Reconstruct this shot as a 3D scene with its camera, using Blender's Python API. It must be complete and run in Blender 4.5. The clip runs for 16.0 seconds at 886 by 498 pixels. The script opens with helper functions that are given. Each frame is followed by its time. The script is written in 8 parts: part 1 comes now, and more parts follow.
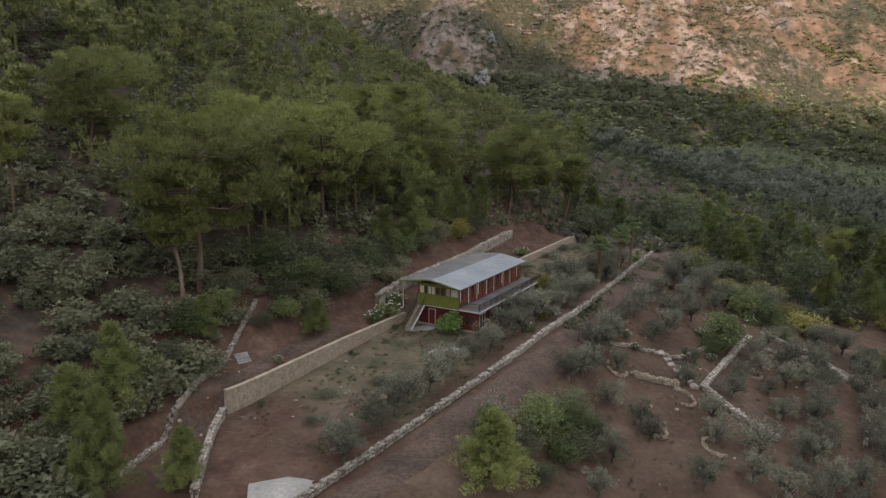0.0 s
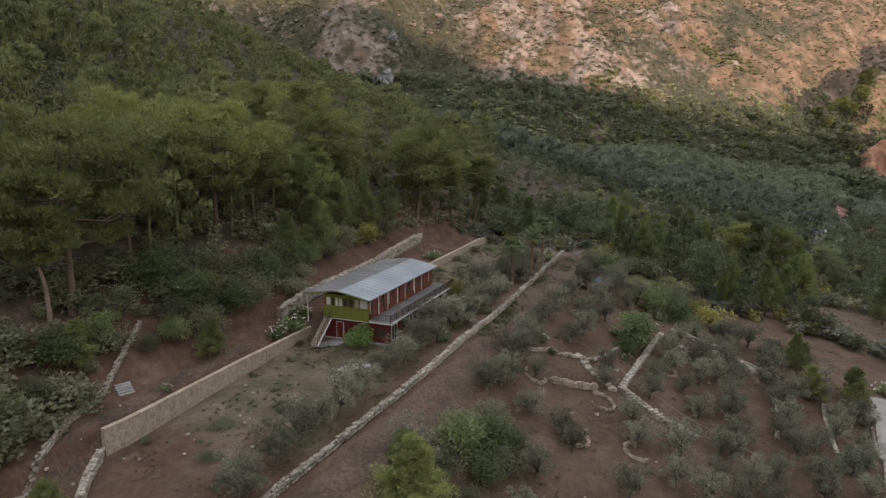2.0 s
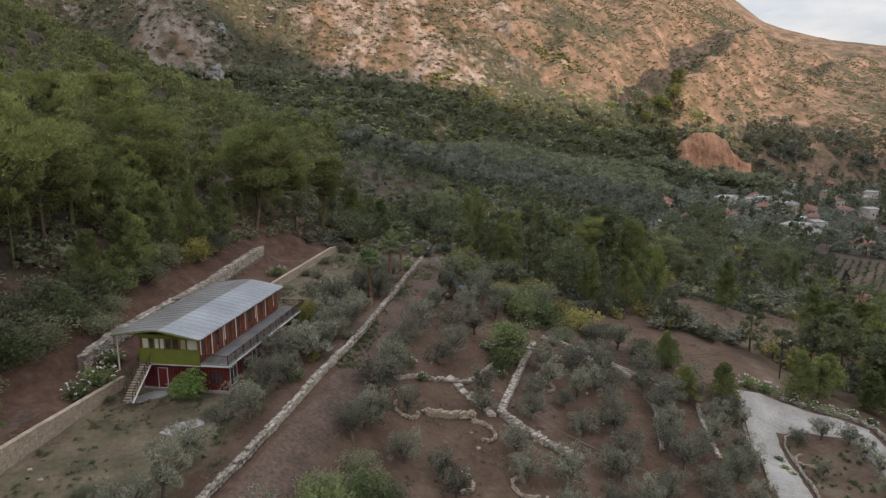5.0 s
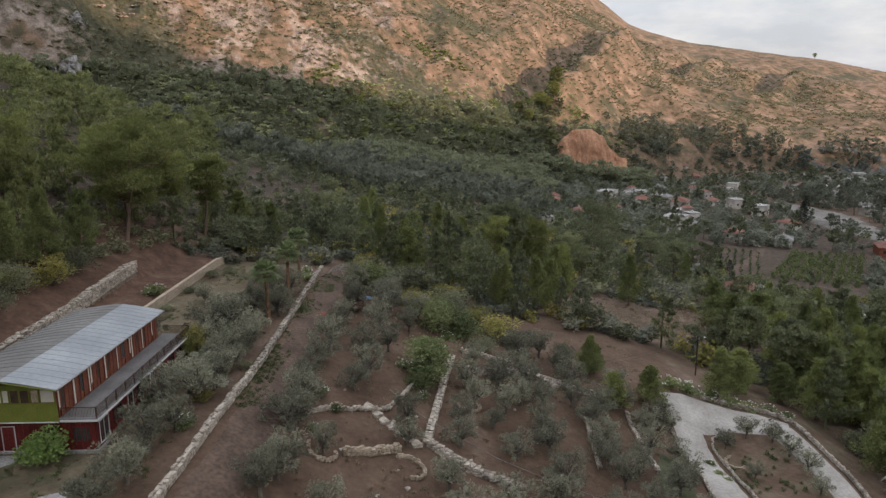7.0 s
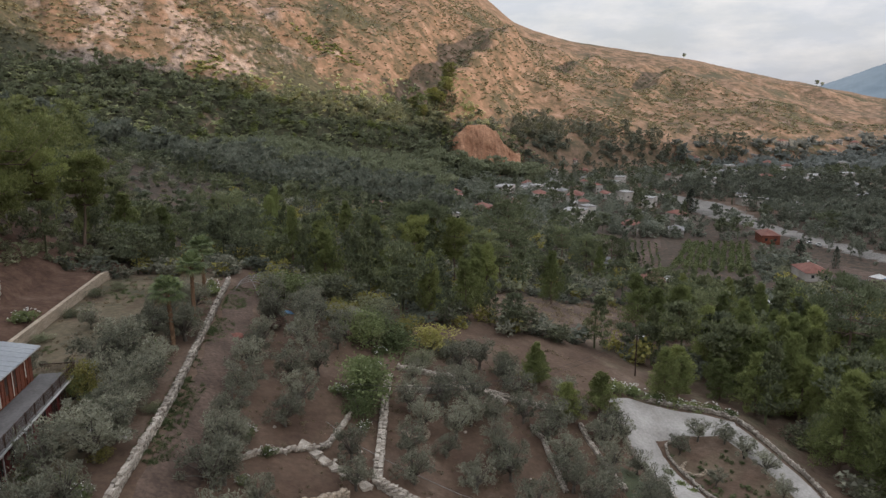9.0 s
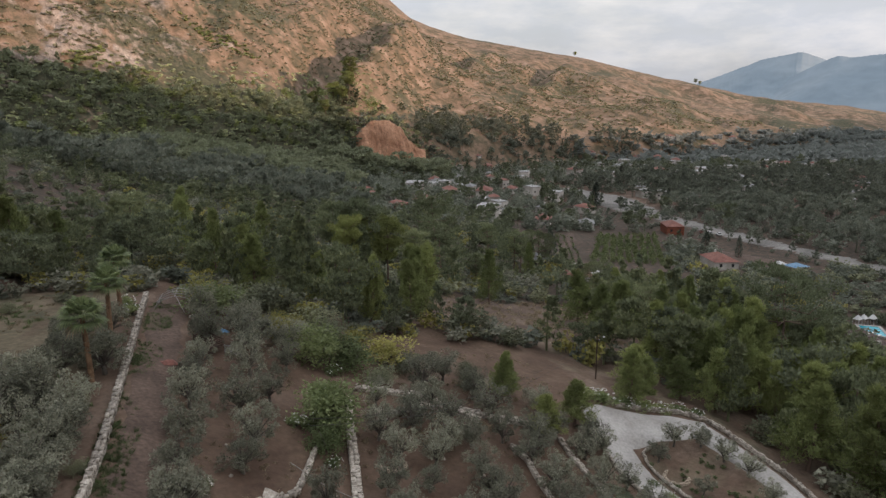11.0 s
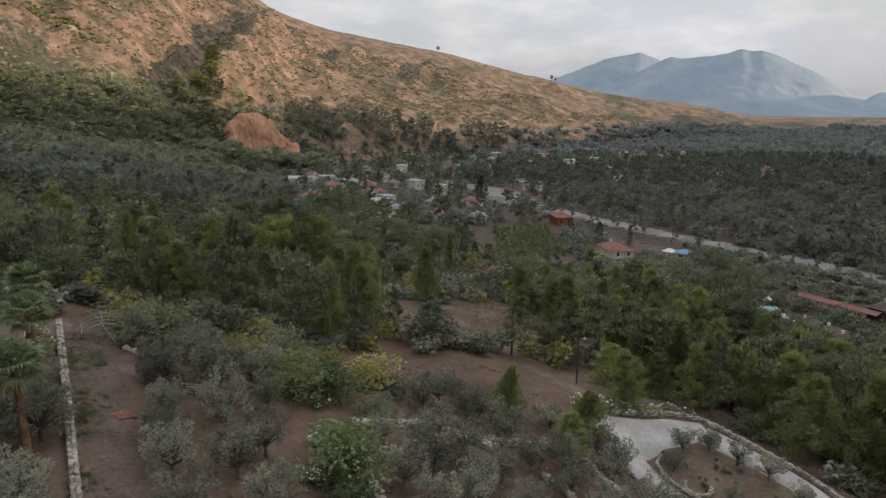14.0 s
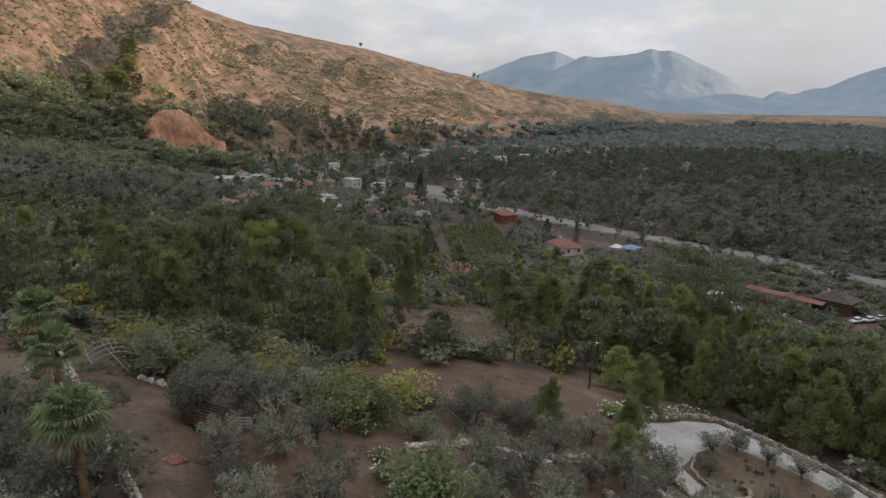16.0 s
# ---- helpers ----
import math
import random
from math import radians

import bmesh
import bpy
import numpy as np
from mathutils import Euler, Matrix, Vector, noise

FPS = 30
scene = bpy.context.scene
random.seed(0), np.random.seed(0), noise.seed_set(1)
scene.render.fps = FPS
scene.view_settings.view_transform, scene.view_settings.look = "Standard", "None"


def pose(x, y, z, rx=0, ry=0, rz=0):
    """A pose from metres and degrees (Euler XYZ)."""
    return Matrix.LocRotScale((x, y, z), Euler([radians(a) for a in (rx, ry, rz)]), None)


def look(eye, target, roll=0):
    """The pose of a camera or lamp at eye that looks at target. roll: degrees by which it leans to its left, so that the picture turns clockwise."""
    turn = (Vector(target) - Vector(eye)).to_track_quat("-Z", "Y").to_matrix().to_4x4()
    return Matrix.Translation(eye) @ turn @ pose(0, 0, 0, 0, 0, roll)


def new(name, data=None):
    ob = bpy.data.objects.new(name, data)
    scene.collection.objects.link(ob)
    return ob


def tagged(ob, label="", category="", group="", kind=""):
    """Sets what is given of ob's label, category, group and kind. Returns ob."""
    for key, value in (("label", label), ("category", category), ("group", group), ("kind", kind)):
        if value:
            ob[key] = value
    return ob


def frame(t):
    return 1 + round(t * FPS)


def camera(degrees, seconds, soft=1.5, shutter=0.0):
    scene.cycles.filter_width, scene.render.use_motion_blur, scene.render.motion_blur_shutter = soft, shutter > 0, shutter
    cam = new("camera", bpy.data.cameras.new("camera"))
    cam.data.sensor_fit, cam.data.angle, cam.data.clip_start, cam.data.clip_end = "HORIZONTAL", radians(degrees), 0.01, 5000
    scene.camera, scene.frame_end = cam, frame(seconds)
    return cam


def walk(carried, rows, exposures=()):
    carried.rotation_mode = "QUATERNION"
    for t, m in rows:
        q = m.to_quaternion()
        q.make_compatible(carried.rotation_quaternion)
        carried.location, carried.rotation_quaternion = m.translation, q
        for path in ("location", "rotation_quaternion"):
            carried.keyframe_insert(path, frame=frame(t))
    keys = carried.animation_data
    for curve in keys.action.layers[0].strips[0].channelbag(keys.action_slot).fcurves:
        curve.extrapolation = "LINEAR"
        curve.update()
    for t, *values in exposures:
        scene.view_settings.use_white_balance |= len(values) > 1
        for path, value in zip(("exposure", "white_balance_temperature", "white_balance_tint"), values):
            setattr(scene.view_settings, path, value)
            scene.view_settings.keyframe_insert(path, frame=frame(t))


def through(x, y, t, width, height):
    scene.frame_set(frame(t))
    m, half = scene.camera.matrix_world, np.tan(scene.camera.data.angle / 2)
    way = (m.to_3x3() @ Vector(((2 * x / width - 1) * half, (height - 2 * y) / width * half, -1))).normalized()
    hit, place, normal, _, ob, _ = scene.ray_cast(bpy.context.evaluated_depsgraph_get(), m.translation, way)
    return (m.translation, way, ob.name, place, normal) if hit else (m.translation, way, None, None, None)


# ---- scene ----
# ---------------------------------------------------------------- camera and its flight
cam = camera(66.66, 16.0, soft=1.4)
FLIGHT = [  # seconds, x, y, z, turn to the right, pitch, roll
    (0.0, 0.00, 0.00, 28.00, 0.00, -10.77, 0.48),
    (0.5, -0.15, 1.23, 27.90, 1.48, -10.74, 0.47),
    (1.0, -0.15, 2.56, 27.84, 3.29, -10.72, 0.39),
    (1.5, -0.00, 3.96, 27.81, 5.55, -10.70, 0.29),
    (2.0, 0.18, 5.48, 27.78, 7.91, -10.70, 0.19),
    (2.5, 0.30, 7.22, 27.73, 9.99, -10.70, 0.11),
    (3.0, 0.50, 9.08, 27.69, 11.69, -10.70, -0.01),
    (3.5, 0.89, 11.14, 27.58, 13.99, -10.70, -0.10),
    (4.0, 1.27, 13.39, 27.46, 16.35, -10.72, -0.18),
    (4.5, 1.58, 15.65, 27.42, 18.68, -10.78, -0.24),
    (5.0, 1.88, 17.89, 27.36, 21.09, -10.83, -0.33),
    (7.5, 2.96, 30.61, 26.69, 33.41, -11.15, -0.43),
    (8.0, 3.23, 33.34, 26.52, 35.76, -11.24, -0.44),
    (8.5, 3.43, 36.02, 26.32, 38.05, -11.33, -0.44),
    (9.0, 3.63, 38.72, 26.11, 40.32, -11.42, -0.43),
    (11.5, 4.41, 52.96, 25.00, 51.15, -11.85, -0.24),
    (12.0, 4.52, 55.90, 24.78, 53.20, -11.94, -0.18),
    (12.5, 4.52, 58.86, 24.57, 55.17, -12.01, -0.11),
    (13.0, 4.55, 61.86, 24.35, 57.10, -12.08, -0.03),
    (13.5, 4.62, 64.94, 24.09, 58.99, -12.15, 0.07),
    (14.0, 4.65, 68.07, 23.84, 60.85, -12.22, 0.19),
    (14.5, 4.65, 71.17, 23.66, 62.64, -12.28, 0.27),
    (15.0, 4.55, 74.37, 23.80, 64.41, -12.27, 0.38),
    (15.5, 3.97, 77.44, 24.03, 66.13, -12.32, 0.40),
    (16.0, 3.17, 80.29, 24.15, 67.64, -12.44, 0.39),
]


def aim(x, y, z, turn, pitch, roll):
    a, p = radians(turn), radians(pitch)
    return look((x, y, z), (x + math.sin(a) * math.cos(p), y + math.cos(a) * math.cos(p), z + math.sin(p)), roll)


walk(cam, [(row[0], aim(*row[1:])) for row in FLIGHT], exposures=[(0.0, 0.0, 6350, 15), (5.0, 0.08, 6350, 15), (9.0, 0.0, 6350, 15), (16.0, -0.1, 6350, 15)])


# ---------------------------------------------------------------- sky and evening sun
SUN_TURN, SUN_UP = 152.0, 9.5      # bearing from +y to the right, height over the horizon
world = bpy.data.worlds.new("evening_sky")
scene.world = world
world.use_nodes = True
wn, wl = world.node_tree.nodes, world.node_tree.links
wn.clear()
sky = wn.new("ShaderNodeTexSky")
sky.sky_type, sky.sun_disc = "NISHITA", False
sky.sun_elevation, sky.sun_rotation = radians(SUN_UP), radians(SUN_TURN)
sky.air_density, sky.dust_density = 1.2, 3.0
coord = wn.new("ShaderNodeTexCoord")
stretch = wn.new("ShaderNodeMapping")
stretch.inputs["Scale"].default_value = (1.0, 1.0, 3.2)
cloud = wn.new("ShaderNodeTexNoise")
cloud.inputs["Scale"].default_value, cloud.inputs["Detail"].default_value, cloud.inputs["Roughness"].default_value = 2.6, 9, 0.55
cover = wn.new("ShaderNodeValToRGB")
cover.color_ramp.elements[0].position, cover.color_ramp.elements[1].position = 0.30, 0.62
cover.color_ramp.elements[0].color, cover.color_ramp.elements[1].color = (0.62, 0.62, 0.62, 1), (0.97, 0.97, 0.97, 1)
puff = wn.new("ShaderNodeTexNoise")
puff.inputs["Scale"].default_value, puff.inputs["Detail"].default_value, puff.inputs["Roughness"].default_value = 5.5, 10, 0.6
tone = wn.new("ShaderNodeValToRGB")
tone.color_ramp.elements[0].position, tone.color_ramp.elements[1].position = 0.46, 0.68
tone.color_ramp.elements[0].color, tone.color_ramp.elements[1].color = (3.95, 4.15, 4.32, 1), (5.35, 5.28, 5.05, 1)
blend = wn.new("ShaderNodeMix")
blend.data_type = "RGBA"
shine = wn.new("ShaderNodeBackground")
# an evening overcast is brighter overhead than at the horizon
parts_of = wn.new("ShaderNodeSeparateXYZ")
lift_up = wn.new("ShaderNodeMapRange")
lift_up.inputs["To Min"].default_value, lift_up.inputs["To Max"].default_value = 0.148, 0.40
out = wn.new("ShaderNodeOutputWorld")
wl.new(coord.outputs["Generated"], stretch.inputs["Vector"])
wl.new(coord.outputs["Generated"], parts_of.inputs["Vector"])
wl.new(parts_of.outputs["Z"], lift_up.inputs["Value"])
wl.new(lift_up.outputs["Result"], shine.inputs["Strength"])
wl.new(stretch.outputs["Vector"], cloud.inputs["Vector"])
wl.new(stretch.outputs["Vector"], puff.inputs["Vector"])
wl.new(cloud.outputs["Fac"], cover.inputs["Fac"])
wl.new(puff.outputs["Fac"], tone.inputs["Fac"])
wl.new(cover.outputs["Color"], blend.inputs["Factor"])
wl.new(sky.outputs["Color"], blend.inputs["A"])
wl.new(tone.outputs["Color"], blend.inputs["B"])
wl.new(blend.outputs["Result"], shine.inputs["Color"])
wl.new(shine.outputs["Background"], out.inputs["Surface"])

sun = new("sun", bpy.data.lights.new("sun", "SUN"))
sun.data.energy, sun.data.angle, sun.data.color = 5.5, radians(0.6), (1.0, 0.74, 0.54)
a, e = radians(SUN_TURN), radians(SUN_UP)
sun.matrix_world = look((math.sin(a) * math.cos(e) * 100, math.cos(a) * math.cos(e) * 100, math.sin(e) * 100), (0, 0, 0))


# ---------------------------------------------------------------- materials
def surface(name, dark, light, scale=1.0, rough=0.85, bump=0.3, fine=8.0, vary=0.15, through=0.0, metal=0.0, world_space=False, wear=0.35, gloss=0.3):
    """A two-scale mottled surface: broad patches from dark to light, finer grain over them, relief, and a shift from piece to piece."""
    m = bpy.data.materials.new(name)
    m.use_nodes = True
    n, l = m.node_tree.nodes, m.node_tree.links
    b = n["Principled BSDF"]
    if world_space:
        src = n.new("ShaderNodeNewGeometry").outputs["Position"]
    else:
        src = n.new("ShaderNodeTexCoord").outputs["Object"]
    info = n.new("ShaderNodeObjectInfo")
    isle = n.new("ShaderNodeNewGeometry")
    shift = n.new("ShaderNodeVectorMath")
    shift.operation = "ADD"
    off = n.new("ShaderNodeVectorMath")
    off.operation = "SCALE"
    off.inputs[0].default_value = (31, 17, 23)
    l.new(info.outputs["Random"], off.inputs["Scale"])
    l.new(src, shift.inputs[0])
    l.new(off.outputs[0], shift.inputs[1])
    big, small = n.new("ShaderNodeTexNoise"), n.new("ShaderNodeTexNoise")
    for t, s, d in ((big, scale, 5), (small, scale * fine, 6)):
        t.inputs["Scale"].default_value, t.inputs["Detail"].default_value = s, d
        l.new(shift.outputs[0], t.inputs["Vector"])
    ramp = n.new("ShaderNodeValToRGB")
    ramp.color_ramp.elements[0].position, ramp.color_ramp.elements[1].position = 0.34, 0.66
    ramp.color_ramp.elements[0].color, ramp.color_ramp.elements[1].color = (*dark, 1), (*light, 1)
    l.new(big.outputs["Fac"], ramp.inputs["Fac"])
    grain = n.new("ShaderNodeMapRange")
    grain.inputs["From Min"].default_value, grain.inputs["From Max"].default_value = 0.3, 0.7
    grain.inputs["To Min"].default_value, grain.inputs["To Max"].default_value = 1 - wear, 1 + wear
    l.new(small.outputs["Fac"], grain.inputs["Value"])
    piece = n.new("ShaderNodeMath")
    piece.operation = "ADD"
    l.new(info.outputs["Random"], piece.inputs[0])
    l.new(isle.outputs["Random Per Island"], piece.inputs[1])
    each = n.new("ShaderNodeMapRange")
    each.inputs["From Max"].default_value = 2.0
    each.inputs["To Min"].default_value, each.inputs["To Max"].default_value = 1 - 2 * vary, 1 + 2 * vary
    l.new(piece.outputs[0], each.inputs["Value"])
    prod = n.new("ShaderNodeMath")
    prod.operation = "MULTIPLY"
    l.new(grain.outputs["Result"], prod.inputs[0])
    l.new(each.outputs["Result"], prod.inputs[1])
    col = n.new("ShaderNodeVectorMath")
    col.operation = "SCALE"
    l.new(ramp.outputs["Color"], col.inputs[0])
    l.new(prod.outputs[0], col.inputs["Scale"])
    l.new(col.outputs[0], b.inputs["Base Color"])
    b.inputs["Roughness"].default_value, b.inputs["Metallic"].default_value = rough, metal
    b.inputs["Specular IOR Level"].default_value = gloss
    if bump:
        bp = n.new("ShaderNodeBump")
        bp.inputs["Strength"].default_value = bump
        bp.inputs["Distance"].default_value = 0.4 / max(scale * fine, 0.01)
        l.new(small.outputs["Fac"], bp.inputs["Height"])
        l.new(bp.outputs["Normal"], b.inputs["Normal"])
    if through:
        # light that passes through a leaf adds to the light that it throws back
        tr, mix = n.new("ShaderNodeBsdfTranslucent"), n.new("ShaderNodeAddShader")
        dim = n.new("ShaderNodeVectorMath")
        dim.operation = "SCALE"
        dim.inputs["Scale"].default_value = through
        l.new(col.outputs[0], dim.inputs[0])
        l.new(dim.outputs[0], tr.inputs["Color"])
        l.new(b.outputs[0], mix.inputs[0])
        l.new(tr.outputs[0], mix.inputs[1])
        l.new(mix.outputs[0], n["Material Output"].inputs["Surface"])
    return m


def leafy(name, dark, light, vary=0.22, through=0.6):
    return surface(name, dark, light, 0.15, 0.65, 0, 9, vary, through=through, wear=0.3, gloss=0.12)


PINE = leafy("pine_needles", (0.092, 0.104, 0.047), (0.168, 0.178, 0.073), 0.11)
PINE_DEEP = leafy("deep_pine_needles", (0.08, 0.092, 0.052), (0.14, 0.152, 0.078))
PINE_NEAR = leafy("sunny_pine_needles", (0.106, 0.118, 0.041), (0.164, 0.175, 0.061), 0.11)
PINE_YOUNG = leafy("young_pine_needles", (0.098, 0.116, 0.045), (0.17, 0.186, 0.067), 0.11)
OLIVE = leafy("olive_leaves", (0.1, 0.101, 0.074), (0.164, 0.163, 0.12))
MAQUIS = leafy("maquis_leaves", (0.08, 0.085, 0.054), (0.14, 0.144, 0.086))
BROAD = leafy("broad_leaves", (0.076, 0.094, 0.042), (0.125, 0.142, 0.06))
YELLOW = leafy("yellowing_leaves", (0.125, 0.12, 0.04), (0.2, 0.18, 0.055))
# distance haze: blue-grey in the leaf colour, shading flattened by strong translucency
WOODS = leafy("hazed_far_leaves", (0.066, 0.073, 0.057), (0.1, 0.107, 0.081), 0.12, 0.9)
# paler copy of WOODS: haze and brighter western light put into the colour
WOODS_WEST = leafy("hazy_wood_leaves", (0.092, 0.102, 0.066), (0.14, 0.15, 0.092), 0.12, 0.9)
# leaf colour raised to stand in for light missing on the mountain foot
FOOTHILL = leafy("brightened_foothill_leaves", (0.15, 0.162, 0.096), (0.235, 0.245, 0.135), 0.12, 0.9)
HILL_SCRUB = leafy("mountain_scrub_leaves", (0.088, 0.086, 0.052), (0.136, 0.128, 0.078), 0.12, 0.9)
FIG = leafy("fig_leaves", (0.072, 0.111, 0.035), (0.120, 0.165, 0.053))
WOODS_GREEN = leafy("valley_pine_needles", (0.066, 0.076, 0.048), (0.108, 0.119, 0.07))
# bluish haze over the plain, put into the leaf colour
WOODS_FAR = leafy("hazed_plain_leaves", (0.066, 0.073, 0.066), (0.098, 0.106, 0.096), 0.12, 0.9)
CYPRESS = leafy("cypress_leaves", (0.032, 0.039, 0.029), (0.056, 0.064, 0.046))
PALM = leafy("palm_leaves", (0.069, 0.092, 0.041), (0.115, 0.135, 0.061))
STRAW = leafy("dry_grass", (0.124, 0.099, 0.065), (0.198, 0.161, 0.108))
WEED = leafy("green_weeds", (0.056, 0.074, 0.031), (0.093, 0.112, 0.053))
PETAL = surface("white_petals", (0.544, 0.544, 0.512), (0.656, 0.656, 0.624), 2, 0.6, 0, vary=0.05, through=0.3)
BARK = surface("pine_bark", (0.105, 0.071, 0.053), (0.192, 0.140, 0.108), 1.2, 0.95, 0.8, 7)
OLIVE_BARK = surface("olive_bark", (0.081, 0.071, 0.059), (0.155, 0.136, 0.112), 2, 0.95, 0.8, 6)
PALM_BARK = surface("palm_bark", (0.099, 0.059, 0.034), (0.198, 0.124, 0.074), 2, 0.95, 0.9, 6)
STONE = surface("limestone", (0.225, 0.192, 0.158), (0.42, 0.378, 0.32), 1.1, 0.92, 0.7, 8, 0.20)
STONE_WARM = surface("warm_limestone", (0.269, 0.214, 0.157), (0.384, 0.320, 0.246), 1.1, 0.92, 0.6, 8, 0.07)
MORTAR = surface("rubble_core", (0.144, 0.114, 0.087), (0.216, 0.177, 0.138), 1.5, 0.95, 0.8, 6, 0.05)
PLASTER = surface("old_wall_render", (0.300, 0.240, 0.180), (0.372, 0.318, 0.252), 0.5, 0.92, 0.4, 9, 0.04)
CONCRETE = surface("pale_concrete", (0.245, 0.229, 0.209), (0.360, 0.342, 0.317), 0.25, 0.85, 0.2, 12, 0.04, world_space=True, wear=0.16)
CAP = surface("grey_concrete", (0.223, 0.217, 0.211), (0.310, 0.304, 0.291), 0.8, 0.85, 0.3, 8, 0.05)
DIRT = surface("red_dirt_road", (0.064, 0.043, 0.032), (0.112, 0.077, 0.058), 0.30, 0.95, 0.6, 9, 0.03, world_space=True)
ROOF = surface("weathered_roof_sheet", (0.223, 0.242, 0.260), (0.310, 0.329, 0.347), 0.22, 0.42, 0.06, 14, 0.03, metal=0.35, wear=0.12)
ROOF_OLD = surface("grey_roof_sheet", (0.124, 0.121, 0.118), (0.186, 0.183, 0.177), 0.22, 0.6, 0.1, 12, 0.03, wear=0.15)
RED = surface("dark_red_timber", (0.084, 0.011, 0.010), (0.140, 0.024, 0.020), 0.9, 0.55, 0.15, 9, 0.10)
RUST = surface("stained_timber", (0.119, 0.036, 0.021), (0.189, 0.064, 0.035), 1.0, 0.6, 0.2, 9, 0.10)
BROWN = surface("dark_timber", (0.035, 0.021, 0.015), (0.070, 0.043, 0.032), 1.4, 0.6, 0.3, 8, 0.12)
GREEN = surface("olive_green_paint", (0.124, 0.140, 0.022), (0.167, 0.186, 0.037), 0.7, 0.6, 0.1, 10, 0.03, wear=0.14)
CREAM = surface("cream_blind", (0.475, 0.446, 0.382), (0.562, 0.540, 0.475), 1.5, 0.7, 0.05, 9, 0.05, wear=0.10)
WHITE = surface("white_paint", (0.44, 0.44, 0.425), (0.56, 0.56, 0.545), 0.6, 0.6, 0.08, 9, 0.06, wear=0.12)
DECK = surface("deck_sheet", (0.102, 0.099, 0.096), (0.161, 0.155, 0.152), 0.5, 0.7, 0.15, 10, 0.04, wear=0.2)
IRON = surface("dark_iron", (0.022, 0.022, 0.024), (0.055, 0.050, 0.048), 2, 0.5, 0.1, 8, 0.05, metal=0.6)
GLASS = surface("dark_window", (0.020, 0.022, 0.024), (0.045, 0.046, 0.046), 0.6, 0.12, 0, 6, 0.2, gloss=0.6)
TILE = surface("clay_roof", (0.140, 0.059, 0.045), (0.217, 0.105, 0.081), 0.3, 0.85, 0.4, 12, 0.10)
WALL = surface("house_render", (0.3, 0.275, 0.24), (0.46, 0.435, 0.4), 0.2, 0.9, 0.05, 10, 0.12, wear=0.1)
WATER = surface("pool_water", (0.015, 0.225, 0.285), (0.030, 0.300, 0.360), 0.3, 0.08, 0.1, 8, 0.02, wear=0.05, gloss=0.5)
BLUE = surface("blue_tarpaulin", (0.070, 0.154, 0.252), (0.140, 0.238, 0.336), 1.0, 0.6, 0.1, 6, 0.05)
PIPE = surface("pale_pipe", (0.247, 0.240, 0.227), (0.325, 0.319, 0.299), 1.0, 0.5, 0.1, 6, 0.05)
GRAVEL = surface("river_gravel", (0.098, 0.092, 0.083), (0.205, 0.193, 0.176), 0.05, 0.95, 0.5, 30, 0.02, world_space=True)
EARTH_CUT = surface("red_cut_earth", (0.225, 0.112, 0.064), (0.4, 0.222, 0.135), 0.12, 0.95, 0.8, 7, 0.03, world_space=True)
LAWN = surface("watered_lawn", (0.043, 0.055, 0.029), (0.081, 0.086, 0.047), 0.6, 0.9, 0.6, 12, 0.03, world_space=True)


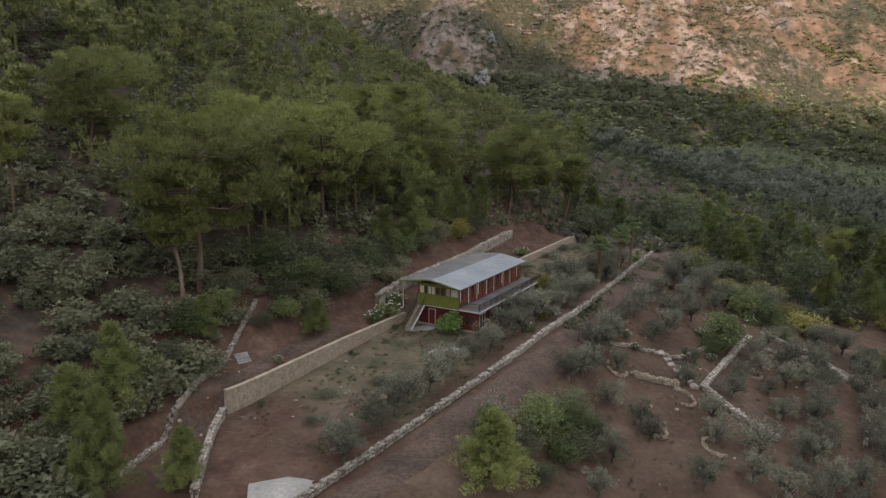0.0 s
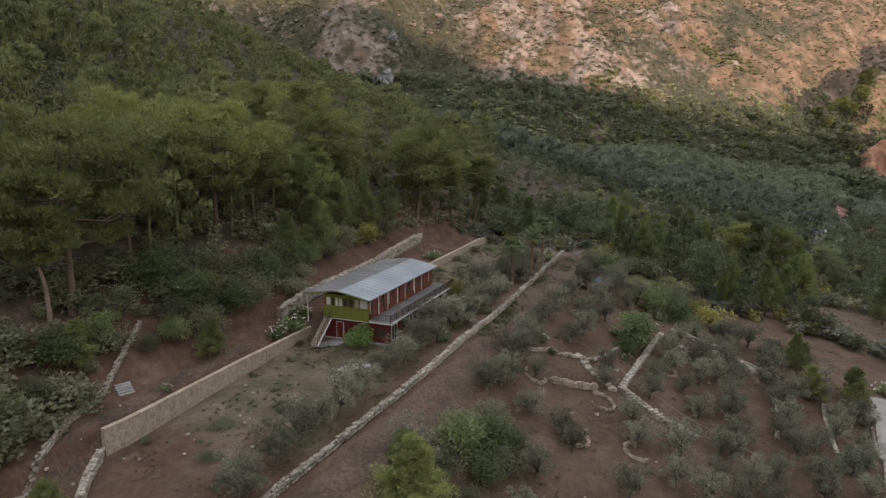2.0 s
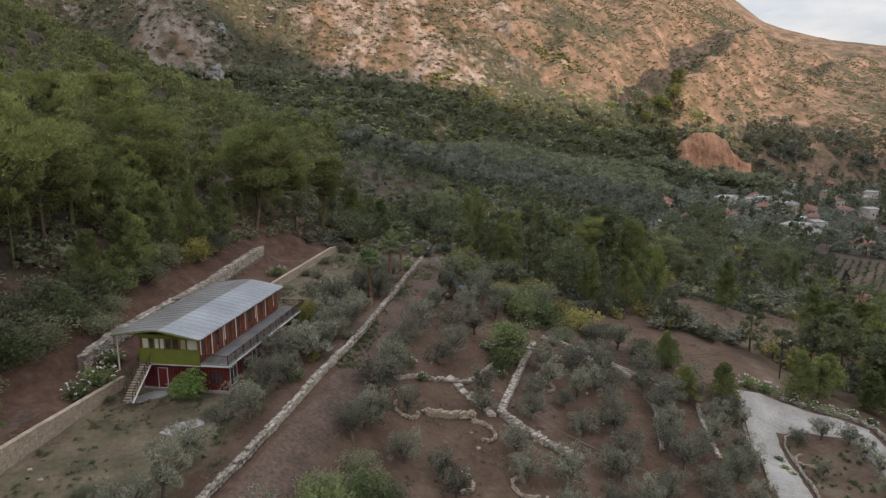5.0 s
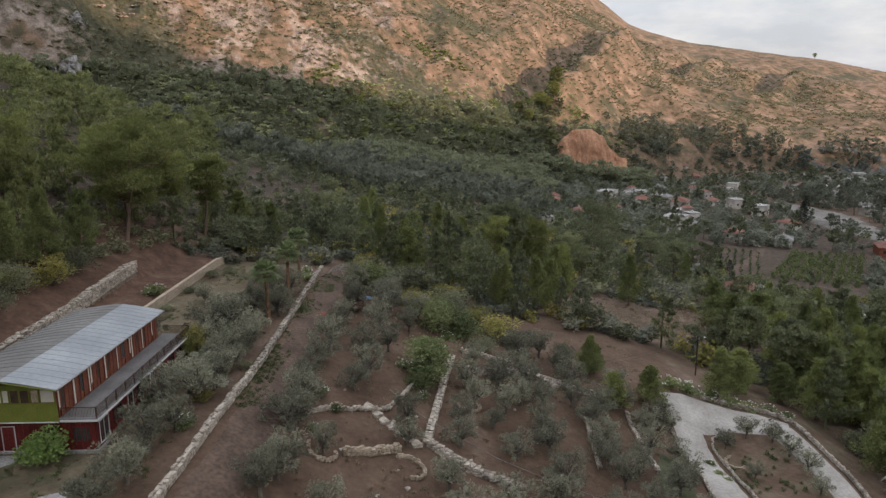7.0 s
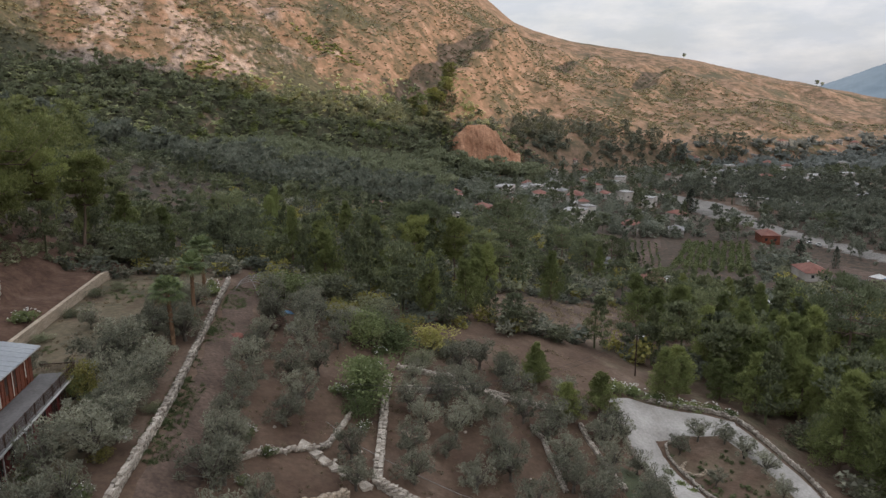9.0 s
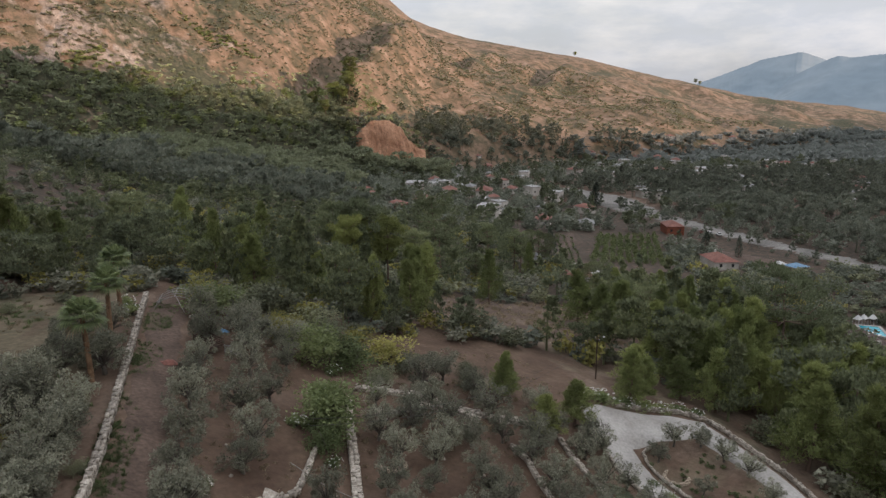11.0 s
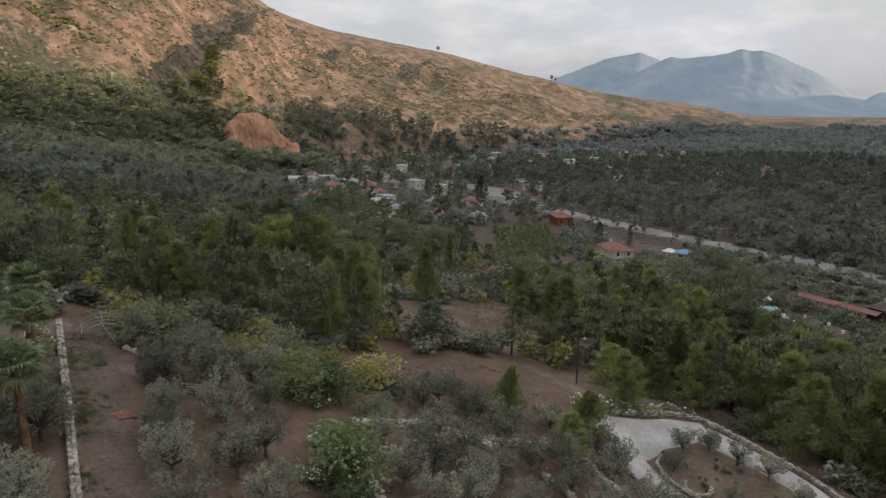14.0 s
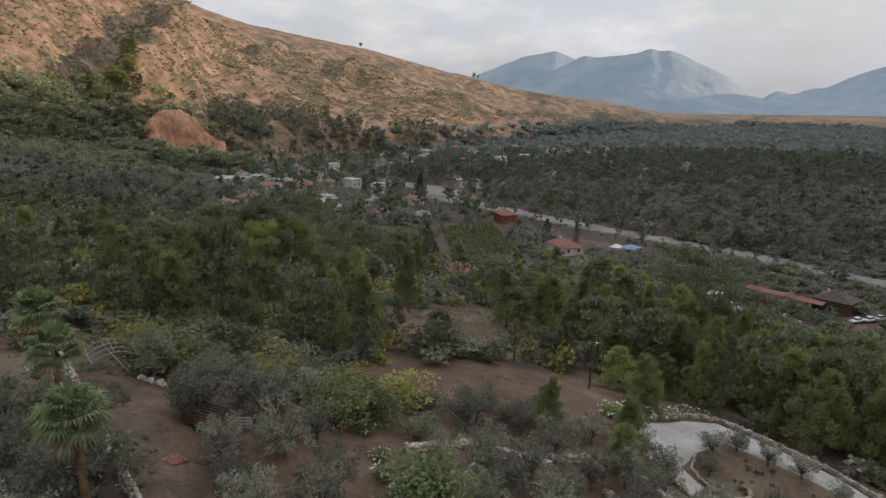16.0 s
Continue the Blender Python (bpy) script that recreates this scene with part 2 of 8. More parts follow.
def ground_material():
    """Soil, dry grass, fallen needles, rock and scrub, laid by cover masks kept in the sheet's own attributes."""
    m = bpy.data.materials.new("hillside_ground")
    m.use_nodes = True
    n, l = m.node_tree.nodes, m.node_tree.links
    b = n["Principled BSDF"]
    pos = n.new("ShaderNodeNewGeometry").outputs["Position"]

    def noise_of(scale, detail=6, rough=0.55):
        t = n.new("ShaderNodeTexNoise")
        t.inputs["Scale"].default_value, t.inputs["Detail"].default_value, t.inputs["Roughness"].default_value = scale, detail, rough
        l.new(pos, t.inputs["Vector"])
        return t.outputs["Fac"]

    def ramp_of(fac, *stops):
        r = n.new("ShaderNodeValToRGB")
        while len(r.color_ramp.elements) < len(stops):
            r.color_ramp.elements.new(0.5)
        for k, (p, c) in zip(r.color_ramp.elements, stops):
            k.position, k.color = p, (*c, 1)
        l.new(fac, r.inputs["Fac"])
        return r.outputs["Color"]

    def mixed(fac, a, c):
        x = n.new("ShaderNodeMix")
        x.data_type = "RGBA"
        l.new(fac, x.inputs["Factor"])
        l.new(a, x.inputs["A"])
        l.new(c, x.inputs["B"])
        return x.outputs["Result"]

    def mask(name, noise_out, soft=0.12):
        """The attribute with a ragged edge."""
        at = n.new("ShaderNodeAttribute")
        at.attribute_name = name
        s = n.new("ShaderNodeMath")
        s.operation = "ADD"
        l.new(at.outputs["Fac"], s.inputs[0])
        l.new(noise_out, s.inputs[1])
        r = n.new("ShaderNodeMapRange")
        r.inputs["From Min"].default_value, r.inputs["From Max"].default_value = 1.0 - soft, 1.0 + soft
        l.new(s.outputs[0], r.inputs["Value"])
        return r.outputs["Result"]

    soil = ramp_of(noise_of(0.12, 8), (0.35, (0.074, 0.049, 0.035)), (0.52, (0.108, 0.073, 0.052)), (0.66, (0.154, 0.112, 0.084)))
    litter = ramp_of(noise_of(0.5, 8), (0.35, (0.045, 0.038, 0.030)), (0.55, (0.074, 0.057, 0.043)), (0.68, (0.125, 0.078, 0.057)))
    grass = ramp_of(noise_of(0.28, 9, 0.65), (0.33, (0.062, 0.060, 0.038)), (0.50, (0.115, 0.096, 0.063)), (0.66, (0.165, 0.132, 0.090)))
    dry = ramp_of(noise_of(0.06, 12, 0.74), (0.40, (0.074, 0.064, 0.040)), (0.47, (0.126, 0.096, 0.062)), (0.54, (0.196, 0.131, 0.090)), (0.63, (0.270, 0.196, 0.146)))
    rock = ramp_of(noise_of(0.10, 12, 0.74), (0.40, (0.112, 0.092, 0.072)), (0.46, (0.196, 0.158, 0.128)), (0.54, (0.278, 0.226, 0.188)), (0.62, (0.352, 0.294, 0.252)))
    scrub = ramp_of(noise_of(0.35, 6), (0.38, (0.046, 0.049, 0.032)), (0.62, (0.090, 0.086, 0.052)))
    field = ramp_of(noise_of(0.16, 9, 0.66), (0.34, (0.076, 0.056, 0.042)), (0.52, (0.118, 0.084, 0.064)), (0.66, (0.165, 0.126, 0.096)))
    red = ramp_of(noise_of(0.35, 9, 0.65), (0.34, (0.066, 0.039, 0.028)), (0.54, (0.102, 0.062, 0.044)), (0.68, (0.146, 0.098, 0.072)))
    edge, edge2, edge3 = noise_of(0.20, 8, 0.6), noise_of(0.045, 10, 0.64), noise_of(0.16, 8, 0.62)
    c = mixed(mask("grass", edge), soil, grass)
    c = mixed(mask("red", edge, 0.2), c, red)
    c = mixed(mask("field", edge), c, field)
    c = mixed(mask("litter", edge), c, litter)
    c = mixed(mask("dry", edge2), c, dry)
    c = mixed(mask("rock", edge2, 0.06), c, rock)
    c = mixed(mask("scrub", edge3, 0.08), c, scrub)
    speck = n.new("ShaderNodeMapRange")
    speck.inputs["From Min"].default_value, speck.inputs["From Max"].default_value = 0.3, 0.7
    speck.inputs["To Min"].default_value, speck.inputs["To Max"].default_value = 0.72, 1.25
    l.new(noise_of(1.7, 8, 0.7), speck.inputs["Value"])
    fin = n.new("ShaderNodeVectorMath")
    fin.operation = "SCALE"
    l.new(c, fin.inputs[0])
    l.new(speck.outputs["Result"], fin.inputs["Scale"])
    l.new(fin.outputs[0], b.inputs["Base Color"])
    b.inputs["Roughness"].default_value = 0.95
    b.inputs["Specular IOR Level"].default_value = 0.15
    bp1, bp2 = n.new("ShaderNodeBump"), n.new("ShaderNodeBump")
    bp1.inputs["Strength"].default_value, bp1.inputs["Distance"].default_value = 0.9, 14.0
    bp2.inputs["Strength"].default_value, bp2.inputs["Distance"].default_value = 0.6, 0.25
    at = n.new("ShaderNodeAttribute")
    at.attribute_name = "rock"
    far = n.new("ShaderNodeMath")
    far.operation = "MULTIPLY"
    l.new(at.outputs["Fac"], far.inputs[0])
    l.new(noise_of(0.045, 9, 0.62), far.inputs[1])
    l.new(far.outputs[0], bp1.inputs["Height"])
    l.new(noise_of(1.1, 6), bp2.inputs["Height"])
    l.new(bp1.outputs["Normal"], bp2.inputs["Normal"])
    l.new(bp2.outputs["Normal"], b.inputs["Normal"])
    return m


GROUND = ground_material()


# ---------------------------------------------------------------- the lie of the land
AX, AY = 0.5416, 0.8406           # direction of the terraces; u runs along them, s downhill across them


def us(x, y):
    return AX * x + AY * y, AY * x - AX * y


def xy(u, s):
    return AX * u + AY * s, AY * u - AX * s


def step(a, b, v):
    k = np.clip((v - a) / (b - a), 0.0, 1.0)
    return k * k * (3 - 2 * k)


def waves(x, y, size, seed, n=7):
    """Smooth cheap relief: a sum of turned sine waves."""
    r = np.random.RandomState(seed)
    out = 0.0
    for k in range(n):
        a, p, q = r.uniform(0, 6.283), r.uniform(0, 6.283), r.uniform(0.6, 1.8)
        out = out + np.sin((x * np.cos(a) + y * np.sin(a)) * 6.283 * q / size + p + 1.3 * np.sin((x * np.sin(a) - y * np.cos(a)) * 4.1 * q / size))
    return out / n


TABLES = {}


def fbm(x, y, size, seed, octaves=4, ridged=False):
    """Lattice noise in several octaves, about -1 to 1; ridged gives sharp crests."""
    if seed not in TABLES:
        TABLES[seed] = np.random.RandomState(seed).uniform(-1, 1, (256, 256))
    tab = TABLES[seed]
    x, y = np.asarray(x, float) / size, np.asarray(y, float) / size
    out, amp, whole = 0.0, 1.0, 0.0
    for k in range(octaves):
        i, j = np.floor(x).astype(int), np.floor(y).astype(int)
        fx, fy = x - i, y - j
        fx, fy = fx * fx * (3 - 2 * fx), fy * fy * (3 - 2 * fy)
        i, j, i2, j2 = i & 255, j & 255, (i + 1) & 255, (j + 1) & 255
        v = (tab[i, j] * (1 - fx) + tab[i2, j] * fx) * (1 - fy) + (tab[i, j2] * (1 - fx) + tab[i2, j2] * fx) * fy
        out = out + amp * (1 - 2.4 * np.abs(v) if ridged else v * 1.5)
        whole += amp
        amp *= 0.5
        x, y = 2.03 * (0.8 * x + 0.6 * y) + 17.3, 2.03 * (0.8 * y - 0.6 * x) + 5.9
    return out / whole


def slabs(x, y):
    """The slanting beds of bare limestone on the western face."""
    return fbm(x + 0.55 * y, 1.9 * (y - 0.55 * x), 84, 13, 5, True)


def yard(u):
    return np.interp(u, [0, 47, 62, 80, 135, 170], [-6.5, -3.4, -1.4, 0.6, 2.0, -1.5])


SLOPE_S = [-36, -31.5, -24, -17, -7, 9, 16, 30, 50, 80, 140, 220]
SLOPE_Z = [0.2, -0.8, -3.2, -5.8, -8.6, -11.4, -12.6, -16.6, -20.5, -27, -34.5, -36]


def quarry_brow(b):
    """Height of the lip of the red earth cut, by bearing."""
    return np.interp(b, [38.3, 38.9, 39.6, 40.2, 41.0, 41.8, 42.6, 43.3, 44.2, 45.6], [-16, -4, 7, 13, 15.5, 14.5, 9, -2, -11, -14])


def hills(x, y):
    """The great mountain across the valley and the ridge on the sun's side, by bearing and distance."""
    r, b = np.hypot(x, y), np.degrees(np.arctan2(x, y))
    foot = np.interp(b, [-60, 0, 12, 22, 43, 64, 78, 90], [430, 470, 500, 540, 655, 900, 1220, 1560])
    crest = np.interp(b, [-60, 10, 30, 45, 60, 72, 85, 100], [1300, 1400, 1450, 1500, 1600, 1900, 2600, 3000])
    rise = np.interp(b, [-70, -40, 0, 20, 30, 38, 43.4, 45.2, 47.0, 49.7, 52.6, 56.7, 58.9, 61.2, 64.0, 67.8, 70.6, 73.5, 78.3, 81.5, 84.7, 95],
                     [6, 15, 19, 19, 15.5, 12, 8.4, 6.9, 6.2, 5.4, 4.9, 4.15, 3.8, 3.2, 2.5, 1.7, 1.0, 0.5, 0.0, -0.6, -1.15, -1.2])
    top = 28 + crest * np.tan(np.radians(rise))
    zf = np.interp(b, [0, 40, 64, 90], [-8, -14, -24, -36])
    k = np.clip((r - foot) / (crest - foot), 0, 1)
    fall = np.clip((r - crest) / 1500, 0, 1)
    z = zf + np.maximum(top - zf, 0) * (k ** 0.78) * (1 - fall)
    rough = step(0.0, 0.15, k) * (1 - step(0.75, 0.97, k))
    z = z + rough * (16 * waves(x, y, 330, 3) + 9 * waves(x, y, 120, 4) + 6.5 * fbm(x, y, 90, 5, 5) * (1 - 0.6 * step(18, 36, b)))
    # a wooded gully behind a sharp spur
    line = np.interp(r, [660, 700, 800, 900, 1000, 1100], [38.4, 39.4, 41.6, 43.2, 44.6, 45.8]) + 0.35 * waves(r, b * 0, 130, 12)
    along = step(640, 720, r) * (1 - step(1000, 1110, r))
    z = z + along * (38 * np.exp(-np.abs((b - line) / 1.8) ** 1.5) - 34 * np.exp(-((b - line + 3.4) / 2.6) ** 2) * (1 - step(900, 1060, r)))
    brow = quarry_brow(b)
    z = z + np.maximum(brow + 0.13 * np.maximum(r - 664, 0) - z, 0) * step(642, 664, r) * (1 - step(740, 900, r)) * (b > 38.2) * (b < 44.7)
    # smaller hollows on the open slope to the east
    for b0, r0, tilt in ((50.5, 1150, 0.010), (56.5, 1200, 0.010)):
        z = z + 12 * (np.exp(-((b - b0 - tilt * (r - r0)) / 0.7) ** 2) - np.exp(-((b - b0 + 1.3 - tilt * (r - r0)) / 0.8) ** 2)) * np.exp(-((r - r0) / 130) ** 4)
    # the shoulder behind the crag, and the canyon beside it
    crag = np.exp(-np.abs((b - 2.0 - 0.010 * (r - 600)) / 3.2) ** 3) * step(520, 560, r) * (1 - step(660, 860, r))
    z = z + crag * (20 + 9 * fbm(x, y, 40, 6, 4, True)) - 26 * np.exp(-((b + 6.5) / 3.6) ** 2) * step(480, 600, r) * (1 - step(900, 1100, r))
    # beds of bare rock slanting over the western face
    west = rough * (1 - step(24, 40, b)) * step(18, 60, z)
    z = z + west * (10 * np.clip(slabs(x, y), -0.1, 1) + 5.5 * fbm(x, y, 34, 10, 4, True))
    return z, step(-0.03, 0.03, (r - foot) / (crest - foot)) * step(-75, -55, b) * (1 - step(93, 100, b))


def land(x, y):
    x, y = np.asarray(x, float), np.asarray(y, float)
    u, s = us(x, y)
    yd = yard(u)
    tilt = 0.10 * np.clip(u - 100, -45, 18) * (1 - step(2, 24, s)) * (1 - step(125, 160, u))
    low = np.interp(s, SLOPE_S, SLOPE_Z) + tilt * step(-36, -24, s)
    flat = yd + 0.02 * (-36 - s)
    low = low + (yd - 0.2) * (1 - step(-36, -28, s))
    # the terrace behind the garden wall and the bank above it
    up = np.maximum(-61.2 - s, 0)
    hill = yd + 3.2 + 0.55 * np.minimum(up, 24) + 0.50 * np.maximum(up - 24, 0)
    ends = 1 - 0.93 * step(150, 420, u)
    hill = yd + (hill - yd) * ends
    bench = yd + np.interp(u, [44, 74, 140], [2.6, 1.35, 1.4]) + 0.14 * (-56 - s)
    line = np.interp(u, [44, 74, 98, 140], [-56.1, -54.0, -54.0, -54.6])
    z = np.where(s > -36, low, np.where(s > line, flat, yd + 0.36 + (bench - yd - 0.36) * step(-0.55, -1.35, s - line)))
    wall_step = step(-60.6, -61.2, s)
    z = np.where(s < -60.6, bench + (np.maximum(hill, bench * ends) - bench) * wall_step, z)
    z = z - 5.0 * step(140, 230, u) * step(-70, -40, s) * (1 - step(10, 60, s))
    rough = step(12, 60, np.abs(s + 45)) 
    z = z + rough * (1.6 * waves(x, y, 70, 1) + 0.5 * waves(x, y, 22, 2)) * (1 - step(90, 140, s))
    z = z + 0.10 * waves(x, y, 9, 8)
    # the hollow in which the drive runs, and the bank on its far side
    z = z - 3.0 * np.exp(-((u - 104) / 7.5) ** 2 - ((s - 17) / 8) ** 2) + 1.6 * np.exp(-((u - 105) / 12) ** 2 - ((s - 32) / 5) ** 2)
    if np.max(np.hypot(x, y)) < 400:
        return z
    m, w = hills(x, y)
    z = z + (np.maximum(m, z) - z) * w
    # unseen ridge on the evening sun's side, behind the flight, shaped to cast shade
    rt = np.interp(x, [-1400, -433, 467, 917, 1027, 1117, 1197, 1297, 1392, 1467, 1545, 1643, 1767, 2167, 2500, 2900, 3200], [300, 357, 417, 485, 475, 418, 398, 368, 346, 338, 336, 312, 285, 302, 320, 300, -38])
    k = np.clip(1 - np.abs(y + 1300) / 620, 0, 1)
    z = z + np.maximum(rt + 24 * waves(x, y, 260, 9) - z, 0) * k * k * (3 - 2 * k) * (y < 0)
    far = step(3300, 4300, np.hypot(x, y))
    return z * (1 - far) - 38.0 * far


# ---------------------------------------------------------------- the ground sheet
def soup(name, co, tris, material, smooth=False):
    """A mesh from arrays of corners and triangles (or quads)."""
    me = bpy.data.meshes.new(name)
    co, tris = np.asarray(co, np.float32), np.asarray(tris, np.int32)
    k = tris.shape[1]
    me.vertices.add(len(co))
    me.vertices.foreach_set("co", co.ravel())
    me.loops.add(tris.size)
    me.loops.foreach_set("vertex_index", tris.ravel())
    me.polygons.add(len(tris))
    me.polygons.foreach_set("loop_start", np.arange(len(tris), dtype=np.int32) * k)
    if smooth:
        me.polygons.foreach_set("use_smooth", np.ones(len(tris), bool))
    me.update(calc_edges=True)
    me.materials.append(material)
    return me


WOOD_TOP_B, WOOD_TOP_Z = [-20, 0, 18, 34, 41], [62, 62, 58, 30, 20]     # how high the woods climb the mountain foot, by bearing


def field_mask(x, y):
    u, s = us(x, y)
    return np.exp(-(((u - 163) / 17) ** 4 + ((s - 28) / 24) ** 4))


def build_ground():
    b = np.concatenate([np.linspace(-55, -22, 60)[:-1], np.linspace(-22, 84, 520), np.linspace(84, 110, 60)[1:], np.linspace(114, 301, 40)])
    r = np.concatenate([[0.5, 8], np.geomspace(14, 45, 30)[:-1], np.geomspace(45, 165, 140)[:-1], np.geomspace(165, 450, 44)[:-1], np.arange(450, 1100, 4.0), np.geomspace(1100, 1700, 50), np.geomspace(1760, 4800, 22)])
    rr, bb = np.meshgrid(r, np.radians(b), indexing="ij")
    x, y = rr * np.sin(bb), rr * np.cos(bb)
    z = land(x, y)
    nr, nb = x.shape
    i, j = np.meshgrid(np.arange(nr - 1), np.arange(nb), indexing="ij")
    j2 = (j + 1) % nb
    quads = np.stack([i * nb + j, i * nb + j2, (i + 1) * nb + j2, (i + 1) * nb + j], -1).reshape(-1, 4)
    me = soup("ground", np.stack([x, y, z], -1).reshape(-1, 3), quads[:, ::-1], GROUND, True)
    x, y, z, rr, bb = x.ravel(), y.ravel(), z.ravel(), rr.ravel(), np.degrees(bb.ravel())
    u, s = us(x, y)
    m, w = hills(x, y)
    lawn = (1 - step(-40, -36, s)) * step(-57, -54, s) * step(40, 55, u) * (1 - step(140, 150, u))
    grass = 0.62 * lawn + 0.42 * (s > -36) * (s < 45) * (u < 150) * (u > -20)
    red = np.clip(0.88 * step(-54.5, -56, s) * step(-82, -68, s) + 0.62 * (s > -54.5) * (s < -36) * (1 - step(46, 58, u)) + 0.46 * (s > -36) * (s < 20), 0, 1) * (u > -20) * (u < 150)
    forest = np.maximum(step(-66, -76, s), step(140, 160, u) * (1 - step(430, 520, rr)))
    litter = 0.78 * forest * (1 - field_mask(x, y))
    slope = w * step(10, 60, z)
    covers = {
        "grass": grass, "red": red, "litter": litter, "field": 0.95 * field_mask(x, y),
        "dry": 0.92 * w + 0.5 * step(560, 700, rr) * (bb > 30) * (bb < 100),
        "rock": slope * np.clip((0.42 + 0.27 * slabs(x, y) + 0.42 * fbm(x, y, 20, 45, 3)) * (1 - step(17, 34, bb + 7 * fbm(x, y, 120, 46, 3))) + 0.12 * step(150, 260, z) * (bb < 44)
                                + 0.08 * np.exp(-((bb - 2.0) / 3.8) ** 4) * (rr < 800) + 0.10, 0, 1),
        "scrub": np.clip(w * (0.34 + 0.42 * fbm(x, y, 75, 44, 5) + 0.08 * (1 - step(22, 36, bb))) + 0.5 * (z < np.interp(bb, WOOD_TOP_B, WOOD_TOP_Z)) * w * (1 - step(36, 42, bb)), 0, 1),
    }
    for name, v in covers.items():
        me.attributes.new(name, "FLOAT", "POINT").data.foreach_set("value", np.asarray(v, np.float32))
    tagged(new("ground", me), "red-brown hillside soil with dry grass, scrub and bare rock", "ground", kind="structure")


build_ground()


# ---------------------------------------------------------------- building kit
def ground_at(u, s):
    x, y = xy(u, s)
    return float(land(x, y))


def root(name, u, s, z, turn=0.0):
    """An empty at the base of a thing; its own x runs along the terraces, its y uphill."""
    ob = new(name)
    x, y = xy(u, s)
    ob.matrix_world = pose(x, y, z, 0, 0, TERRACE + turn)
    return ob


TERRACE = math.degrees(math.atan2(AY, AX))


def block(bm, x0, x1, y0, y1, z0, z1, bevel=0.0):
    r = bmesh.ops.create_cube(bm, size=1.0)["verts"]
    bmesh.ops.transform(bm, matrix=Matrix.LocRotScale(((x0 + x1) / 2, (y0 + y1) / 2, (z0 + z1) / 2), None, (x1 - x0, y1 - y0, z1 - z0)), verts=r)
    if bevel:
        es = list({e for v in r for e in v.link_edges})
        bmesh.ops.bevel(bm, geom=es, offset=bevel, segments=1, affect="EDGES")


def rod(bm, a, b, r0, r1=None, n=6):
    """A tapered round bar from a to b."""
    a, b = Vector(a), Vector(b)
    d = b - a
    m = Matrix.Translation((a + b) / 2) @ d.to_track_quat("Z", "Y").to_matrix().to_4x4()
    bmesh.ops.create_cone(bm, cap_ends=True, segments=n, radius1=r0, radius2=r0 if r1 is None else r1, depth=d.length, matrix=m)


def part(name, bm, material, parent, label=""):
    """Links a bmesh or a mesh as one object under its thing."""
    if isinstance(bm, bpy.types.Mesh):
        me = bm
    else:
        me = bpy.data.meshes.new(name)
        bm.to_mesh(me)
        bm.free()
        me.materials.append(material)
    ob = new(name, me)
    ob.parent = parent
    return tagged(ob, label)


def boxed(name, dims, material, parent, bevel=0.0, label=""):
    bm = bmesh.new()
    block(bm, *dims, bevel)
    return part(name, bm, material, parent, label)


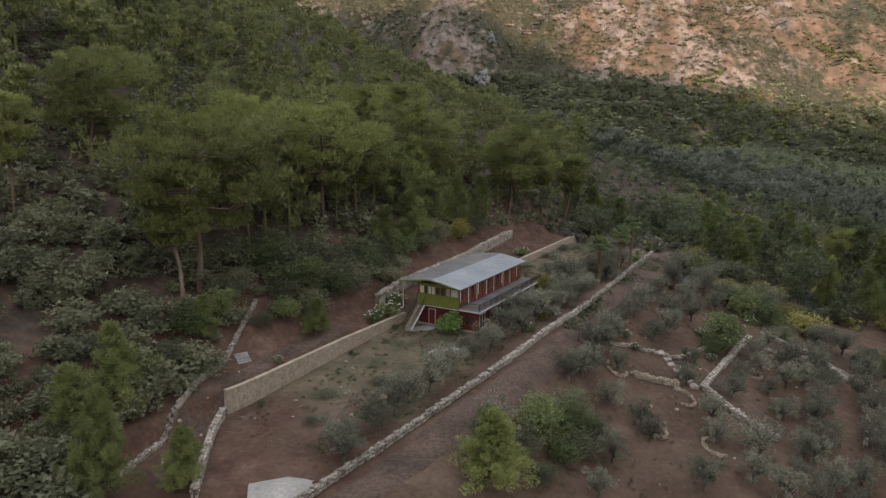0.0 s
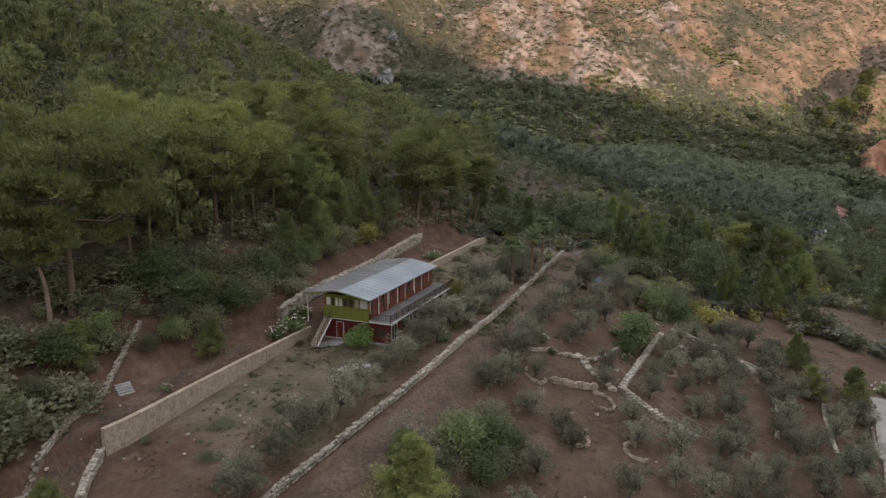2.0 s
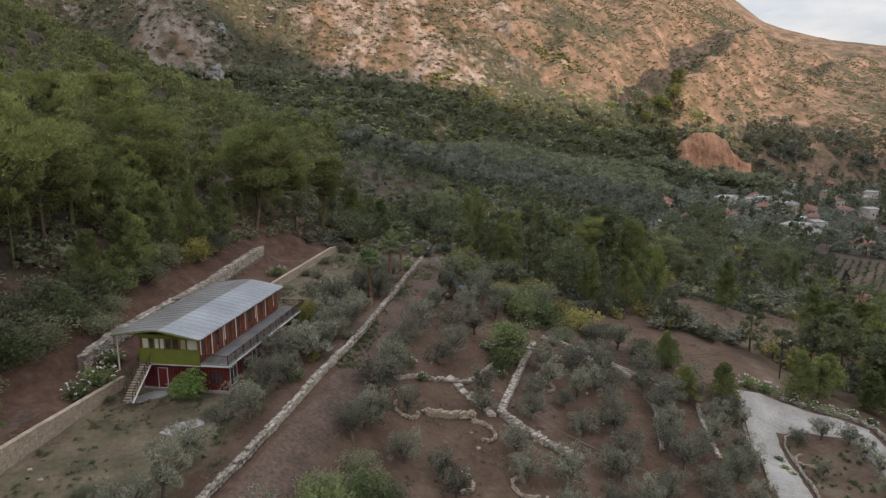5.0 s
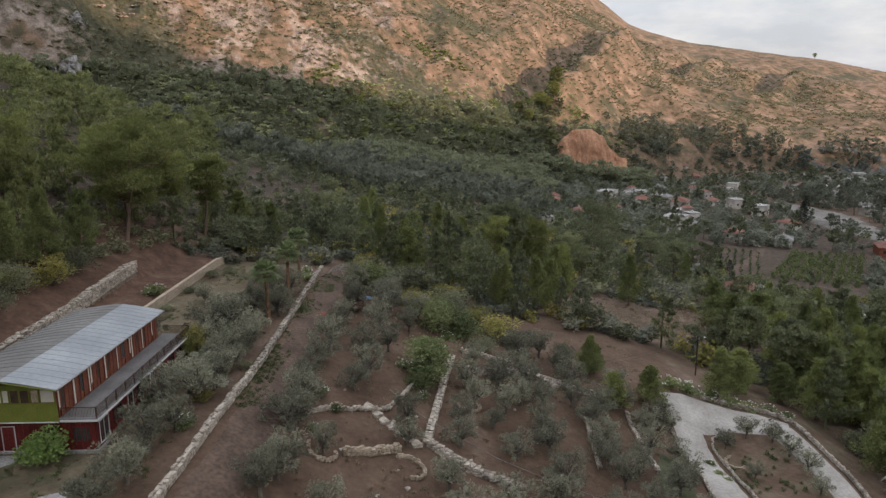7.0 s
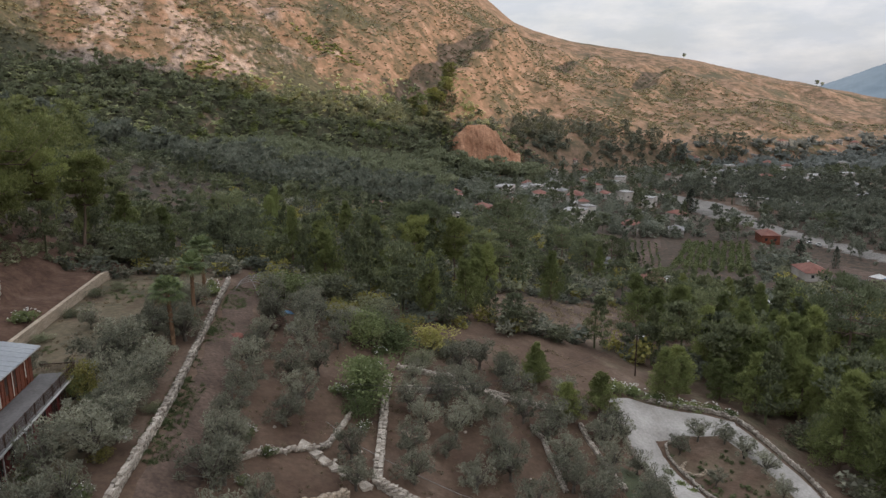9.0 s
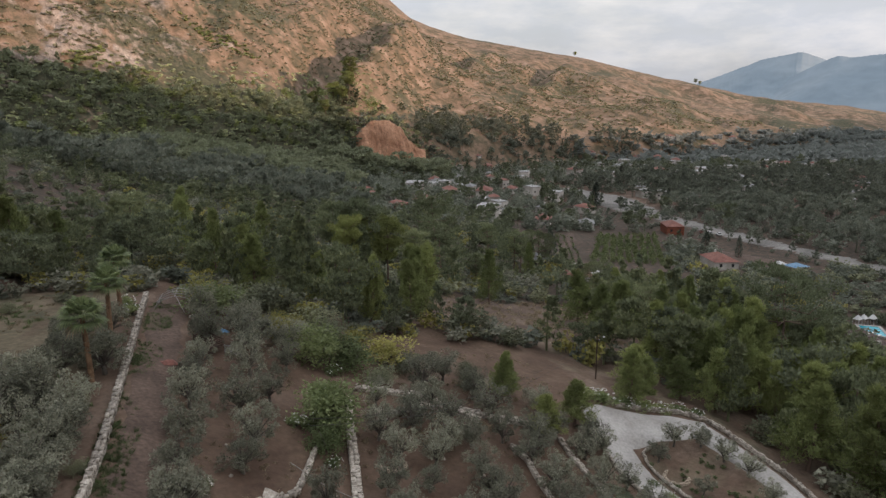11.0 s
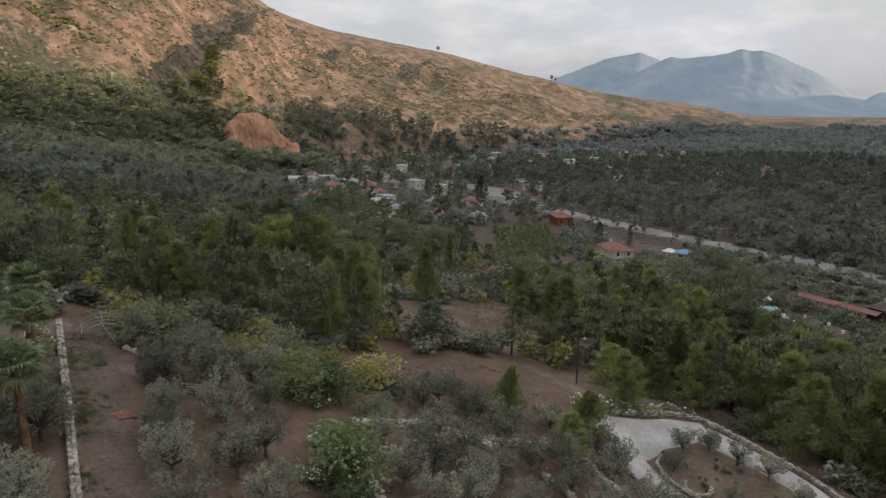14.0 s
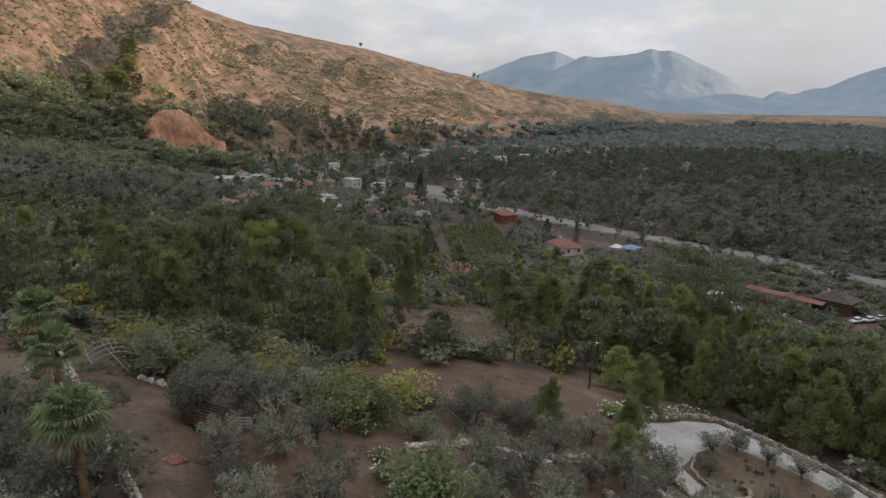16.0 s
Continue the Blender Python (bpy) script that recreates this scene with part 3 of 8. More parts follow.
# ---------------------------------------------------------------- the long timber house on the terrace
def long_house():
    h = root("house", 73.7, -44.8, 0.42, 3.2)
    tagged(h, "two-storey dark red timber house with a grey metal roof", "house")
    L, up, eave = 22.0, 2.85, 5.72

    # lower storey
    low = boxed("lower_wall", (1.0, 21.4, -2.2, 6.9, -0.5, up - 0.12), RED, h, 0.02, "dark red boarded lower storey")
    for x in np.arange(1.5, 21.2, 0.42):
        boxed("batten", (x, x + 0.05, -2.235, -2.2, 0.05, up - 0.3), RED, low)
    for y in np.arange(-1.9, 6.6, 0.42):
        boxed("batten", (0.965, 1.0, y, y + 0.05, 0.05, up - 0.3), RED, low)
    boxed("plinth", (0.9, 21.5, -2.34, 7.0, -0.6, 0.06), CAP, h, 0.02)

    def opening(name, at, w, z0, z1, pane, frame_mat, side="front", bars=1):
        """A framed window or door; its glass stands behind a proud frame."""
        t = 0.07

        def box(nm, a, b, c, d, m, p, out=0.06, back=0.0):
            if side == "front":
                return boxed(nm, (a, b, face - out, face - back, c, d), m, p, 0.006)
            return boxed(nm, (face - out, face - back, a, b, c, d), m, p, 0.006)
        glass = box(name, at, at + w, z0, z1, pane, h, 0.02, -0.03)
        for a, b, c, d in ((at - t, at, z0 - t, z1 + t), (at + w, at + w + t, z0 - t, z1 + t), (at, at + w, z1, z1 + t), (at, at + w, z0 - t, z0)):
            box("frame", a, b, c, d, frame_mat, glass, 0.08, -0.02)
        for k in range(bars):
            a = at + w * (k + 1) / (bars + 1)
            box("mullion", a - 0.025, a + 0.025, z0, z1, frame_mat, glass, 0.06, -0.01)
        return glass

    face = -2.2
    for at, w, z0, z1, fr, bars in ((1.6, 1.5, 0.35, 2.2, WHITE, 1), (4.2, 1.4, 0.9, 2.1, BROWN, 1), (7.0, 0.95, 0.08, 2.2, WHITE, 0), (9.2, 1.5, 0.9, 2.1, BROWN, 1),
                                    (12.0, 0.95, 0.08, 2.2, WHITE, 0), (14.2, 1.5, 0.9, 2.1, BROWN, 1), (17.2, 0.95, 0.08, 2.2, BROWN, 0), (19.0, 1.3, 0.9, 2.1, BROWN, 1)):
        opening("door" if z0 < 0.2 else "window", at, w, z0, z1, GLASS, fr, "front", bars)
    face = 1.0
    opening("window", -1.75, 1.35, 0.85, 2.0, GLASS, RED, "end", 1)
    opening("window", 0.9, 1.0, 0.85, 2.0, GLASS, RED, "end", 1)
    door = opening("door", 4.3, 0.95, 0.08, 2.15, RED, WHITE, "end", 0)
    boxed("handle", (0.9, 0.94, 5.05, 5.12, 1.0, 1.12), IRON, door)

    # upper storey
    wall = boxed("upper_wall", (0.7, 21.3, 0.55, 6.9, up, eave - 0.02), RUST, h, 0.0, "rust-brown boarded upper storey")
    boxed("gable_panel", (0.60, 0.697, 0.45, 7.0, up - 0.15, up + 1.42), GREEN, h, 0.01, "olive green painted gable boarding")
    boxed("gable_band", (0.61, 0.696, 0.45, 7.0, up + 2.55, eave + 0.12), GREEN, h, 0.01)
    boxed("gable_trim", (0.585, 0.60, 0.45, 7.0, up - 0.22, up - 0.12), WHITE, h)
    boxed("gable_ledge", (0.54, 0.60, 0.45, 7.0, up + 1.42, up + 1.50), GREEN, h)
    face = 0.7
    lights = ((0.62, 1.05, CREAM), (1.85, 0.55, STONE_WARM), (2.6, 0.66, BROWN), (3.4, 0.62, BROWN), (4.2, 0.44, CREAM), (4.78, 0.42, CREAM), (5.36, 0.36, BROWN), (5.9, 0.62, CREAM))
    for y, w, m in lights:
        g = boxed("window_light", (0.655, 0.69, y, y + w, up + 1.52, up + 2.52), m, h, 0.004)
        for a in (y - 0.06, y + w):
            boxed("mullion", (0.615, 0.70, a, a + 0.06, up + 1.50, up + 2.56), GREEN, g)
    rng = random.Random(4)
    x, k = 0.95, 0
    while x < 20.6:
        m = (CREAM, BROWN, RUST, RUST, CREAM, RUST, GLASS, RUST, CREAM, CREAM, RUST, BROWN, RUST)[k % 13]
        w = rng.uniform(0.24, 0.34) if m == CREAM else rng.uniform(0.42, 0.70)
        z0 = up + (0.16 if m == CREAM and k % 3 else 0.75 if m != RUST else 0.2)
        g = boxed("window_light" if z0 > up + 0.5 else "door", (x, x + w, 0.49, 0.545, z0, up + 2.35), m, h, 0.004)
        for a in (x - 0.06, x + w):
            boxed("mullion", (a, a + 0.06, 0.455, 0.55, up + 0.1, up + 2.45), RUST, g)
        x += w + rng.choice((0.10, 0.14, 0.24))
        k += 1
    boxed("head_board", (0.7, 21.3, 0.47, 0.55, up + 2.45, eave - 0.03), RUST, h)

    # roof: a thin metal sheet bent over ridge and porch, with standing seams
    prof = [(-0.05, eave + 0.02), (1.5, eave + 0.34), (3.0, eave + 0.62), (4.3, eave + 0.80), (5.0, eave + 0.82), (6.5, eave + 0.66), (8.0, eave + 0.44), (9.5, eave + 0.16)]

    def sheet(name, pts, m, lift=0.0, label=""):
        bm = bmesh.new()
        rows = [[bm.verts.new((x, y, z + lift + d)) for y, z in pts] for x in (-0.15, L) for d in (0.0, -0.07)]
        (a, b, c, d) = rows
        for k in range(len(pts) - 1):
            for p, q in ((a, c), (d, b)):
                bm.faces.new((p[k], q[k], q[k + 1], p[k + 1]))
        for p, q in ((a, b), (d, c)):
            for k in range(len(pts) - 1):
                bm.faces.new((p[k], p[k + 1], q[k + 1], q[k]))
        for k in (0, -1):
            bm.faces.new((a[k], b[k], d[k], c[k]))
        bmesh.ops.recalc_face_normals(bm, faces=bm.faces)
        return part(name, bm, m, h, label)
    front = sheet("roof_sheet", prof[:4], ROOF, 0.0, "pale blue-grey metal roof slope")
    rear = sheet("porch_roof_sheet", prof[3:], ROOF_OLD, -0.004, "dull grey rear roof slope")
    for sh, pts in ((front, prof[:4]), (rear, prof[3:])):
        for x in np.arange(0.9, L - 0.3, 1.05):
            bm = bmesh.new()
            for (y0, z0), (y1, z1) in zip(pts, pts[1:]):
                rod(bm, (x, y0, z0 + 0.012), (x, y1, z1 + 0.012), 0.022, n=4)
            part("seam", bm, sh.data.materials[0], sh)
    for k, (y0, z0, y1, z1) in enumerate(((-0.05, eave - 0.10, 4.65, eave + 0.72), (4.65, eave + 0.72, 9.5, eave + 0.05))):
        for x in (-0.12, L - 0.06):
            bm = bmesh.new()
            rod(bm, (x, y0, z0), (x, y1, z1), 0.07, n=4)
            part("barge_board", bm, GREEN if x < 1 else BROWN, h)
    boxed("fascia", (-0.1, L, -0.03, 0.03, eave - 0.2, eave - 0.06), BROWN, h)
    boxed("gutter", (-0.1, L, -0.13, -0.035, eave - 0.11, eave - 0.02), CAP, h, 0.02)
    for x in (0.35, 5.5, 10.7, 16.0, 21.4):
        boxed("porch_post", (x, x + 0.12, 9.1, 9.22, 1.9, eave + 0.12), CREAM, h, 0.01)
    boxed("porch_beam", (0.2, 21.8, 9.08, 9.24, eave + 0.02, eave + 0.10), CREAM, h)

    # deck over the lower storey with its railing
    boxed("deck", (0.75, 22.6, -2.55, 0.54, up - 0.12, up + 0.02), DECK, h, 0.01, "dark grey deck floor")
    boxed("deck_edge", (0.70, 22.6, -2.62, -2.55, up - 0.24, up - 0.06), WHITE, h, 0.01)
    boxed("deck_edge", (0.68, 0.75, -2.62, 0.42, up - 0.24, up - 0.06), WHITE, h, 0.01)
    rail = boxed("railing", (0.8, 22.5, -2.50, -2.45, up + 0.92, up + 0.98), BROWN, h, 0.008)
    boxed("lower_rail", (0.8, 22.5, -2.49, -2.46, up + 0.12, up + 0.16), BROWN, rail)
    boxed("end_rail", (0.8, 0.85, -2.5, 0.4, up + 0.92, up + 0.98), BROWN, rail)
    boxed("end_rail", (22.45, 22.5, -2.5, 0.4, up + 0.92, up + 0.98), BROWN, rail)
    for x in np.arange(0.82, 22.5, 1.8):
        boxed("rail_post", (x - 0.05, x + 0.05, -2.53, -2.43, up, up + 1.02), BROWN, rail, 0.006)
    thin = bmesh.new()
    block(thin, -0.012, 0.012, -0.012, 0.012, up + 0.14, up + 0.94)
    me = bpy.data.meshes.new("baluster")
    thin.to_mesh(me)
    thin.free()
    me.materials.append(BROWN)
    spots = [(x, -2.475) for x in np.arange(0.92, 22.4, 0.115)] + [(e, y) for e in (0.825, 22.475) for y in np.arange(-2.4, 0.35, 0.12)]
    for x, y in spots:
        b = new("baluster", me)
        b.parent, b.location = rail, (x, y, 0)
    for x in (22.55,):
        for y in (-2.3, 0.3):
            boxed("corner_post", (x - 0.3, x - 0.16, y, y + 0.14, -0.5, up - 0.1), BROWN, h)

    # stair to the upper floor
    st = new("stair")
    st.parent, st.location = h, (0, 0, 0)
    n, x0, x1 = 15, -3.0, 0.5
    for k in range(n):
        x, z = x0 + (x1 - x0) * k / n, 0.12 + (up - 0.12) * k / n
        boxed("tread", (x, x + 0.30, 5.75, 6.85, z, z + 0.05), STONE_WARM, st, 0.005)
        boxed("riser", (x + 0.26, x + 0.28, 5.78, 6.82, z - 0.12, z), CREAM, st)
    for y in (5.70, 6.90):
        bm = bmesh.new()
        rod(bm, (x0 - 0.05, y, 0.02), (x1 + 0.1, y, up - 0.05), 0.11, n=4)
        part("stringer", bm, WHITE if y < 6 else BROWN, st)
        bm = bmesh.new()
        rod(bm, (x0, y, 1.02), (x1 + 0.1, y, up + 0.95), 0.04, n=6)
        part("handrail", bm, BROWN, st)
        for k in range(0, n + 1, 2):
            x, z = x0 + (x1 - x0) * k / n, 0.1 + (up - 0.12) * k / n
            boxed("stair_post", (x, x + 0.05, y - 0.025, y + 0.025, z, z + 0.95), BROWN, st)
    boxed("landing", (0.3, 0.7, 5.6, 7.0, up - 0.14, up - 0.02), DECK, h)


long_house()


def white_box():
    t = root("garden_sink", 73.2, -47.3, ground_at(73.2, -47.3), 8)
    tagged(t, "small white basin on a stand beside the house wall", "basin")
    boxed("bowl", (-0.35, 0.35, -0.25, 0.25, 0.75, 0.98), WHITE, t, 0.04)
    boxed("stand", (-0.22, 0.22, -0.15, 0.15, -0.05, 0.75), CAP, t, 0.01)


white_box()


def slab(name, pts, material, label, thick=0.10, lift=0.05):
    """A paved piece with a rough outline that follows the ground; pts in u and s."""
    rng = random.Random(len(pts))
    bm = bmesh.new()
    top, low = [], []
    for u, s in pts:
        u, s = u + rng.uniform(-0.1, 0.1), s + rng.uniform(-0.1, 0.1)
        x, y = xy(u, s)
        z = ground_at(u, s)
        top.append(bm.verts.new((x, y, z + lift)))
        low.append(bm.verts.new((x, y, z + lift - thick - 0.3)))
    bm.faces.new(top)
    for k in range(len(pts)):
        bm.faces.new((top[k - 1], top[k], low[k], low[k - 1]))
    bmesh.ops.recalc_face_normals(bm, faces=bm.faces)
    bmesh.ops.triangulate(bm, faces=bm.faces)
    me = bpy.data.meshes.new(name)
    bm.to_mesh(me)
    bm.free()
    me.materials.append(material)
    return tagged(new(name, me), label, "paving", kind="structure")


slab("pavement_patio", [(67.0, -45.2), (68.2, -44.9), (69.3, -44.0), (70.1, -42.6), (69.2, -42.0), (68.0, -43.0), (66.8, -44.1)], CAP, "worn grey concrete patch in the yard")
slab("pavement_stairfoot", [(71.0, -51.9), (72.0, -51.7), (74.0, -50.6), (74.2, -48.6), (73.2, -48.6), (71.6, -50.2)], CAP, "grey concrete apron at the foot of the stair")
slab("pavement_path", [(88.9, -42.2), (90.3, -42.4), (89.4, -39.5), (88.6, -36.6), (87.2, -36.6), (88.0, -39.5)], CONCRETE, "pale concrete garden path")


# ---------------------------------------------------------------- dry stone walls, road, drive
def stone_mesh(seed, material):
    """One rough block about a metre in size, twelve triangles, uneven corners."""
    r = np.random.RandomState(seed)
    c = np.array([(x, y, z) for x in (-0.5, 0.5) for y in (-0.5, 0.5) for z in (-0.5, 0.5)]) * (1 + r.uniform(-0.22, 0.06, (8, 3)))
    f = [(0, 1, 3, 2), (4, 6, 7, 5), (0, 4, 5, 1), (2, 3, 7, 6), (0, 2, 6, 4), (1, 5, 7, 3)]
    return c, f


STONES = [stone_mesh(k, None) for k in range(10)]


def stone_wall(name, pts, high, thick, label, singles=120, size=0.42, stone=None, rise=0.0, seed=1, near=None):
    """A wall of fitted stones along points in u and s: some hundred nearest a spot are objects, the rest one mesh; a rubble core fills it."""
    stone = stone or STONE
    rng = random.Random(seed)
    top = new(name)
    tagged(top, label, "stone wall", kind="structure")
    seg = [(a, b, math.dist(a, b)) for a, b in zip(pts, pts[1:])]
    total = sum(s[2] for s in seg)

    def along(d):
        for (a, b, l) in seg:
            if d <= l:
                return a[0] + (b[0] - a[0]) * d / l, a[1] + (b[1] - a[1]) * d / l, math.atan2(b[1] - a[1], b[0] - a[0])
            d -= l
        a, b, l = seg[-1]
        return b[0], b[1], math.atan2(b[1] - a[1], b[0] - a[0])
    # the core
    bm, prev = bmesh.new(), None
    n = max(2, int(total / 1.2))
    for k in range(n + 1):
        u, s, a = along(total * k / n)
        z = ground_at(u, s)
        ring = []
        for w, hgt in ((-0.36, -0.6), (0.36, -0.6), (0.34, high + rise - 0.12), (-0.34, high + rise - 0.12)):
            x, y = xy(u - math.sin(a) * w * thick, s + math.cos(a) * w * thick)
            ring.append(bm.verts.new((x, y, z + hgt)))
        if prev:
            for i in range(4):
                bm.faces.new((prev[i - 1], prev[i], ring[i], ring[i - 1]))
        else:
            bm.faces.new(ring)
        prev = ring
    bm.faces.new(prev[::-1])
    bmesh.ops.recalc_face_normals(bm, faces=bm.faces)
    part("core", bm, MORTAR, top)
    # the stones
    laid = []
    courses = max(1, round(high / (size * 0.62)))
    ch = high / courses
    for side in (-1, 1):
        for c in range(courses):
            d = rng.uniform(0, size)
            while d < total:
                w = size * rng.uniform(0.65, 1.5)
                u, s, a = along(min(d + w / 2, total))
                g = ground_at(u, s) + rise
                off = side * thick * (0.36 + rng.uniform(-0.04, 0.05))
                laid.append((u - math.sin(a) * off, s + math.cos(a) * off, g + (c + 0.5) * ch + rng.uniform(-0.03, 0.03), a, w * 0.98, thick * 0.34, ch * rng.uniform(0.92, 1.08)))
                d += w
    for row in (-0.25, 0.25):
        d = rng.uniform(0, size)
        while d < total:
            w = size * rng.uniform(0.7, 1.5)
            u, s, a = along(min(d + w / 2, total))
            g = ground_at(u, s) + rise
            off = thick * (row + rng.uniform(-0.05, 0.05))
            laid.append((u - math.sin(a) * off, s + math.cos(a) * off, g + high + rng.uniform(-0.14, 0.12), a + rng.uniform(-0.25, 0.25), w, thick * 0.55, 0.26 * rng.uniform(0.7, 1.3)))
            d += w
    spot = near or pts[0]
    laid.sort(key=lambda q: math.dist(q[:2], spot))
    shared = []
    for k, (c, f) in enumerate(STONES):
        me = bpy.data.meshes.new("stone")
        me.from_pydata(c.tolist(), [], f)
        me.materials.append(stone)
        shared.append(me)
    turn0 = math.atan2(AY, AX)
    co, fa = [], []
    for k, (u, s, z, a, w, d, hh) in enumerate(laid):
        x, y = xy(u, s)
        m = Matrix.LocRotScale((x, y, z), Euler((rng.uniform(-0.2, 0.2), rng.uniform(-0.2, 0.2), turn0 - a + rng.uniform(-0.2, 0.2))), (w, d, hh))
        if k < singles:
            ob = new("stone", shared[k % 10])
            ob.parent, ob.matrix_basis = top, m
        else:
            c, f = STONES[k % 10]
            base = len(co)
            co.extend([(m @ Vector(p))[:] for p in c])
            fa.extend([tuple(i + base for i in q) for q in f])
    if co:
        tagged(part("stonework", soup("stonework", co, fa, stone), stone, top), kind="stuff")
    return top


def row(*flat):
    return list(zip(flat[::2], flat[1::2]))


stone_wall("wall_road", row(36, -38.3, 46, -37.7, 55, -36.6, 65, -35.6, 79, -35.0, 94, -34.9, 107, -35.4, 119, -35.9, 134, -36.6), 0.66, 0.52,
           "long dry stone wall of pale limestone along the dirt road", 280, 0.46, seed=3, near=(80, -35))
stone_wall("wall_bank", row(74, -59.0, 80, -59.5, 90, -60.2, 105, -60.8, 120, -61.2), 1.55, 0.8, "pale stone retaining wall behind the house", 200, 0.5, seed=4, near=(105, -60))
stone_wall("wall_return", row(44.2, -56.2, 40.8, -53.8, 36.4, -49.8, 33, -46.5), 0.9, 0.6, "low dry stone wall running down to the yard", 60, 0.42, seed=5)
stone_wall("wall_old", row(58.7, -66.8, 53.3, -63.9, 49.1, -61.6, 43.9, -60.0, 39.5, -57.5, 34.6, -55.9, 30, -54.2), 0.5, 0.42, "old overgrown dry stone wall below the pines", 100, 0.44, seed=6, near=(45, -61))
stone_wall("wall_cross", row(111.8, -14.4, 106, -15.2, 100.3, -15.7, 90.5, -16.7), 0.55, 0.8, "dry stone terrace wall of pale stones", 100, 0.44, seed=7, near=(95, -16))
stone_wall("wall_terrace", row(90.6, -16.9, 88.3, -12.4, 87.3, -7.1), 0.6, 0.9, "broad dry stone terrace wall", 70, 0.46, seed=8)
stone_wall("wall_short", row(83.9, -24.4, 85.5, -21.8, 87.6, -19.4), 0.7, 0.6, "short warm stone terrace wall", 60, 0.4, STONE_WARM, seed=9)
stone_wall("wall_upper", row(86.6, -29.8, 90.3, -27.2, 92.2, -24.2, 94.3, -21.2, 97.3, -20.2, 101.2, -19.0), 0.3, 0.45, "low terrace wall of mixed stones", 70, 0.4, seed=10)
stone_wall("wall_field", row(114.2, -13.4, 114.4, -9.5, 114.6, -6.3, 112.0, -2.4, 110.3, 1.5, 108.6, 6.8), 0.5, 0.6, "low stone wall at the edge of the dry field", 60, 0.42, seed=11, near=(112, -3))
stone_wall("wall_bend", row(109.4, -12.8, 109.6, -10.0, 112.2, -6.4, 112.3, -3.4, 109.6, -0.5), 0.5, 0.6, "curved low stone terrace wall", 50, 0.42, seed=12)
stone_wall("wall_olives", row(107.4, 8.2, 104.2, 8.2, 100.4, 8.5, 95, 9.0), 0.4, 0.45, "thin line of stones between olive trees", 30, 0.36, seed=13)
stone_wall("wall_grove", row(105.0, 1.5, 102.4, 2.3, 99.8, 2.2, 94, 2.2), 0.4, 0.45, "thin line of stones between olive trees", 30, 0.36, seed=14)
stone_wall("wall_drive", row(117.0, 21.0, 117.1, 26.5, 116.4, 30.8, 114.0, 33.0, 107.0, 33.1, 100.0, 33.4, 88, 33.2), 0.42, 0.32, "low pale stone kerb wall round the drive", 90, 0.4, seed=15, near=(105, 33), rise=0.15)
stone_wall("wall_lawn", row(110.0, 14.3, 105.5, 14.5, 98.0, 14.5, 90.0, 13.5), 0.22, 0.28, "low stone edging beside the drive", 40, 0.36, seed=16, rise=0.1)
stone_wall("wall_island", row(109.8, 22.4, 108.6, 20.0, 106.8, 19.5, 102, 19.9, 95.5, 18.9, 88, 18.7), 0.2, 0.26, "low stone edging round the planted island", 40, 0.34, seed=17, rise=0.1)


def ring_of_stones(u, s, r, gap):
    """A half ring of stones laid round an olive tree."""
    pts = [(u + r * math.cos(a), s + r * math.sin(a)) for a in np.linspace(gap, gap + 3.9, 8)]
    stone_wall("tree_ring", pts, 0.26, 0.34, "half ring of rough stones round an olive tree", 24, 0.3, STONE_WARM, seed=int(u * 7))


for u, s, r, gap in ((85.4, -18.2, 1.6, -1.0), (88.6, -13.8, 1.2, 3.0), (100.5, -12.3, 1.4, 0.5), (83.2, -26.2, 1.3, 1.0), (78.8, -12.6, 1.5, 2.0), (75.5, -19.0, 1.5, 0.0), (104, 21.5, 1.4, 2.0)):
    ring_of_stones(u, s, r, gap)


